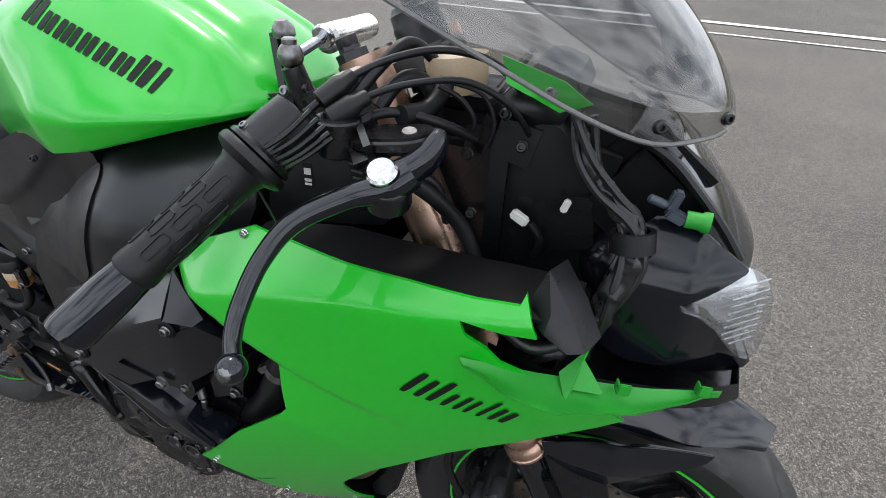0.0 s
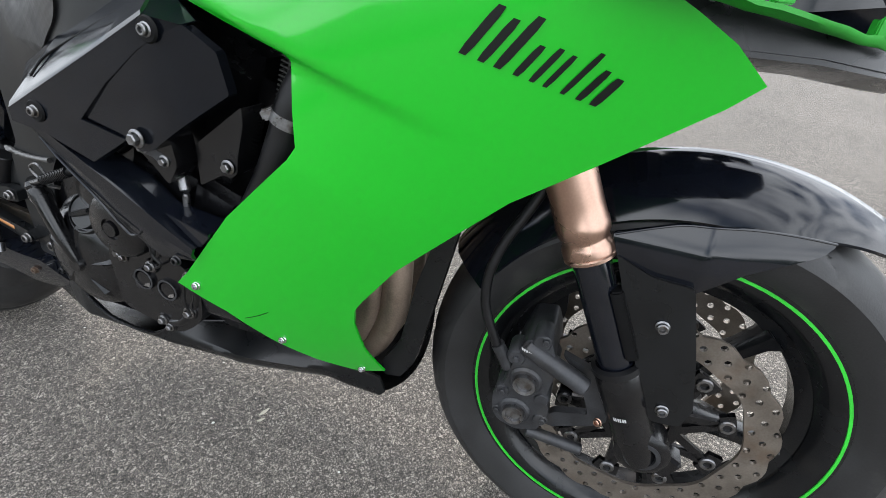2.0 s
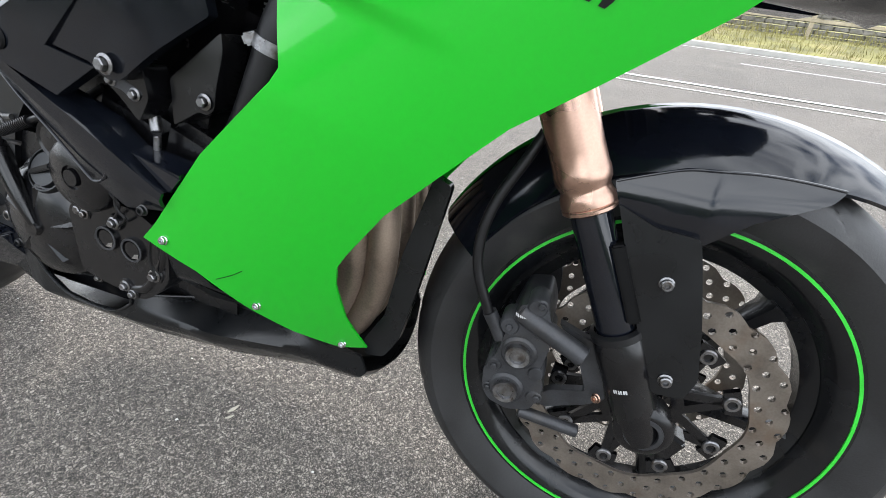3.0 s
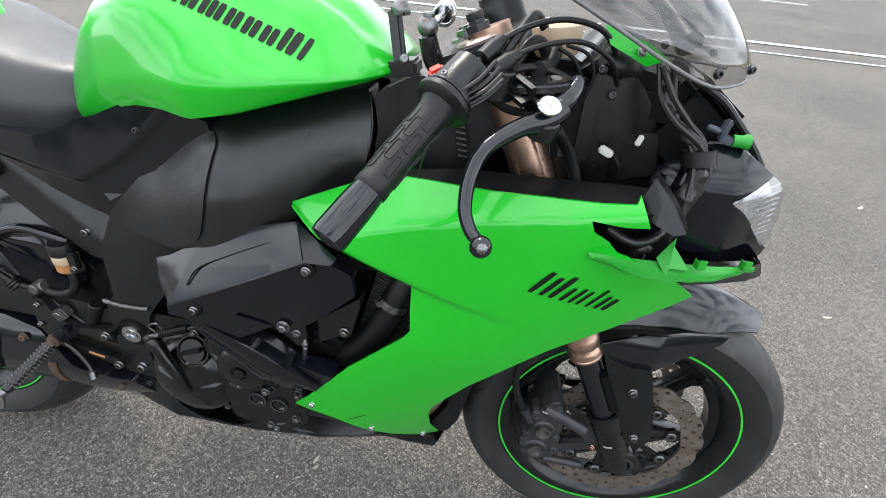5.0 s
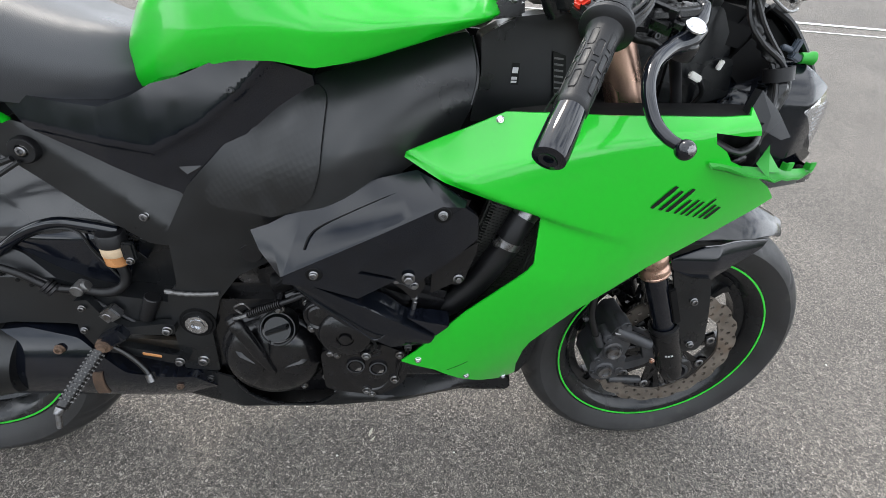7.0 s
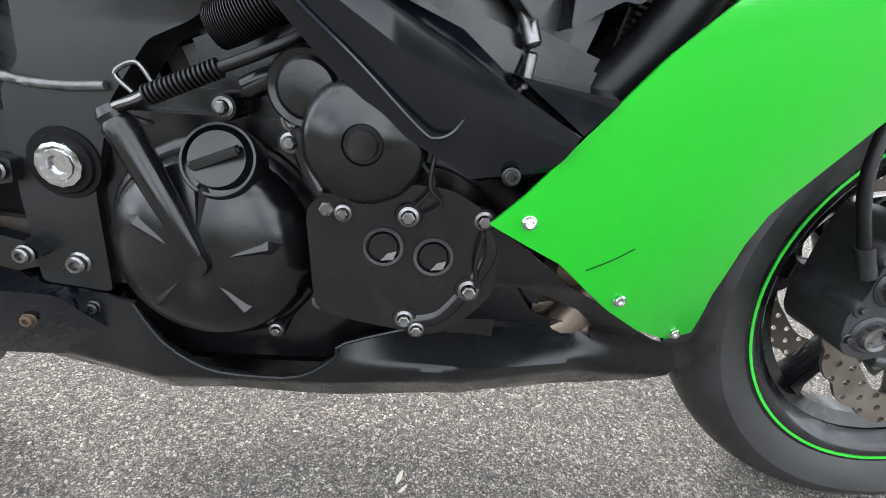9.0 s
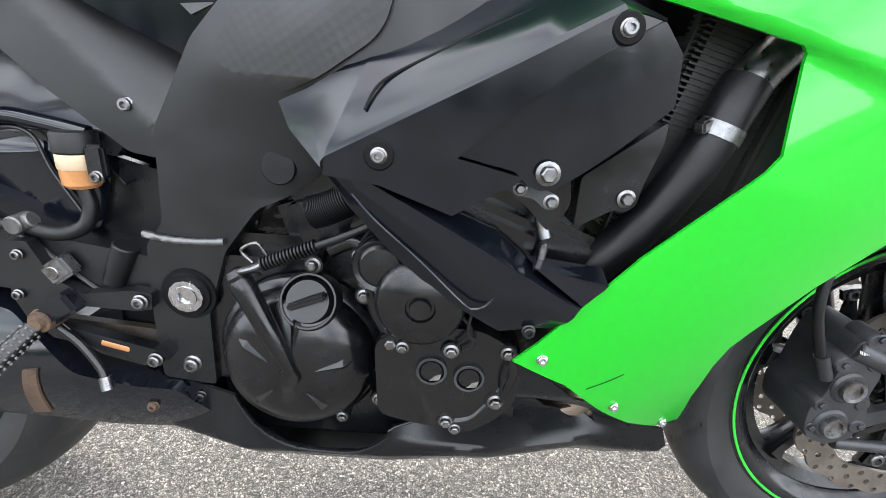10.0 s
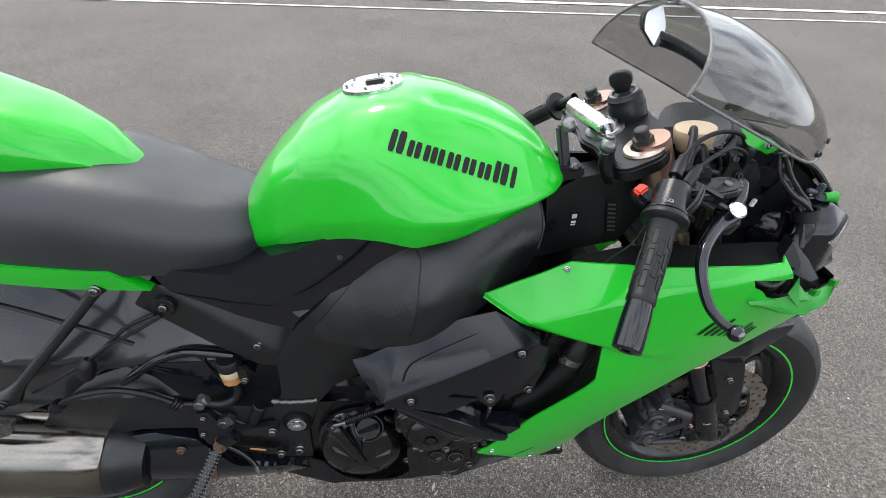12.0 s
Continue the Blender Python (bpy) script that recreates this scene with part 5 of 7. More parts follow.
# radiator and its hose
bm = bmesh.new()
block(bm, (-0.365, 0, 0.60), (0.03, 0.36, 0.30), (0, 14, 0), 0.004)
block(bm, (-0.410, -0.150, 0.60), (0.12, 0.03, 0.34), (0, 14, 0), 0.01)
rad = part("radiator", bm, FINS, bike, "dusty black radiator core")
for k in range(58):
    bm = bmesh.new()
    z = 0.47 + k * 0.0049
    block(bm, (-0.410 + (z - 0.6) * 0.25, -0.150, z), (0.116, 0.0335, 0.0018), (0, 14, 0), 0)
    part("fin", bm, FINS, rad)
bm = bmesh.new()
tube(bm, [(-0.40, -0.185, 0.69), (-0.412, -0.19, 0.665), (-0.425, -0.19, 0.63), (-0.452, -0.185, 0.575), (-0.49, -0.175, 0.52), (-0.53, -0.16, 0.49)], 0.0205, 18)
rh = part("coolant_hose", bm, RUBBER, bike, "thick black coolant hose")
bm = bmesh.new()
lathe(bm, [(0.0205, -0.006), (0.0222, -0.006), (0.0222, 0.006), (0.0205, 0.006)], (-0.418, -0.190, 0.650), (0.33, 0.05, 0.94), 28)
block(bm, (-0.436, -0.203, 0.655), (0.014, 0.010, 0.011), (0, -20, 30), 0.002)
part("hose_clamp", bm, STEEL, rh, "steel worm-drive hose clamp")
bm = bmesh.new()
tube(bm, [(-0.41, -0.19, 0.668), (-0.398, -0.186, 0.692), (-0.375, -0.18, 0.72)], 0.0185, 18)
part("coolant_stub", bm, STEEL, rh, "bare alloy coolant stub")

# belly pan


def belly(x, z):
    """The side of the pan: a plain wall behind, a pocket with an upturned ledge in front, then the nose."""
    def part_way(a, b, v):
        return min(1.0, max(0.0, (v - a) / (b - a)))

    wall = -0.150 + 0.9 * max(0.0, 0.235 - z) + 0.028 * part_way(-0.87, -0.96, x) + 0.02 * part_way(-0.96, -1.03, x)
    pocket = float(np.interp(z, (0.18, 0.235, 0.256, 0.283, 0.375, 0.43), (-0.088, -0.142, -0.152, -0.104, -0.200, -0.208))) + 0.034 * part_way(-0.57, -0.43, x) * part_way(0.30, 0.26, z)
    nose = -0.135 - 0.085 * part_way(0.27, 0.40, z) + 0.9 * max(0.0, 0.235 - z) + 0.022 * part_way(0.36, 0.28, z)
    side_wall = wall + (pocket - wall) * part_way(-0.70, -0.60, x)
    return side_wall + (nose - side_wall) * part_way(-0.46, -0.40, x)


PAN = [(-1.03, 0.305), (-0.954, 0.316), (-0.876, 0.312), (-0.854, 0.274), (-0.818, 0.247), (-0.775, 0.240), (-0.729, 0.242), (-0.695, 0.264), (-0.687, 0.278), (-0.612, 0.282), (-0.572, 0.307), (-0.563, 0.364), (-0.569, 0.420), (-0.562, 0.424), (-0.46, 0.345),
       (-0.37, 0.280), (-0.345, 0.272), (-0.335, 0.245), (-0.36, 0.215), (-0.408, 0.200), (-0.487, 0.185), (-0.608, 0.180), (-0.729, 0.188), (-0.808, 0.203), (-0.881, 0.190), (-1.03, 0.190)]
VENT = [(-0.540, 0.370), (-0.505, 0.353), (-0.470, 0.330), (-0.440, 0.298), (-0.432, 0.272), (-0.470, 0.292), (-0.512, 0.322)]
for s in (-1, 1):
    bm = bmesh.new()
    panel(bm, PAN, belly, 0.004, 0.007, holes=[VENT])
    if s > 0:
        for v in bm.verts:
            v.co.y *= -1
    pan = part("belly_pan", bm, PLASTIC, bike, "matt black plastic belly pan", sharp=45)
    if s < 0:
        pan_r = pan
bm = bmesh.new()
rings = []
for x in np.linspace(-1.03, -0.335, 30):
    z = float(np.interp(x, (-1.03, -0.881, -0.808, -0.729, -0.608, -0.487, -0.408, -0.36, -0.335), (0.190, 0.190, 0.203, 0.188, 0.180, 0.185, 0.200, 0.215, 0.245)))
    w, drop = -belly(x, z) - 0.001, float(np.interp(x, (-1.03, -0.80, -0.60, -0.42, -0.335), (0.022, 0.030, 0.043, 0.046, 0.030)))
    rings.append([(x + (0.016 * (1 - (u / w) ** 2) if x > -0.42 else 0.0), u, z + 0.002 - drop * (1 - (u / w) ** 2)) for u in np.linspace(-w, w, 15)])
loft(bm, rings, closed=False, caps=False)
part("belly_floor", bm, PLASTIC, pan_r)
bm = bmesh.new()
tube(bm, [(-0.56, -0.085, 0.33), (-0.51, -0.080, 0.330), (-0.47, -0.072, 0.318), (-0.43, -0.055, 0.29)], 0.018, 14)
tube(bm, [(-0.56, -0.09, 0.37), (-0.49, -0.086, 0.356), (-0.44, -0.07, 0.325)], 0.016, 14)
part("header_pipe", bm, HEADER, pan_r)
bolt(pan_r, (-0.922, belly(-0.922, 0.298) - 0.001, 0.298), 0.007, mat=SATIN)
bm = bmesh.new()
tube(bm, [(x, belly(x, z) - 0.001, z) for x, z in PAN[2:10]], 0.0022, 8, steps=3)
part("pan_edge", bm, PLASTIC, pan_r)
# front lip of the pan round the header pipes
bm = bmesh.new()
panel(bm, [(-0.345, 0.262), (-0.318, 0.268), (-0.300, 0.300), (-0.285, 0.38), (-0.262, 0.52), (-0.285, 0.53), (-0.312, 0.42), (-0.325, 0.33), (-0.350, 0.285)], lambda x, z: -0.095 + 0.08 * (z - 0.27), 0.015, 0.02, r=0.006, bevel=0.003)
part("pan_lip", bm, PLASTIC, pan_r)
for dx, y in ((0.0, -0.085), (-0.036, -0.094), (-0.070, -0.100), (0.0, -0.035), (0.0, 0.015), (0.0, 0.065)):
    bm = bmesh.new()
    tube(bm, [(-0.40 + dx, y, 0.56), (-0.352 + dx, y, 0.52), (-0.338 + dx, y, 0.44), (-0.350 + dx, y * 0.9, 0.35), (-0.40 + dx, y * 0.8, 0.27), (-0.52 + dx, y * 0.6, 0.235)], 0.021, 16)
    part("header_pipe", bm, HEADER, engine, "tan discoloured exhaust header pipe")


# ---------- handlebar, levers and yokes ----------
def bar(s):
    """One clip-on bar with its grip; s = -1 is the throttle side."""
    k = Vector((1, -s, 1))
    a, b = Vector((-0.367, -0.244, 0.956)) * 1, Vector((-0.442, -0.365, 0.859))
    a, b = Vector((a.x, a.y * -s, a.z)), Vector((b.x, b.y * -s, b.z))
    d = (b - a).normalized()
    n = d.cross(Vector((0, 0, 1))).normalized()
    m = n.cross(d)
    L = (b - a).length
    bm = bmesh.new()
    lathe(bm, [(0.011, -0.05), (0.011, 0.0), (0.011, L - 0.03)], a, d, 20)
    br = part("clip_on_bar", bm, SATIN, bike, "black clip-on handlebar")
    bm = bmesh.new()
    lathe(bm, [(0.012, -0.004), (0.029, -0.004), (0.0305, -0.001), (0.0305, 0.003), (0.028, 0.006), (0.021, 0.009), (0.0185, 0.014), (0.0175, 0.03), (0.0172, L - 0.062), (0.0178, L - 0.058), (0.0178, L - 0.052), (0.0165, L - 0.050)], a, d, 36)
    grip = part("rubber_grip", bm, RUBBER, br, "black rubber grip with moulded slots")
    for row in range(10):
        ang = row * math.pi / 5
        for col in range(3):
            u0 = 0.022 + col * 0.030 + (0.015 if row % 2 else 0)
            if u0 + 0.02 > L - 0.065:
                continue
            ring = []
            for du, da in ((0, -0.16), (0.0025, -0.22), (0.020, -0.22), (0.0225, -0.16), (0.0225, 0.16), (0.020, 0.22), (0.0025, 0.22), (0, 0.16), (0, -0.16)):
                t = ang + da
                ring.append(a + d * (u0 + du) + (n * math.cos(t) + m * math.sin(t)) * 0.0176)
            bm = bmesh.new()
            tube(bm, ring, 0.0008, 5, steps=1)
            part("moulded_slot", bm, RUBBER, grip)
    bm = bmesh.new()
    lathe(bm, [(0.0165, L - 0.050), (0.0168, L - 0.046), (0.0178, L - 0.03), (0.0182, L + 0.004), (0.0172, L + 0.010), (0.010, L + 0.012), (0.008, L + 0.011), (0.0055, L + 0.011), (0.005, L + 0.006), (0, L + 0.006)], a, d, 36)
    part("bar_end", bm, GLOSS, br, "gloss black bar-end weight, scuffed at its face")
    return a, d, br


GA, GD, bar_r = bar(-1)
bar(1)
# switch housing, red stop switch
bm = bmesh.new()
nrm = GD.cross(Vector((0, 0, 1))).normalized()
upv = nrm.cross(GD)
rings = []
for u, r in ((-0.052, 0.016), (-0.05, 0.021), (-0.03, 0.0225), (-0.012, 0.023), (-0.009, 0.026), (-0.006, 0.026), (-0.004, 0.02)):
    rings.append([GA + GD * u + nrm * (math.cos(t) * r * 1.05) + upv * (math.sin(t) * r * 1.1) for t in np.linspace(0, 2 * math.pi, 24, endpoint=False)])
loft(bm, rings)
block(bm, (-0.376, -0.198, 0.966), (0.032, 0.034, 0.018), (20, -10, 30), 0.006)
sw = part("switch_housing", bm, PLASTIC, bike, "black throttle-side switch housing with a red stop switch")
bm = bmesh.new()
block(bm, (-0.383, -0.196, 0.975), (0.018, 0.014, 0.012), (15, -28, 25), 0.003)
part("stop_switch", bm, RED, sw, "red rocker stop switch")
bolt(sw, GA - GD * 0.014 + upv * 0.024, 0.004, upv, STEEL)
for k in range(5):
    bm = bmesh.new()
    t = -0.5 + k * 0.25
    tube(bm, [GA - GD * 0.008 + nrm * 0.02 * math.cos(t) * -1 + upv * 0.024 * math.sin(t), GA - GD * 0.03 + nrm * -0.032 * math.cos(t) + upv * 0.026 * math.sin(t), GA - GD * 0.055 + nrm * -0.036 * math.cos(t) + upv * 0.03 * math.sin(t)], 0.0022, 6)
    part("cable_rib", bm, PLASTIC, sw)
# brake master cylinder, lever
PV = Vector((-0.261, -0.223, 0.950))
bm = bmesh.new()
block(bm, (-0.292, -0.196, 0.968), (0.075, 0.030, 0.030), (20, 12, -52), 0.012)
own = bmesh.new()
own.faces.new([own.verts.new((p[0], p[1], 0.966 + 0.15 * (p[0] + 0.27))) for p in rounded([(-0.312, -0.200), (-0.285, -0.216), (-0.245, -0.212), (-0.230, -0.186), (-0.245, -0.165), (-0.292, -0.165)], 0.015)])
lid = bmesh.ops.extrude_face_region(own, geom=own.faces[:])
for v in lid["geom"]:
    if isinstance(v, bmesh.types.BMVert):
        v.co += Vector((0, 0, 0.014))
bmesh.ops.recalc_face_normals(own, faces=own.faces)
bmesh.ops.bevel(own, geom=[e for e in own.edges if e.calc_face_angle(0) > 1.0], offset=0.004, segments=3, affect="EDGES", clamp_overlap=True)
me = bpy.data.meshes.new("tmp")
own.to_mesh(me)
own.free()
bm.from_mesh(me)
bpy.data.meshes.remove(me)
rod(bm, (-0.318, -0.195, 0.955), (-0.318, -0.195, 0.985), 0.02)
lathe(bm, [(0, -0.02), (0.019, -0.02), (0.019, -0.004), (0.016, 0.0), (0.0, 0.0)], PV, (0.1, -0.35, 0.93), 24)
mc = part("brake_master_cylinder", bm, CAST, bike, "black brake master cylinder with chipped edges")
bm = bmesh.new()
lathe(bm, [(0, 0.004), (0.0105, 0.004), (0.0125, 0.002), (0.0125, 0.0)], PV + Vector((0.0, -0.010, 0.013)), (0.05, -0.55, 0.83), 28)
part("lever_pivot", bm, CHROME, mc, "bright round lever pivot bolt")
bm = bmesh.new()
lathe(bm, [(0, 0.003), (0.006, 0.003), (0.0065, 0.0)], (-0.256, -0.192, 0.981), (0.0, -0.2, 0.97), 16)
part("screw", bm, STEEL, mc)
bm = bmesh.new()
LEV = [(-0.245, -0.212, 0.958), (-0.262, -0.224, 0.946), (-0.286, -0.240, 0.940), (-0.316, -0.270, 0.926), (-0.328, -0.298, 0.905), (-0.328, -0.327, 0.883), (-0.320, -0.347, 0.872), (-0.311, -0.358, 0.868)]
tube(bm, LEV, 0.008, 14, steps=8, flat=1.0, radii=((0, 0.013), (0.12, 0.0145), (0.28, 0.010), (0.5, 0.0078), (0.85, 0.0065), (1, 0.006)), ref=(0, 0, 1))
bmesh.ops.create_uvsphere(bm, u_segments=20, v_segments=12, radius=0.0105, matrix=Matrix.Translation((-0.308, -0.364, 0.866)))
lev = part("brake_lever", bm, GLOSS, bike, "black brake lever with a scuffed ball end", sharp=60)
bm = bmesh.new()
lathe(bm, [(0, 0.0108), (0.004, 0.0102), (0.0055, 0.0088)], (-0.308, -0.364, 0.866), (0.15, -0.85, 0.3), 9)
part("scuffed_tip", bm, STEEL, lev, "bare metal scuff on the ball end")
# the stepped inner part of the lever over the pivot
bm = bmesh.new()
tube(bm, [(-0.262, -0.222, 0.952), (-0.243, -0.206, 0.962), (-0.234, -0.192, 0.974), (-0.235, -0.183, 0.984)], 0.010, 16, steps=8, flat=0.75, radii=((0, 0.012), (0.4, 0.0135), (0.8, 0.012), (1, 0.007)), ref=(0, 0, 1))
part("lever_heel", bm, GLOSS, lev, sharp=60)

# top yoke with fork caps, stem nut, ignition lock and steering damper
bm = bmesh.new()
own = bmesh.new()
yoke = rounded([(-0.395, -0.115), (-0.375, -0.150), (-0.325, -0.150), (-0.298, -0.110), (-0.285, -0.04), (-0.285, 0.04), (-0.298, 0.110), (-0.325, 0.150), (-0.375, 0.150), (-0.395, 0.115), (-0.385, 0.05), (-0.395, 0.0), (-0.385, -0.05)], 0.015)
lo = [own.verts.new((p[0], p[1], 0.978 + (p[0] + 0.34) * 0.46)) for p in yoke]
own.faces.new(lo)
up2 = bmesh.ops.extrude_face_region(own, geom=own.faces[:])
for v in up2["geom"]:
    if isinstance(v, bmesh.types.BMVert):
        v.co += Vector((-0.009, 0, 0.020))
bmesh.ops.recalc_face_normals(own, faces=own.faces)
bmesh.ops.bevel(own, geom=[e for e in own.edges if e.calc_face_angle(0) > 1.0], offset=0.004, segments=2, affect="EDGES", clamp_overlap=True)
yk = part("top_yoke", own, SATIN, bike, "satin black top yoke with bronze fork collars")
bm.free()
for s in (-1, 1):
    c = Vector((-0.343, 0.107 * s, 1.000))
    bm = bmesh.new()
    lathe(bm, [(0.024, -0.004), (0.031, -0.002), (0.032, 0.003), (0.030, 0.006), (0.020, 0.007), (0.019, 0.004)], c, FD, 40)
    part("fork_collar", bm, COLLAR, yk, "worn bronze fork top collar")
    bm = bmesh.new()
    lathe(bm, [(0.0175, 0.004), (0.0175, 0.010), (0.0155, 0.012), (0.0155, 0.020), (0.011, 0.021), (0.010, 0.026), (0, 0.026)], c, FD, 6)
    lathe(bm, [(0.009, 0.024), (0.0105, 0.026), (0.0105, 0.033), (0.008, 0.035), (0, 0.035)], c, FD, 18)
    part("fork_cap", bm, GREYCAST, yk, "dark grey hexagonal fork cap with adjuster")
    bolt(yk, (-0.392, 0.125 * s, 0.982), 0.005, (-0.8, 0.5 * s, 0.2), SATIN)
bm = bmesh.new()
lathe(bm, [(0, 0.016), (0.012, 0.016), (0.014, 0.012), (0.022, 0.012), (0.024, 0.006), (0.032, 0.004), (0.034, 0.0)], (-0.362, 0, 0.992), FD, 32)
part("stem_nut", bm, STEEL, yk, "bright steering stem nut")
bm = bmesh.new()
lathe(bm, [(0, 0.066), (0.018, 0.066), (0.020, 0.068), (0.024, 0.068), (0.026, 0.064), (0.028, 0.062), (0.0285, 0.05), (0.030, 0.048), (0.030, 0.02), (0.034, 0.016), (0.034, -0.02)], (-0.310, 0.012, 0.990), FD, 36)
ign = part("ignition_lock", bm, PLASTIC, bike, "black ignition lock with a key left in it")
bm = bmesh.new()
lathe(bm, [(0.019, 0.0), (0.0235, 0.0), (0.0235, 0.0015), (0.019, 0.0015)], Vector((-0.310, 0.012, 0.990)) + FD * 0.0675, FD, 32)
part("lock_ring", bm, STEEL, ign)
bm = bmesh.new()
kc = Vector((-0.310, 0.012, 0.990)) + FD * 0.068
kn = Vector((0.5, 0.85, 0.25)).normalized()
ku = FD.cross(kn).normalized()
outline = rounded([(-0.011, 0.0), (0.011, 0.0), (0.013, 0.010), (0.018, 0.016), (0.017, 0.032), (0.008, 0.037), (-0.010, 0.035), (-0.018, 0.028), (-0.017, 0.014), (-0.012, 0.009)], 0.004)
loft(bm, [[kc + ku * (p[0] * g) + FD * (p[1] * g + 0.011 * (1 - g) * 2) + kn * h for p in outline] for g, h in ((0.9, -0.0055), (1.0, -0.004), (1.0, 0.004), (0.9, 0.0055))])
part("key", bm, RUBBER, ign, "black plastic key head")
bm = bmesh.new()
rod(bm, (-0.396, -0.078, 1.020), (-0.409, 0.045, 1.018), 0.0145, seg=28, edge=0.004)
dmp = part("steering_damper", bm, material("silver_alloy", (0.72, 0.72, 0.7), 0.25, 1.0, vary=0.08), bike, "silver steering damper tube")
bm = bmesh.new()
rod(bm, (-0.402, -0.118, 1.012), (-0.396, -0.070, 1.024), 0.005)
rod(bm, (-0.396, -0.084, 1.022), (-0.396, -0.078, 1.024), 0.012)
part("damper_rod", bm, CHROME, dmp)
bm = bmesh.new()
bmesh.ops.create_uvsphere(bm, u_segments=20, v_segments=12, radius=0.0125, matrix=Matrix.Translation((-0.408, -0.122, 1.010)))
rod(bm, (-0.408, -0.122, 0.985), (-0.408, -0.122, 1.026), 0.007)
part("rod_eye", bm, STEEL, dmp, "bright spherical rod end")
bm = bmesh.new()
tube(bm, [(-0.408, -0.122, 1.0), (-0.40, -0.118, 0.975), (-0.385, -0.112, 0.955)], 0.012, 12, radii=((0, 0.011), (1, 0.014)))
part("damper_post", bm, SATIN, dmp)
bm = bmesh.new()
block(bm, (-0.455, -0.070, 0.985), (0.016, 0.018, 0.075), (-10, -12, 0), 0.004)
block(bm, (-0.448, -0.075, 0.952), (0.05, 0.045, 0.02), (0, -10, 0), 0.004)
twr = part("damper_bracket", bm, SATIN, bike, "black damper bracket bolted to the frame")
bm = bmesh.new()
lathe(bm, [(0, 0.010), (0.006, 0.010), (0.008, 0.007), (0.010, 0.005), (0.012, 0.0), (0.012, -0.006)], (-0.452, -0.068, 1.022), (0, -0.2, 1), 24)
part("damper_ball", bm, STEEL, twr)
bolt(twr, (-0.440, -0.094, 0.966), 0.006, (0.2, -1, 0.3))

# bottom yoke, dark
bm = bmesh.new()
block(bm, (-0.24, 0, 0.80), (0.075, 0.28, 0.045), (0, -26, 0), 0.012)
part("bottom_yoke", bm, SATIN, bike, "black bottom yoke")

# brake fluid reservoir, instruments
bm = bmesh.new()
lathe(bm, [(0, -0.008), (0.024, -0.008), (0.028, -0.002), (0.031, 0.022), (0.030, 0.026), (0, 0.026)], (-0.252, -0.080, 0.998), (-0.15, 0, 1), 32)
fl = part("brake_fluid_reservoir", bm, CREAM, bike, "yellowed cream brake fluid reservoir")
bm = bmesh.new()
tube(bm, [(-0.262, -0.088, 1.004), (-0.256, -0.11, 1.000), (-0.262, -0.135, 0.985), (-0.275, -0.165, 0.985)], 0.009, 12)
part("reservoir_hose", bm, RUBBER, fl)
bm = bmesh.new()
loft(bm, [[Vector((x, y, z)) + Vector((math.cos(t) * a, math.sin(t) * b * 1.0, math.cos(t) * c)) for t in np.linspace(0, 2 * math.pi, 24, endpoint=False)] for x, y, z, a, b, c in ((-0.15, 0, 0.975, 0.02, 0.09, 0.03), (-0.17, 0, 0.985, 0.03, 0.11, 0.035), (-0.195, 0, 0.992, 0.03, 0.115, 0.034), (-0.205, 0, 0.995, 0.027, 0.108, 0.031))])
ins = part("instrument_housing", bm, PLASTIC, bike, "black plastic instrument housing")
bm = bmesh.new()
lathe(bm, [(0, 0.002), (0.030, 0.002), (0.036, 0.004), (0.038, 0.0)], (-0.208, -0.05, 1.0), (-0.8, -0.1, 0.55), 36)
part("dial", bm, material("dial_glass", (0.02, 0.022, 0.025), 0.12, vary=0.05), ins, "dark dial glass")
bolt(ins, (-0.196, -0.112, 0.985), 0.006, (-0.4, -0.9, 0.2), SATIN)

bm = bmesh.new()
block(bm, (-0.185, -0.05, 0.958), (0.075, 0.115, 0.075), (0, 12, 0), 0.018)
part("instrument_bracket", bm, PLASTIC, bike, "black bracket under the instruments")
# dark block added to close the view below the reservoir
bm = bmesh.new()
block(bm, (-0.255, -0.02, 0.955), (0.10, 0.13, 0.06), (0, 0, 0), 0.012)
part("cockpit_fill", bm, DARK, bike, "dark fill block added under the cables")
bm = bmesh.new()
lathe(bm, [(0, 0.022), (0.009, 0.021), (0.0125, 0.014), (0.010, 0.010), (0.0135, 0.006), (0.0135, -0.004), (0.010, -0.018)], (-0.311, -0.170, 0.980), (0.1, -0.5, 0.85), 20)
part("rubber_boot", bm, RUBBER, bike, "small black rubber boot")
for pts, r in (([(-0.300, -0.155, 0.985), (-0.290, -0.14, 1.004), (-0.275, -0.125, 1.008), (-0.262, -0.115, 0.985), (-0.262, -0.11, 0.955)], 0.007),
               ([(-0.255, -0.13, 1.005), (-0.235, -0.125, 0.995), (-0.222, -0.12, 0.975), (-0.232, -0.118, 0.958), (-0.25, -0.115, 0.955)], 0.0025),
               ([(-0.245, -0.125, 1.008), (-0.218, -0.118, 1.0), (-0.205, -0.115, 0.975), (-0.212, -0.112, 0.945)], 0.0022),
               ([(-0.325, -0.19, 0.955), (-0.30, -0.175, 0.94), (-0.27, -0.165, 0.935), (-0.245, -0.15, 0.92), (-0.235, -0.14, 0.88)], 0.005)):
    bm = bmesh.new()
    tube(bm, pts, r, 10)
    part("cable_loop", bm, RUBBER, bike, "black looped cable behind the bars")

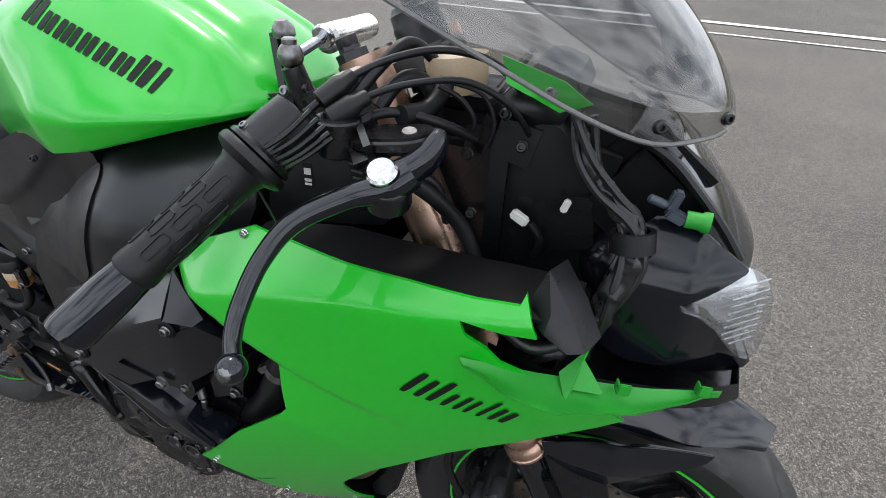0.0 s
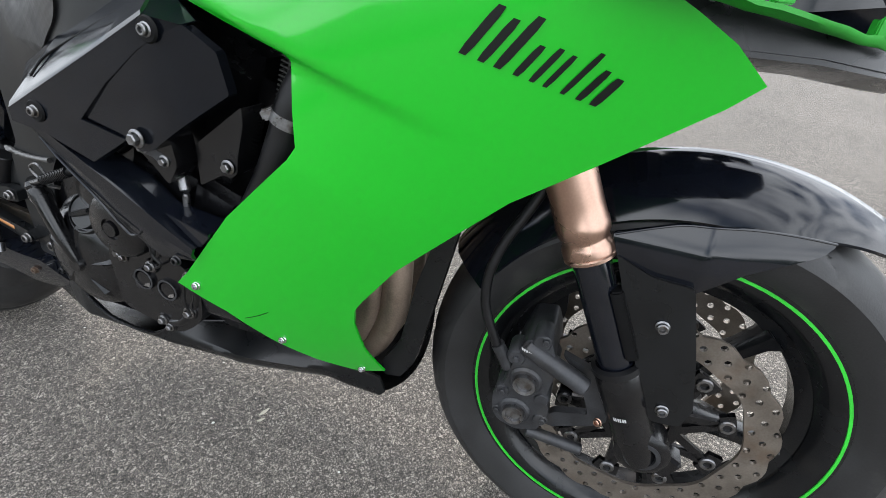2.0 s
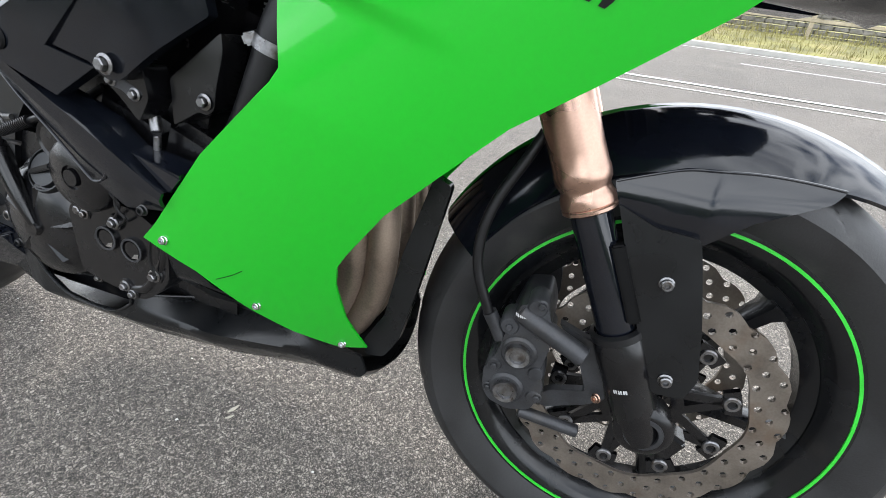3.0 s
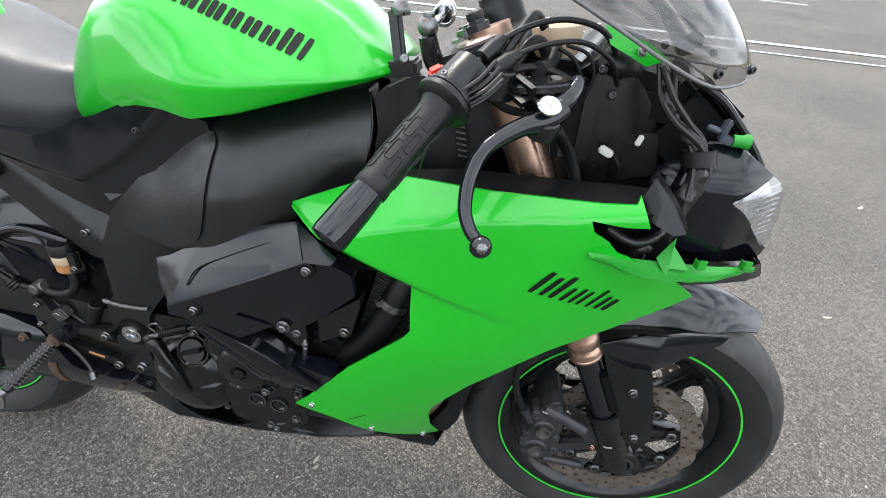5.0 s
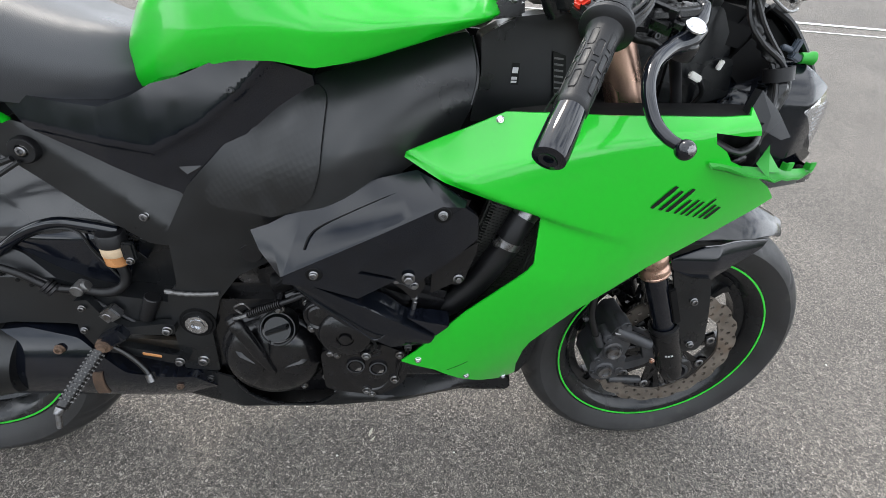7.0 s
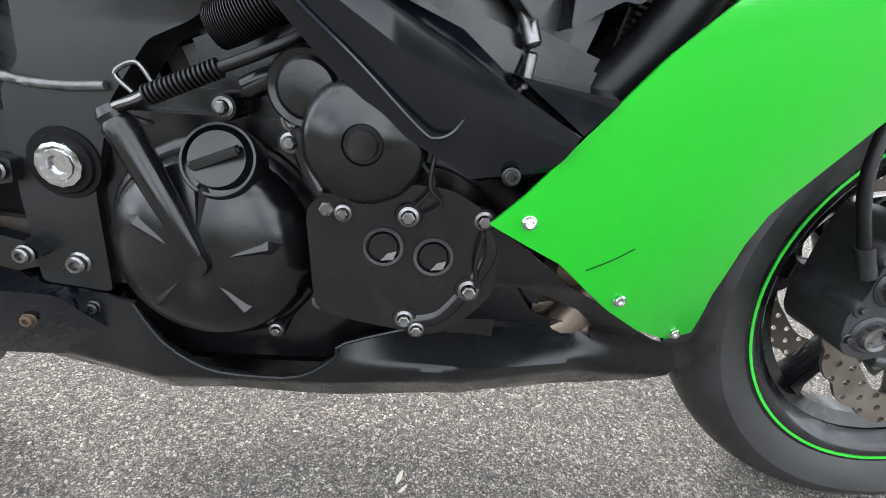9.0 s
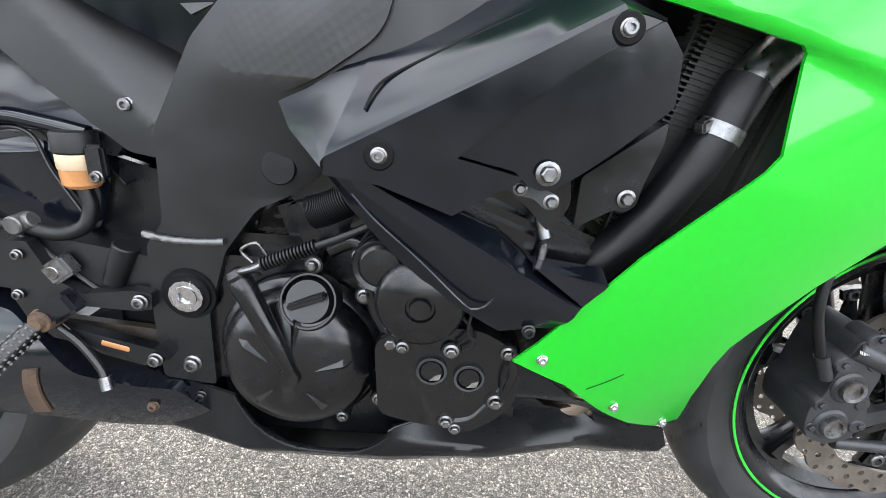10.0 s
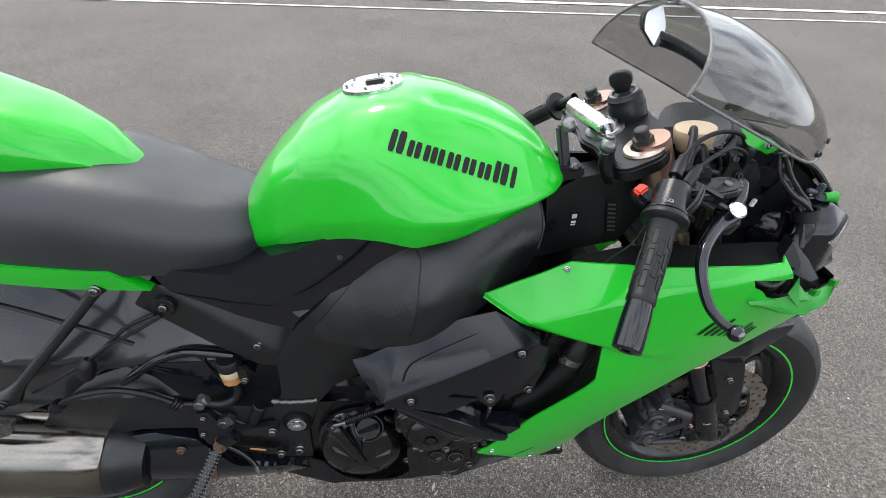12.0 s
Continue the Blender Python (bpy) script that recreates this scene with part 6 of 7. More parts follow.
# ram-air duct, and dark fill blocks behind the missing nose
bm = bmesh.new()
panel(bm, [(-0.283, 0.945), (-0.20, 0.972), (-0.15, 0.980), (-0.112, 0.935), (-0.086, 0.86), (-0.09, 0.80), (-0.176, 0.790), (-0.25, 0.80), (-0.285, 0.87)], lambda x, z: -0.082 - 0.02 * math.exp(-((x + 0.17) / 0.05) ** 2), 0.16, 0.014, r=0.012, bevel=0.006)
duct = part("air_duct", bm, PLASTIC, bike, "black moulded air intake duct")
bm = bmesh.new()
panel(bm, [(-0.208, 0.968), (-0.190, 0.972), (-0.186, 0.80), (-0.204, 0.80)], lambda x, z: -0.105, 0.02, 0, r=0.003, bevel=0.002)
panel(bm, [(-0.165, 0.905), (-0.105, 0.915), (-0.092, 0.86), (-0.155, 0.84)], lambda x, z: -0.098, 0.02, 0, r=0.01, bevel=0.004)
part("duct_rib", bm, PLASTIC, duct)
for p in ((-0.232, -0.096, 0.935), (-0.178, -0.110, 0.957), (-0.222, -0.098, 0.872)):
    bolt(duct, p, 0.0062, (0, -1, 0.2), SATIN)
# plain dark blocks added to stand for the shaded inside of the nose
for nm, c, sz, ry in (("nose_fill", (-0.065, 0, 0.915), (0.11, 0.19, 0.12), 35), ("upper_nose_fill", (-0.12, 0, 0.945), (0.10, 0.18, 0.07), 10), ("lower_nose_fill", (-0.16, 0, 0.74), (0.16, 0.20, 0.10), 10)):
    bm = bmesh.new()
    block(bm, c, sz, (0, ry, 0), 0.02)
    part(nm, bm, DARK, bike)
bm = bmesh.new()
block(bm, (-0.168, -0.118, 0.889), (0.019, 0.009, 0.010), (0, 22, -12), 0.002)
con = part("white_connector", bm, WHITE, bike, "loose white wiring connector")
bm = bmesh.new()
block(bm, (-0.128, -0.105, 0.905), (0.007, 0.007, 0.014), (0, 15, 0), 0.0015)
part("white_connector", bm, WHITE, bike)
bm = bmesh.new()
tube(bm, [(-0.158, -0.116, 0.885), (-0.145, -0.112, 0.865), (-0.15, -0.10, 0.84)], 0.004, 8)
part("lead", bm, RUBBER, con)
bm = bmesh.new()
tube(bm, [(-0.252, -0.185, 0.935), (-0.235, -0.17, 0.915), (-0.215, -0.155, 0.885), (-0.20, -0.15, 0.850), (-0.195, -0.145, 0.82), (-0.20, -0.12, 0.78)], 0.0075, 12)
part("brake_hose", bm, RUBBER, bike, "thick black brake hose from the master cylinder")
for k, pts in enumerate((
        [(-0.345, -0.200, 0.985), (-0.320, -0.17, 1.010), (-0.285, -0.145, 1.028), (-0.245, -0.13, 1.035), (-0.205, -0.12, 1.025), (-0.175, -0.10, 0.99)],
        [(-0.335, -0.205, 0.975), (-0.300, -0.18, 1.000), (-0.262, -0.16, 1.013), (-0.225, -0.14, 1.014), (-0.19, -0.125, 0.995), (-0.17, -0.10, 0.96)],
        [(-0.33, -0.19, 0.965), (-0.29, -0.165, 0.985), (-0.25, -0.15, 0.98), (-0.22, -0.12, 0.96)],
        [(-0.32, -0.18, 0.985), (-0.30, -0.15, 1.02), (-0.285, -0.12, 1.035), (-0.27, -0.09, 1.01), (-0.29, -0.06, 0.97)])):
    bm = bmesh.new()
    tube(bm, pts, (0.0034, 0.003, 0.0045, 0.0055)[k], 10)
    cb = part("control_cable", bm, RUBBER, bike, "black control cable")
    if k < 2:
        bm = bmesh.new()
        a, b = Vector(pts[0]), Vector(pts[1])
        lathe(bm, [(0.005, 0), (0.009, 0.002), (0.0095, 0.022), (0.007, 0.028), (0.0065, 0.036), (0.005, 0.038)], a.lerp(b, 0.3), b - a, 14)
        part("cable_boot", bm, RUBBER, cb)
bm = bmesh.new()
tube(bm, [(-0.385, -0.235, 0.945), (-0.385, -0.215, 0.90), (-0.395, -0.19, 0.86), (-0.40, -0.175, 0.83)], 0.0011, 8)
part("loose_wire", bm, GREYCAST, bike, "thin pale loose wire")
# wiring loom wrapped in cloth tape
bm = bmesh.new()
LOOM = [(-0.132, -0.125, 0.998), (-0.118, -0.13, 0.965), (-0.098, -0.135, 0.940), (-0.072, -0.14, 0.918), (-0.062, -0.15, 0.890), (-0.070, -0.16, 0.855), (-0.082, -0.165, 0.81), (-0.098, -0.175, 0.772), (-0.112, -0.17, 0.752)]
tube(bm, LOOM, 0.0105, 16, steps=16, radii=((0, 0.006), (0.3, 0.008), (0.5, 0.0115), (0.8, 0.0125), (1, 0.009)))
for v in bm.verts:
    v.co += Vector((noise.noise(v.co * 90), noise.noise(v.co * 90 + Vector((9, 0, 0))), noise.noise(v.co * 90 + Vector((0, 9, 0))))) * 0.0045
loom = part("wiring_loom", bm, TAPE, bike, "black wiring loom wrapped in wrinkled tape")
for q in range(3):
    ph = q * 2.1
    bm = bmesh.new()
    tube(bm, [Vector(p) + Vector((math.cos(ph + k * 0.9), 0.6 * math.sin(ph + k * 0.9) - 0.4, 0.2)) * 0.010 for k, p in enumerate(LOOM)], 0.0038, 8, steps=8)
    part("loom_strand", bm, TAPE, loom)
bm = bmesh.new()
lathe(bm, [(0.014, -0.009), (0.019, -0.009), (0.019, 0.009), (0.014, 0.009)], (-0.066, -0.146, 0.905), (0.2, -0.2, -0.9), 20)
part("loom_clip", bm, RUBBER, loom)
bm = bmesh.new()
tube(bm, [(-0.115, -0.168, 0.757), (-0.125, -0.185, 0.775), (-0.11, -0.195, 0.80), (-0.095, -0.18, 0.79)], 0.007, 10)
part("loom_tail", bm, TAPE, loom)
bm = bmesh.new()
block(bm, (-0.041, -0.125, 0.940), (0.009, 0.011, 0.018), (0, 12, 0), 0.002)
block(bm, (-0.036, -0.125, 0.926), (0.018, 0.012, 0.010), (0, 20, 0), 0.002)
rod(bm, (-0.062, -0.125, 0.938), (-0.045, -0.125, 0.934), 0.004)
plug = part("bulb_plug", bm, material("blue_grey_plastic", (0.04, 0.05, 0.065), 0.4), bike, "blue-grey lamp plug")
bm = bmesh.new()
lathe(bm, [(0, 0.0), (0.0075, 0.0), (0.0075, 0.011), (0.0092, 0.014), (0.0092, 0.019), (0, 0.019)], (-0.028, -0.125, 0.925), (0.95, -0.1, 0.05), 20)
part("bulb_cap", bm, GREEN_RAW, plug, "green plastic bulb cap")

# ---------- headlamp ----------
for s in (-1, 1):
    bm = bmesh.new()
    prof = [(0, -0.085), (0.030, -0.083), (0.042, -0.07), (0.046, -0.05), (0.052, -0.045), (0.052, -0.035), (0.050, -0.030), (0.054, -0.012), (0.05, 0.0)]
    lathe(bm, prof, (-0.014, 0.092 * s, 0.838), (0.85, 0.32 * s, -0.12), 40)
    if s < 0:
        lathe(bm, [(0.052, -0.020), (0.056, -0.018), (0.056, -0.012), (0.052, -0.010)], (-0.014, 0.092 * s, 0.838), (0.85, 0.32 * s, -0.12), 40)
        panel(bm, [(-0.085, 0.8), (-0.08, 0.872), (-0.07, 0.905), (-0.047, 0.921), (-0.015, 0.92), (0.02, 0.899), (0.036, 0.889), (0.0, 0.869), (-0.016, 0.860), (0.004, 0.848), (0.026, 0.830), (0.050, 0.80), (-0.04, 0.785)], lambda x, z: -0.160 + 0.9 * max(0.0, x + 0.01) ** 1.15 + 9.0 * max(0.0, z - 0.865) ** 2 * 1.6 + 6.0 * max(0.0, -0.045 - x) ** 2, 0.004, 0.007, r=0.004)
    hl = part("headlamp_shell", bm, SHEEN, bike, "black headlamp shell with moulded ribs")
    yl = lambda x, z: -0.168 + 0.62 * max(0, x + 0.02) ** 1.15 * 1.6 + 0.6 * max(0.0, z - 0.86)
    lens = [(-0.014, 0.858), (0.006, 0.870), (0.036, 0.888), (0.056, 0.878), (0.072, 0.855), (0.083, 0.82), (0.087, 0.785), (0.082, 0.770), (0.066, 0.780), (0.047, 0.803), (0.022, 0.832), (0.008, 0.847)]
    bm = bmesh.new()
    panel(bm, lens, yl, 0.003, 0.008)
    ref = bmesh.new()
    panel(ref, [(0.036 + (x - 0.036) * 0.8, 0.838 + (z - 0.838) * 0.8) for x, z in lens], lambda x, z: yl(x, z) + 0.016 + 9.0 * (z - 0.838) ** 2, 0.002, 0.006)
    if s > 0:
        for b2 in (bm, ref):
            for v in b2.verts:
                v.co.y *= -1
    ln = part("headlamp_lens", bm, LENS, bike, "clear ribbed headlamp lens")
    ln.visible_shadow = False
    part("reflector", ref, LAMP_INSIDE, hl)
    if s < 0:
        for k in range(9):
            z = 0.868 - k * 0.0085
            bm = bmesh.new()
            x0 = 0.030 + 0.004 * k * 0.3
            tube(bm, [(x, yl(x, z + 0.004 * math.sin((x - x0) * 30)) + 0.0045, z + 0.004 * math.sin((x - x0) * 30)) for x in (x0, x0 + 0.012, x0 + 0.024, x0 + 0.034)], 0.0012, 6, steps=3)
            part("lens_flute", bm, LAMP_INSIDE, hl)
    bm = bmesh.new()
    low = [(-0.075, 0.80), (-0.03, 0.852), (0.008, 0.843), (0.022, 0.832), (0.046, 0.807), (0.062, 0.790), (0.078, 0.784), (0.082, 0.765), (0.07, 0.752), (0.0, 0.757), (-0.07, 0.765)]
    panel(bm, low, lambda x, z: -0.15 + 0.42 * max(0, x) + 0.5 * max(0, 0.80 - z), 0.05, 0.012, r=0.004, bevel=0.002)
    if s > 0:
        for v in bm.verts:
            v.co.y *= -1
    part("headlamp_surround", bm, SHEEN, bike, "black lower headlamp surround")
bm = bmesh.new()
block(bm, (-0.012, -0.142, 0.868), (0.016, 0.004, 0.008), (0, 25, 0), 0.001)
part("shell_slot", bm, DARK, bike)

# upper nose cowl between the lamps, gloss black
bm = bmesh.new()
rows = []
for y in np.linspace(-0.105, 0.105, 15):
    q = 1 - (y / 0.105) ** 2
    rows.append([(x + 0.018 * q - 0.010, y, z + 0.008 * q) for x, z in ((-0.080, 0.985), (-0.050, 0.972), (-0.022, 0.950), (0.006, 0.925), (0.030, 0.900), (0.052, 0.873))])
skin(bm, rows, 0.004, (-0.6, 0, -0.7))
part("nose_cowl", bm, GLOSS, bike, "gloss black upper nose cowl with a broken edge", sharp=60)
bm = bmesh.new()
tube(bm, [(-0.086, -0.106, 0.984), (-0.052, -0.107, 0.968), (-0.024, -0.108, 0.945), (0.006, -0.107, 0.916), (0.030, -0.106, 0.888)], 0.005, 8)
part("broken_edge", bm, PLASTIC, bike)
# torn green strip still bolted under the screen
bm = bmesh.new()
panel(bm, [(-0.206, 1.033), (-0.197, 1.014), (-0.172, 1.004), (-0.150, 0.994), (-0.124, 1.003), (-0.150, 1.018)], lambda x, z: -0.128 + 0.25 * (x + 0.2) + 0.8 * max(0, z - 1.01), 0.003, 0.012)
gs = part("torn_cowl_strip", bm, GREEN, bike, "torn strip of green cowl under the screen")
bolt(gs, (-0.160, -0.122, 1.010), 0.0055, (0.1, -0.9, 0.4))

# ---------- torn lower nose, black inner panels ----------
bm = bmesh.new()
rows = []
for k in range(15):
    t = k / 14
    outer = Vector((-0.175 + 0.222 * t, float(np.interp(t, (0, 0.12, 0.3, 0.65, 1), (-0.246, -0.254, -0.262, -0.224, -0.160))), 0.806 + 0.006 * noise.noise((k * 0.9, 0, 0)) - 0.030 * t))
    inner = Vector((-0.185 + 0.234 * t, float(np.interp(t, (0, 0.3, 0.675, 1), (-0.240, -0.222, -0.193, -0.156))), 0.808 - 0.032 * t))
    rows.append([outer.lerp(inner, u) + Vector((0, 0, -0.004 * math.sin(u * math.pi))) for u in np.linspace(0, 1, 6)])
skin(bm, rows, 0.003)
chin = part("torn_nose_piece", bm, GREEN_RAW, bike, "torn green lower nose piece with jagged edge", sharp=60)
for x, y, w in ((-0.044, -0.202, 0.014), (0.029, -0.163, 0.013)):
    bm = bmesh.new()
    block(bm, (x, y - 0.010, 0.797 - 0.17 * (x + 0.044)), (w * 0.8, 0.003, 0.013), (0, 0, 10), 0.001)
    block(bm, (x - w * 0.4, y - 0.006, 0.796 - 0.17 * (x + 0.044)), (0.002, 0.008, 0.011), (0, 0, 10), 0.0005)
    part("mounting_tab", bm, GREEN_RAW, chin)
bm = bmesh.new()
for tri in (((-0.090, -0.238, 0.788), (-0.081, -0.204, 0.824), (-0.100, -0.217, 0.801)), ((-0.092, -0.227, 0.794), (-0.083, -0.212, 0.815), (-0.062, -0.220, 0.792))):
    a = [bm.verts.new(p) for p in tri]
    b = [bm.verts.new(Vector(p) + Vector((0.002, 0.003, 0))) for p in tri]
    bm.faces.new(a)
    bm.faces.new(b[::-1])
    for j in range(3):
        bm.faces.new((a[j], a[(j + 1) % 3], b[(j + 1) % 3], b[j]))
part("broken_shard", bm, GREEN_RAW, chin, "upright broken shard of green plastic")
bm = bmesh.new()
skin(bm, [[(x - 0.004, yo + 0.004, 0.788 - 0.14 * max(0.0, x + 0.05) - 0.1 * max(0.0, x - 0.05))] + [(x, y, 0.762 - 0.09 * max(0.0, x) - 0.012 * math.sin(u * math.pi) - 0.004 * u) for u, y in ((0, yo), (0.3, yo * 0.8), (0.6, yo * 0.5), (1, 0.0))] for x, yo in ((-0.165, -0.195), (-0.11, -0.208), (-0.05, -0.200), (0.0, -0.182), (0.045, -0.158), (0.074, -0.134), (0.082, -0.09))], 0.004)
part("nose_underside", bm, PLASTIC, bike, "black underside of the nose with a ragged edge")
bm = bmesh.new()
rows = []
for k in range(12):
    t = k / 11
    x = -0.44 + 0.34 * t
    z = float(np.interp(x, (-0.445, -0.385, -0.31, -0.242, -0.143, -0.09), (0.834, 0.842, 0.849, 0.855, 0.862, 0.86)))
    y = side(x, z)
    rows.append([(x, y + 0.003, z - 0.002), (x, y + 0.020, z + 0.001), (x + 0.006, y + 0.066 * min(1.0, 0.35 + 2.2 * t), z + 0.004)])
skin(bm, rows, 0.003)
part("inner_fairing_panel", bm, MATT, bike, "matt black inner fairing panel")
bm = bmesh.new()
tri = [(-0.141, -0.214, 0.856), (-0.127, -0.206, 0.895), (-0.104, -0.222, 0.872), (-0.086, -0.236, 0.846), (-0.099, -0.238, 0.842), (-0.120, -0.232, 0.850)]
a = [bm.verts.new(p) for p in tri]
b = [bm.verts.new(Vector(p) + Vector((0.012, 0.030, -0.004))) for p in tri]
top, low = bm.verts.new((-0.118, -0.2275, 0.868)), bm.verts.new((-0.106, -0.198, 0.862))
for j in range(6):
    bm.faces.new((a[j], a[(j + 1) % 6], top))
    bm.faces.new((b[(j + 1) % 6], b[j], low))
    bm.faces.new((a[j], b[j], b[(j + 1) % 6], a[(j + 1) % 6]))
part("broken_bracket", bm, PLASTIC, bike, "pointed broken black bracket", sharp=15)
# near-black sheet set inside the torn gap as its shade
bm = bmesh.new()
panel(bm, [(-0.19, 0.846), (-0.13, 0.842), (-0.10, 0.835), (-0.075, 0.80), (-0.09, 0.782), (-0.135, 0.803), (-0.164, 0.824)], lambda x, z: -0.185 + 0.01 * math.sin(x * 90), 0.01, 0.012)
part("gap_shade_fill", bm, DARK, bike)
bm = bmesh.new()
tube(bm, [(-0.16, -0.20, 0.822), (-0.13, -0.208, 0.812), (-0.105, -0.20, 0.818), (-0.09, -0.185, 0.828)], 0.006, 10)
part("loose_lead", bm, TAPE, bike)

# ---------- screen and far mirror ----------
bm = bmesh.new()
rows = []
E = spline([(-0.002, -0.034, 0.984), (-0.020, -0.072, 0.982), (-0.070, -0.116, 0.981), (-0.130, -0.145, 1.002), (-0.200, -0.162, 1.034), (-0.268, -0.170, 1.064), (-0.345, -0.176, 1.098)], 4)
C = spline([(0.006, 0.0, 0.990), (-0.006, 0.0, 1.014), (-0.036, 0.0, 1.052), (-0.086, 0.0, 1.096), (-0.145, 0.0, 1.138), (-0.215, 0.0, 1.170), (-0.296, 0.0, 1.188)], 4)
for e, c in zip(E, C):
    row = []
    for th in np.linspace(-math.pi / 2, math.pi / 2, 25):
        k = math.cos(th) ** 0.9
        p = e.lerp(c, k)
        row.append((p.x, e.y * -math.sin(th) * -1 if th < 0 else e.y * -math.sin(th), p.z))
    rows.append([(x, e.y * math.sin(-th), z) for (x, _, z), th in zip(row, np.linspace(-math.pi / 2, math.pi / 2, 25))])
skin(bm, rows, 0.0025, None)
scr = part("windscreen", bm, SMOKE, bike, "smoked double-bubble windscreen with scuffs", sharp=70)
scr.visible_shadow = False
bm = bmesh.new()
edge = [r[0] for r in rows][::-1] + [p for p in rows[0][1:-1]] + [r[-1] for r in rows]
tube(bm, [r[0] for r in rows], 0.0022, 8, steps=1)
tube(bm, rows[-1], 0.0026, 8, steps=1)
tube(bm, [r[-1] for r in rows], 0.0022, 8, steps=1)
part("screen_edge", bm, material("screen_edge_plastic", (0.12, 0.12, 0.12), 0.25), scr)
for p, ax in (((-0.070, -0.1175, 0.996), (0.35, -0.9, 0.1)), ((-0.014, -0.066, 0.998), (0.6, -0.75, 0.1)), ((-0.070, 0.1175, 0.996), (0.35, 0.9, 0.1)), ((-0.014, 0.066, 0.998), (0.6, 0.75, 0.1))):
    bolt(scr, p, 0.0062, ax, SATIN)
bm = bmesh.new()
hexa = [(-0.219, 1.113), (-0.208, 1.142), (-0.145, 1.150), (-0.131, 1.112), (-0.147, 1.078), (-0.178, 1.076)]
o = Vector((-0.175, 0.28, 1.112))


def mirror_point(p, g, dy):
    q = Vector((p[0], 0.28, p[1]))
    q = o + (q - o) * g
    return Vector((q.x, q.y + (q.x - o.x) * 0.9 + (q.z - o.z) * 0.6 + dy, q.z))


hexa = rounded(hexa, 0.01)
loft(bm, [[mirror_point(p, g, dy) for p in hexa] for g, dy in ((1.0, 0.0), (1.06, 0.004), (1.06, 0.014), (0.8, 0.034), (0.4, 0.042))])
mr = part("mirror_housing", bm, PLASTIC, bike, "black mirror on the far side seen through the screen")
bm = bmesh.new()
bm.faces.new([bm.verts.new(mirror_point(p, 0.97, -0.0015)) for p in hexa])
part("mirror_glass", bm, MIRROR, mr, fix=False)
bm = bmesh.new()
tube(bm, [(-0.16, 0.30, 1.09), (-0.11, 0.28, 1.075), (-0.06, 0.22, 1.045), (-0.03, 0.13, 1.0)], 0.012, 12, radii=((0, 0.016), (0.5, 0.012), (1, 0.022)))
part("mirror_stalk", bm, PLASTIC, mr)


# ---------- rear: swingarm, exhaust, rear sets ----------
bm = bmesh.new()
panel(bm, [(-0.94, 0.47), (-1.05, 0.487), (-1.123, 0.520), (-1.17, 0.553), (-1.22, 0.571), (-1.28, 0.555), (-1.34, 0.511), (-1.39, 0.455), (-1.46, 0.385), (-1.515, 0.345), (-1.52, 0.30), (-1.47, 0.285), (-1.42, 0.31), (-1.36, 0.37), (-1.29, 0.412), (-1.22, 0.428),
           (-1.13, 0.425), (-1.08, 0.41), (-0.94, 0.40)], lambda x, z: -0.128 + 0.6 * max(0, abs(z - 0.47) - 0.05), 0.045, 0.02, r=0.008, bevel=0.005)
swing = part("swingarm", bm, SATIN, bike, "satin black braced swingarm")
# holes are near-black discs on the face, their shade given by colour
for x, z in [(-1.201, 0.526), (-1.181, 0.515), (-1.164, 0.505)]:
    bm = bmesh.new()
    lathe(bm, [(0, 0.0006), (0.0032, 0.0006), (0.0036, -0.002)], (x, -0.1285, z), (0, -1, 0), 12)
    part("drilled_hole", bm, DARK, swing)
bm = bmesh.new()
panel(bm, [(-1.60, 0.86), (-1.30, 0.822), (-1.18, 0.795), (-1.10, 0.750), (-1.04, 0.700), (-0.985, 0.655), (-0.970, 0.610), (-1.000, 0.575), (-1.08, 0.585), (-1.18, 0.585), (-1.25, 0.575), (-1.35, 0.50), (-1.45, 0.46), (-1.62, 0.50)],
      lambda x, z: -0.108 + 0.5 * max(0.0, z - 0.60) + min(1.0, max(0.0, (x + 1.20) / 0.10)) * (0.010 + 0.15 * max(0.0, z - 0.605)), 0.02, 0.012, bevel=0.004)
und = part("inner_mudguard", bm, material("grey_undertray", (0.018, 0.019, 0.021), 0.22, vary=0.12, scale=8, coat=0.2, dirt=(0.03, 0.03, 0.03), dirt_from=0.6), bike, "grey-black inner rear mudguard")
bm = bmesh.new()
tube(bm, [(-1.50, -0.112, 0.778), (-1.37, -0.112, 0.744), (-1.26, -0.112, 0.690), (-1.177, -0.112, 0.640)], 0.004, 8)
part("mudguard_rib", bm, SATIN, und)
bm = bmesh.new()
panel(bm, [(-1.145, 0.735), (-1.112, 0.778), (-1.02, 0.742), (-0.949, 0.712), (-0.905, 0.690), (-0.915, 0.630), (-0.941, 0.580), (-0.972, 0.585), (-1.045, 0.643), (-1.095, 0.690)],
      lambda x, z: -0.118 + 0.55 * max(0.0, z - 0.719 + 0.981 * (x + 1.047)) * 0.7, 0.03, 0.008, r=0.006, bevel=0.004)
sub = part("subframe", bm, SATIN, bike, "satin black alloy subframe rail")
bm = bmesh.new()
lathe(bm, [(0.009, 0.016), (0.017, 0.016), (0.019, 0.013), (0.019, 0.0), (0.022, -0.004)], (-1.096, -0.114, 0.735), (0, -1, 0), 28)
part("rubber_bush", bm, RUBBER, sub, "round black rubber bush")
bolt(sub, (-1.096, -0.126, 0.735), 0.0085)
bolt(sub, (-0.968, -0.116, 0.632), 0.008)
bm = bmesh.new()
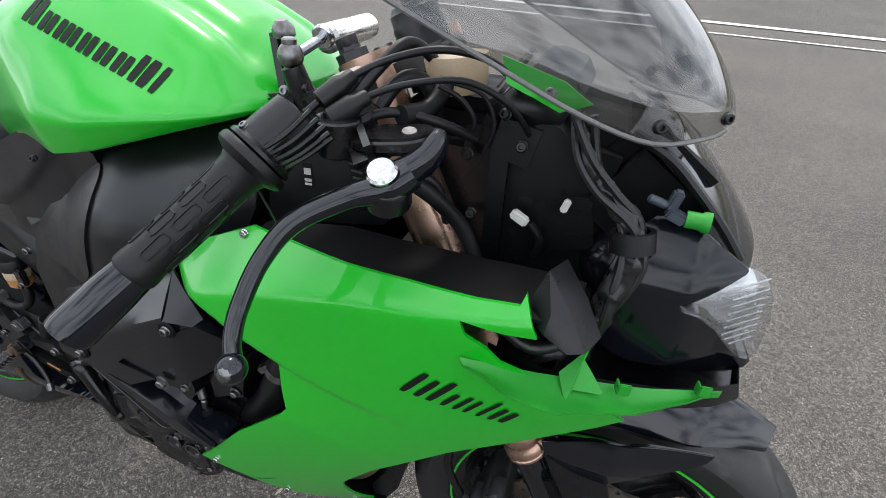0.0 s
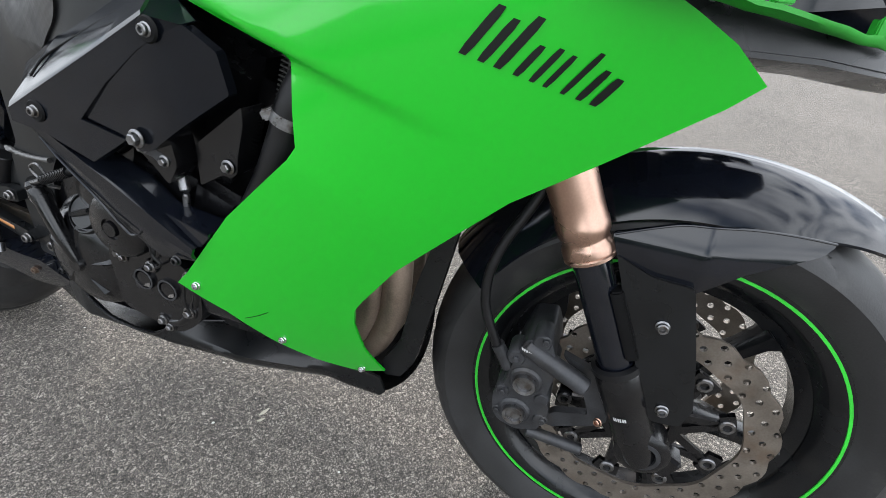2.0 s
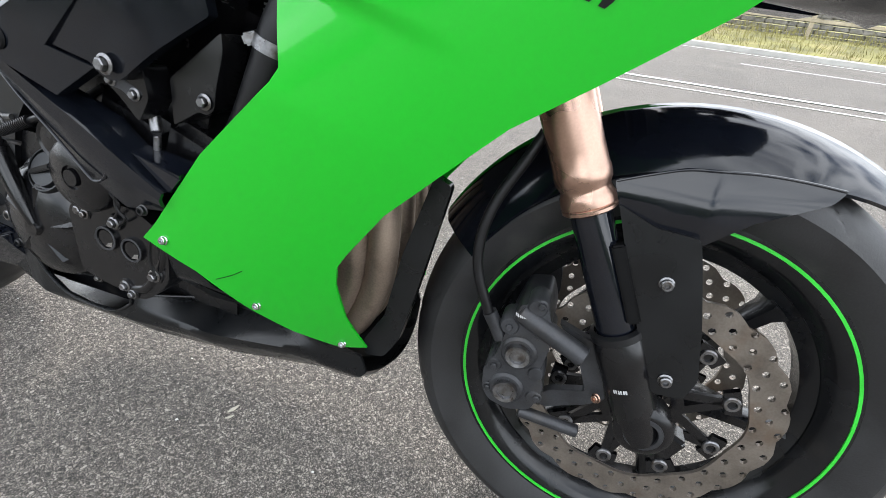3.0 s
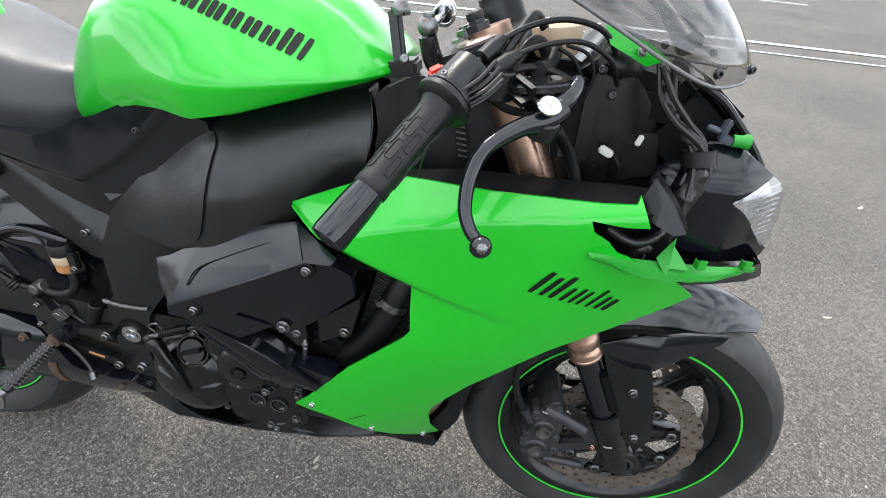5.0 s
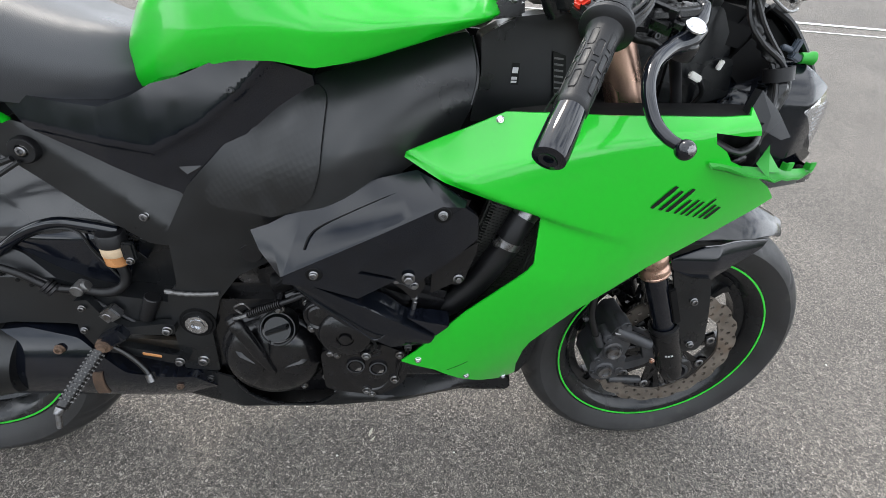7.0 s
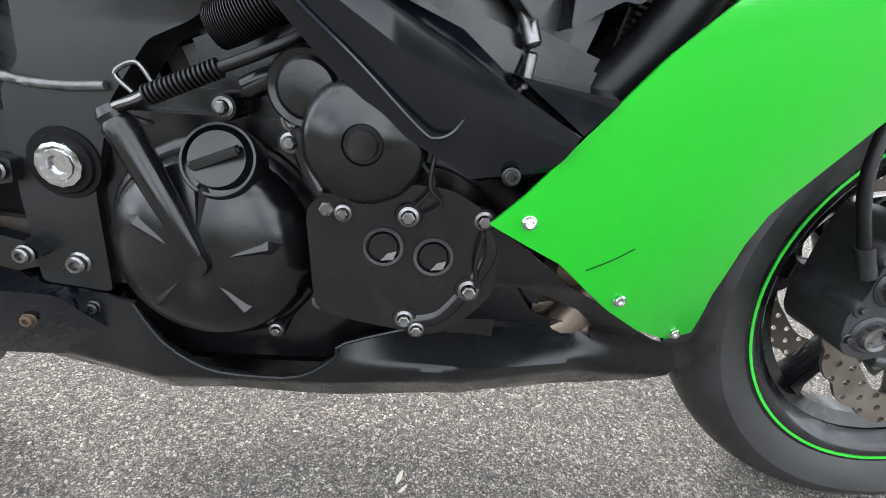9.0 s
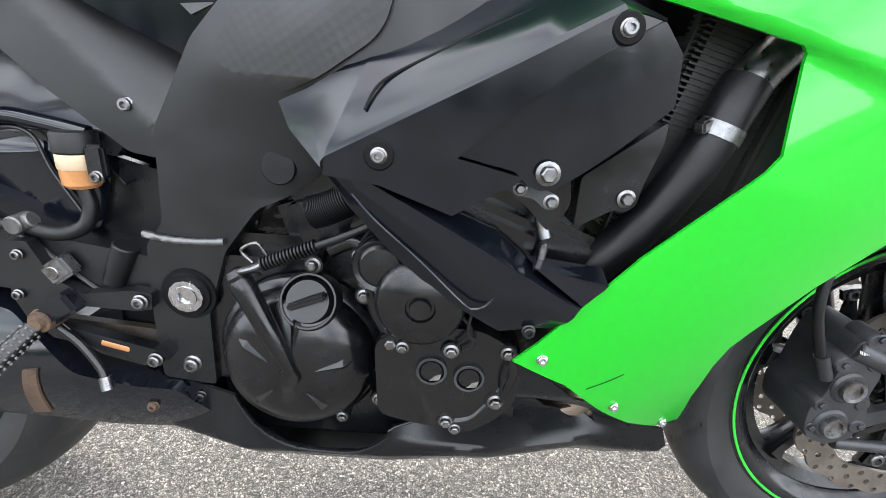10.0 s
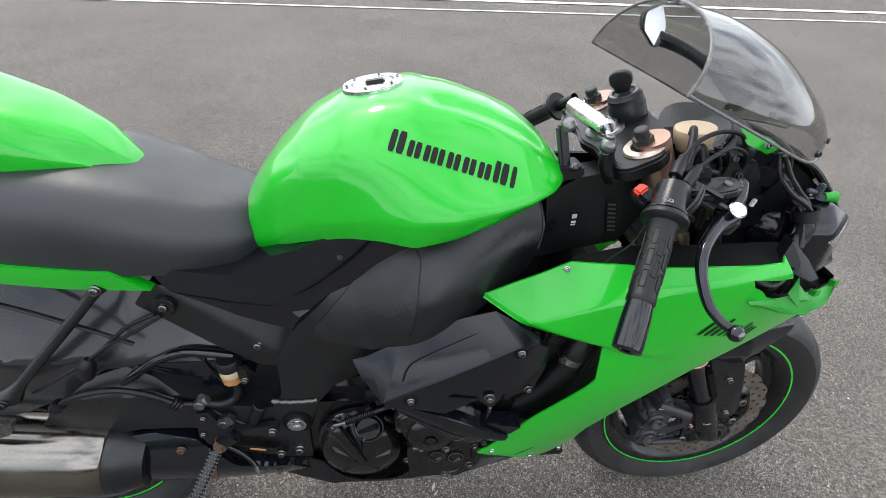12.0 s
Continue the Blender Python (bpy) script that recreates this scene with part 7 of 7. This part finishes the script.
tube(bm, [(-1.170, -0.128, 0.790), (-1.24, -0.133, 0.715), (-1.32, -0.138, 0.632), (-1.395, -0.142, 0.555)], 0.0085, 10, radii=((0, 0.016), (0.12, 0.009), (0.85, 0.009), (1, 0.02)))
strut = part("silencer_strut", bm, SATIN, bike, "black silencer hanger strut")
bolt(strut, (-1.176, -0.142, 0.784), 0.009)
bolt(strut, (-1.395, -0.16, 0.556), 0.009, mat=SATIN)
bm = bmesh.new()
tube(bm, [(-1.10, -0.135, 0.722), (-1.15, -0.135, 0.69), (-1.20, -0.135, 0.662), (-1.27, -0.135, 0.61), (-1.36, -0.137, 0.555)], 0.003, 8)
tube(bm, [(-1.11, -0.132, 0.725), (-1.16, -0.132, 0.70), (-1.21, -0.132, 0.655), (-1.25, -0.130, 0.62)], 0.004, 8)
part("rear_loom", bm, RUBBER, bike, "thin black wires along the strut")
bm = bmesh.new()
lathe(bm, [(0, 0.0), (0.009, 0.0), (0.013, 0.008), (0.014, 0.03), (0.012, 0.04), (0.005, 0.05), (0, 0.05)], (-1.262, -0.135, 0.585), (0.35, 0, 0.93), 14)
part("connector_boot", bm, RUBBER, bike, "black rubber connector boot")

# silencer and link pipe
SA, SB = Vector((-1.262, -0.128, 0.345)), Vector((-1.80, -0.150, 0.440))
d = (SB - SA)
bm = bmesh.new()
L = d.length
u, v, w = basis(d)
rings = []
for h, r in ((0.03, 0.078), (0.034, 0.081), (0.10, 0.083), (L * 0.5, 0.086), (L - 0.03, 0.084), (L, 0.076)):
    rings.append([SA + u * h + v * (math.cos(t) * r * 0.86) + w * (math.sin(t) * r * 1.04) for t in np.linspace(0, 2 * math.pi, 48, endpoint=False)])
loft(bm, rings)
sil = part("silencer", bm, BRUSHED, bike, "brushed metal silencer with a dark front collar", sharp=60)
bm = bmesh.new()
rings = [[SA + u * h + v * (math.cos(t) * r * 0.86) + w * (math.sin(t) * r * 1.04) for t in np.linspace(0, 2 * math.pi, 48, endpoint=False)] for h, r in ((-0.035, 0.060), (-0.01, 0.068), (0.012, 0.076), (0.030, 0.0775), (0.034, 0.076))]
loft(bm, rings)
part("silencer_collar", bm, SATIN, sil)
bm = bmesh.new()
panel(bm, [(-1.50, 0.585), (-1.42, 0.55), (-1.37, 0.540), (-1.385, 0.51), (-1.43, 0.495), (-1.50, 0.52)], -0.19, 0.012, 0, r=0.004, bevel=0.002)
part("silencer_bracket", bm, STEEL, sil, "bare alloy silencer bracket")


def link(x, z):
    return -0.160 + 1.6 * abs(z - 0.335) ** 1.6 + 0.05 * max(0, x + 1.05)


bm = bmesh.new()
panel(bm, [(-1.30, 0.262), (-1.262, 0.412), (-1.20, 0.418), (-1.12, 0.402), (-1.085, 0.372), (-1.05, 0.338), (-0.99, 0.322), (-0.94, 0.318), (-0.90, 0.262), (-0.92, 0.226), (-1.05, 0.232), (-1.12, 0.246), (-1.19, 0.250)], link, 0.12, 0.010, r=0.01, bevel=0.008)
lk = part("exhaust_chamber", bm, GLOSS, bike, "scuffed gloss black exhaust chamber cover")
bolt(lk, (-1.150, link(-1.150, 0.385) - 0.001, 0.385), 0.009, mat=RUST)
bolt(lk, (-0.975, link(-0.975, 0.288) - 0.001, 0.288), 0.007, mat=RUST)
bm = bmesh.new()
panel(bm, [(-1.104, 0.340), (-1.088, 0.342), (-1.106, 0.264), (-1.128, 0.260)], lambda x, z: link(x, z) - 0.003, 0.004, 0.012)
part("rusty_clamp", bm, RUST, lk, "rust-stained exhaust clamp")
bm = bmesh.new()
panel(bm, [(-1.09, 0.385), (-0.96, 0.375), (-0.955, 0.335), (-1.02, 0.318), (-1.07, 0.345)], -0.118, 0.01, 0.02, r=0.006)
part("heat_stained_plate", bm, GRIME, lk, "grimy heat-stained plate")

# rear-set plate, foot peg and pedal
bm = bmesh.new()
panel(bm, [(-0.955, 0.437), (-0.975, 0.440), (-1.03, 0.432), (-1.06, 0.450), (-1.078, 0.490), (-1.100, 0.488), (-1.108, 0.425), (-1.095, 0.392), (-1.05, 0.388), (-0.96, 0.366), (-0.948, 0.352), (-0.965, 0.345), (-1.05, 0.370), (-1.075, 0.375), (-1.09, 0.40), (-1.06, 0.418), (-0.975, 0.415), (-0.957, 0.418)], -0.146, 0.014, 0, r=0.003, bevel=0.003)
rs = part("rear_set", bm, SATIN, bike, "black alloy rear-set bracket with worn silver edges")
for x, z, r in ((-0.967, 0.428, 0.0085), (-0.961, 0.355, 0.0085), (-1.088, 0.475, 0.006), (-1.098, 0.428, 0.006)):
    bolt(rs, (x, -0.148, z), r)
bm = bmesh.new()
lathe(bm, [(0, 0.012), (0.007, 0.012), (0.008, 0.006), (0.012, 0.006), (0.0135, 0.0), (0.0135, -0.02)], (-1.068, -0.160, 0.405), (0, -1, 0), 20)
part("peg_pivot", bm, RUST, rs, "rusty footpeg pivot bolt")
bm = bmesh.new()
block(bm, (-1.052, -0.152, 0.418), (0.045, 0.024, 0.026), (0, -32, 0), 0.004)
part("peg_hanger", bm, GLOSS, rs)
PA, PB = Vector((-1.075, -0.165, 0.398)), Vector((-1.105, -0.245, 0.352))
bm = bmesh.new()
pd = (PB - PA)
rod(bm, PA, PB, 0.0105, 0.0095, 20)
peg = part("footpeg", bm, CAST, bike, "black folding footpeg with knurled studs")
pu, pv, pw = basis(pd)
for a in range(12):
    for k in range(13):
        t = a * math.pi / 6 + (k % 2) * 0.26
        p = PA + pd * (0.06 + 0.068 * k) + (pv * math.cos(t) + pw * math.sin(t)) * 0.0098
        bm = bmesh.new()
        lathe(bm, [(0.0021, -0.001), (0.0018, 0.0012), (0.0012, 0.0017), (0, 0.0017)], p, pv * math.cos(t) + pw * math.sin(t), 4)
        part("stud", bm, WELD, peg)
bm = bmesh.new()
rod(bm, PB, PB + pd.normalized() * 0.012, 0.008, 0.006)
rod(bm, PB + pd.normalized() * 0.008, PB + pd.normalized() * 0.018 + Vector((0.002, 0, -0.022)), 0.004)
part("peg_feeler", bm, STEEL, peg, "bright steel peg feeler")
bm = bmesh.new()
tube(bm, [(-1.062, -0.15, 0.392), (-1.040, -0.152, 0.372), (-1.018, -0.158, 0.345), (-1.010, -0.165, 0.330)], 0.005, 10)
ped = part("brake_pedal", bm, CAST, bike, "black rear brake pedal with a bare tip")
bm = bmesh.new()
lathe(bm, [(0, -0.004), (0.0065, -0.003), (0.0065, 0.012), (0, 0.013)], (-1.009, -0.166, 0.327), (-0.3, 0.3, 0.9), 12)
part("pedal_tip", bm, STEEL, ped)
bm = bmesh.new()
rod(bm, (-1.022, -0.14, 0.372), (-0.990, -0.14, 0.364), 0.007)
rod(bm, (-0.990, -0.14, 0.364), (-0.970, -0.14, 0.360), 0.002)
part("pedal_spring", bm, AMBER, bike, "tan brake-light switch spring")
# rear brake reservoir, hose and master cylinder
bm = bmesh.new()
lathe(bm, [(0, 0.0), (0.015, 0.0), (0.0185, 0.004), (0.0195, 0.036), (0, 0.036)], (-1.026, -0.118, 0.545), (0, 0, 1), 28)
rv = part("rear_reservoir", bm, AMBER, bike, "amber rear brake reservoir half full of fluid")
bm = bmesh.new()
lathe(bm, [(0.0192, 0.020), (0.0199, 0.021), (0.0199, 0.036), (0.0192, 0.037)], (-1.026, -0.118, 0.545), (0, 0, 1), 28)
part("clear_band", bm, CREAM, rv)
bm = bmesh.new()
lathe(bm, [(0, 0.022), (0.019, 0.022), (0.021, 0.019), (0.0215, 0.002), (0.020, 0.0), (0, 0)], (-1.026, -0.118, 0.581), (0, 0, 1), 28)
part("reservoir_cap", bm, RUBBER, rv)
bm = bmesh.new()
block(bm, (-1.000, -0.128, 0.575), (0.020, 0.010, 0.034), (0, 0, 0), 0.003)
part("reservoir_bracket", bm, SATIN, rv)
bolt(rv, (-0.999, -0.133, 0.560), 0.0065)
bm = bmesh.new()
tube(bm, [(-1.026, -0.118, 0.545), (-1.022, -0.12, 0.522), (-1.030, -0.125, 0.502), (-1.055, -0.13, 0.494), (-1.085, -0.13, 0.500)], 0.008, 12)
part("reservoir_hose", bm, RUBBER, rv)
bm = bmesh.new()
rod(bm, (-1.100, -0.132, 0.498), (-1.076, -0.132, 0.510), 0.009)
rod(bm, (-1.090, -0.145, 0.505), (-1.090, -0.12, 0.505), 0.010)
mcr = part("rear_master_cylinder", bm, WELD, bike, "dull grey rear brake master cylinder")
bm = bmesh.new()
block(bm, (-1.052, -0.140, 0.458), (0.030, 0.018, 0.024), (0, -35, 0), 0.003)
rod(bm, (-1.056, -0.150, 0.456), (-1.056, -0.138, 0.456), 0.008)
part("brake_switch", bm, STEEL, mcr)
bm = bmesh.new()
rod(bm, (-1.005, -0.13, 0.440), (-0.985, -0.128, 0.485), 0.012, 0.014)
part("pushrod_boot", bm, RUBBER, mcr, "black rubber pushrod boot")
bm = bmesh.new()
tube(bm, [(-1.352, -0.135, 0.500), (-1.320, -0.138, 0.528), (-1.285, -0.14, 0.546), (-1.226, -0.14, 0.556), (-1.171, -0.14, 0.540), (-1.133, -0.137, 0.510), (-1.10, -0.134, 0.502)], 0.006, 10)
rbh = part("rear_brake_hose", bm, RUBBER, bike, "black rear brake hose over the swingarm")
for p, ax in (((-1.340, -0.137, 0.512), (0.7, 0, 0.7)), ((-1.135, -0.137, 0.512), (0.7, 0, -0.7))):
    for k in range(3):
        bm = bmesh.new()
        lathe(bm, [(0.006, -0.003), (0.012, -0.002), (0.012, 0.002), (0.006, 0.003)], Vector(p) + Vector(ax) * (0.006 * k), ax, 16)
        part("grommet_ring", bm, RUBBER, rbh)
bm = bmesh.new()
panel(bm, [(-1.257, 0.532), (-1.216, 0.575), (-1.164, 0.611), (-1.115, 0.630), (-1.072, 0.625), (-1.025, 0.616), (-1.018, 0.610), (-1.017, 0.568), (-1.034, 0.514), (-1.079, 0.493), (-1.116, 0.521), (-1.164, 0.551), (-1.221, 0.557)], lambda x, z: -0.104 + 2.2 * max(0.0, abs(x + 1.12) - 0.02) ** 2 + 0.5 * max(0.0, z - 0.60), 0.03, 0.012, r=0.006, bevel=0.004)
hug = part("wheel_hugger", bm, GLOSS, bike, "gloss black hugger over the rear wheel", sharp=50)
bm = bmesh.new()
crown = [(-1.257, 0.540), (-1.216, 0.580), (-1.164, 0.615), (-1.115, 0.632), (-1.072, 0.627), (-1.020, 0.606), (-0.990, 0.570)]
skin(bm, [[(x, y, z + 0.008 * (1 - (y / 0.105) ** 2)) for y in np.linspace(-0.105, 0.105, 13)] for x, z in crown], 0.003)
part("hugger_top", bm, GLOSS, hug, sharp=70)
hug.location.z = -0.022
bm = bmesh.new()
tube(bm, [(-1.241, -0.108, 0.549), (-1.204, -0.108, 0.580), (-1.154, -0.108, 0.616), (-1.106, -0.108, 0.634), (-1.064, -0.108, 0.630), (-1.018, -0.108, 0.621)], 0.0085, 10, steps=6)
part("hugger_rim", bm, GLOSS, hug)
bm = bmesh.new()
tube(bm, [(-1.214, -0.106, 0.564), (-1.163, -0.106, 0.602), (-1.113, -0.106, 0.621), (-1.080, -0.106, 0.616), (-1.066, -0.106, 0.578), (-1.036, -0.106, 0.522)], 0.0022, 8, steps=6)
part("hugger_edge", bm, SATIN, hug)
bm = bmesh.new()
tube(bm, [(-1.203, -0.130, 0.535), (-1.165, -0.130, 0.530), (-1.122, -0.130, 0.504), (-1.082, -0.130, 0.481), (-1.064, -0.130, 0.464), (-1.042, -0.130, 0.445), (-1.013, -0.130, 0.420)], 0.0026, 8, steps=5)
part("swingarm_edge", bm, GREYCAST, swing, "thin lighter grey line along the swingarm")
# backing sheet added to keep the space behind the reservoir dark
bm = bmesh.new()
panel(bm, [(-1.06, 0.50), (-1.035, 0.580), (-0.965, 0.560), (-0.90, 0.61), (-0.86, 0.50), (-0.93, 0.44), (-1.04, 0.44)], -0.085, 0.01, 0.03, r=0.006)
part("reservoir_backing", bm, PLASTIC, bike, "black backing sheet added behind the rear reservoir")
# near-black sheet added so the far green fairing stays hidden, as if in shade
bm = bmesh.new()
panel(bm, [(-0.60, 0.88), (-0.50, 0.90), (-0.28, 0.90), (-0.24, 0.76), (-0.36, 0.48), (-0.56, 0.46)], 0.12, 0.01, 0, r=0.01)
part("far_side_mask", bm, DARK, bike, "dark sheet added behind the engine to hide the far side")
# plain blocks, near-black for the shade around the rear shock
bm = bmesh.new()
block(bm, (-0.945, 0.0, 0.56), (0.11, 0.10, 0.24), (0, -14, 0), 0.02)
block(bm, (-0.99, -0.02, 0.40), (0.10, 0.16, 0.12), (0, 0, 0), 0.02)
part("shock_space_fill", bm, DARK, bike, "plain dark blocks filling the shaded rear shock space")

# ---------- loose bits on the tarmac ----------
verts, faces = [], []
for _ in range(260):
    x, y = random.uniform(-2.6, 1.6), random.uniform(-0.9, 3.0)
    r = random.uniform(0.0012, 0.004)
    a0, n = random.uniform(0, 6.28), random.choice((4, 5, 6))
    b = len(verts)
    verts += [(x + math.cos(a0 + k * 6.283 / n) * r * random.uniform(0.6, 1.2), y + math.sin(a0 + k * 6.283 / n) * r * random.uniform(0.6, 1.2), 0.0008) for k in range(n)] + [(x, y, 0.0008 + r * 0.7)]
    faces += [(b + k, b + (k + 1) % n, b + n) for k in range(n)]
me = bpy.data.meshes.new("grit")
me.from_pydata(verts, [], faces)
me.materials.append(WHITE)
tagged(new("grit", me), "scattered pale grit on the tarmac", "grit", kind="stuff")
for x, y, a, s in ((-0.60, 0.0, 70, 1.0), (-0.594, -0.018, 50, 0.7), (1.05, 0.9, 10, 1.6), (1.7, 1.9, 40, 2.4)):
    bm = bmesh.new()
    skin(bm, [[(u * 0.012 * s, v * 0.004 * s * (1 - abs(u) * 0.7), 0.0015 + 0.001 * u * u) for v in (-1, 0, 1)] for u in (-1, -0.5, 0, 0.5, 1)], 0.0008)
    lf = part("dry_leaf", bm, material("pale_leaf", (0.45, 0.42, 0.34), 0.8), None)
    lf.matrix_world = pose(x, y, 0.002, 0, 0, a)
    tagged(lf, "small pale dry leaf fragment on the tarmac", "leaf", "leaf fragments")
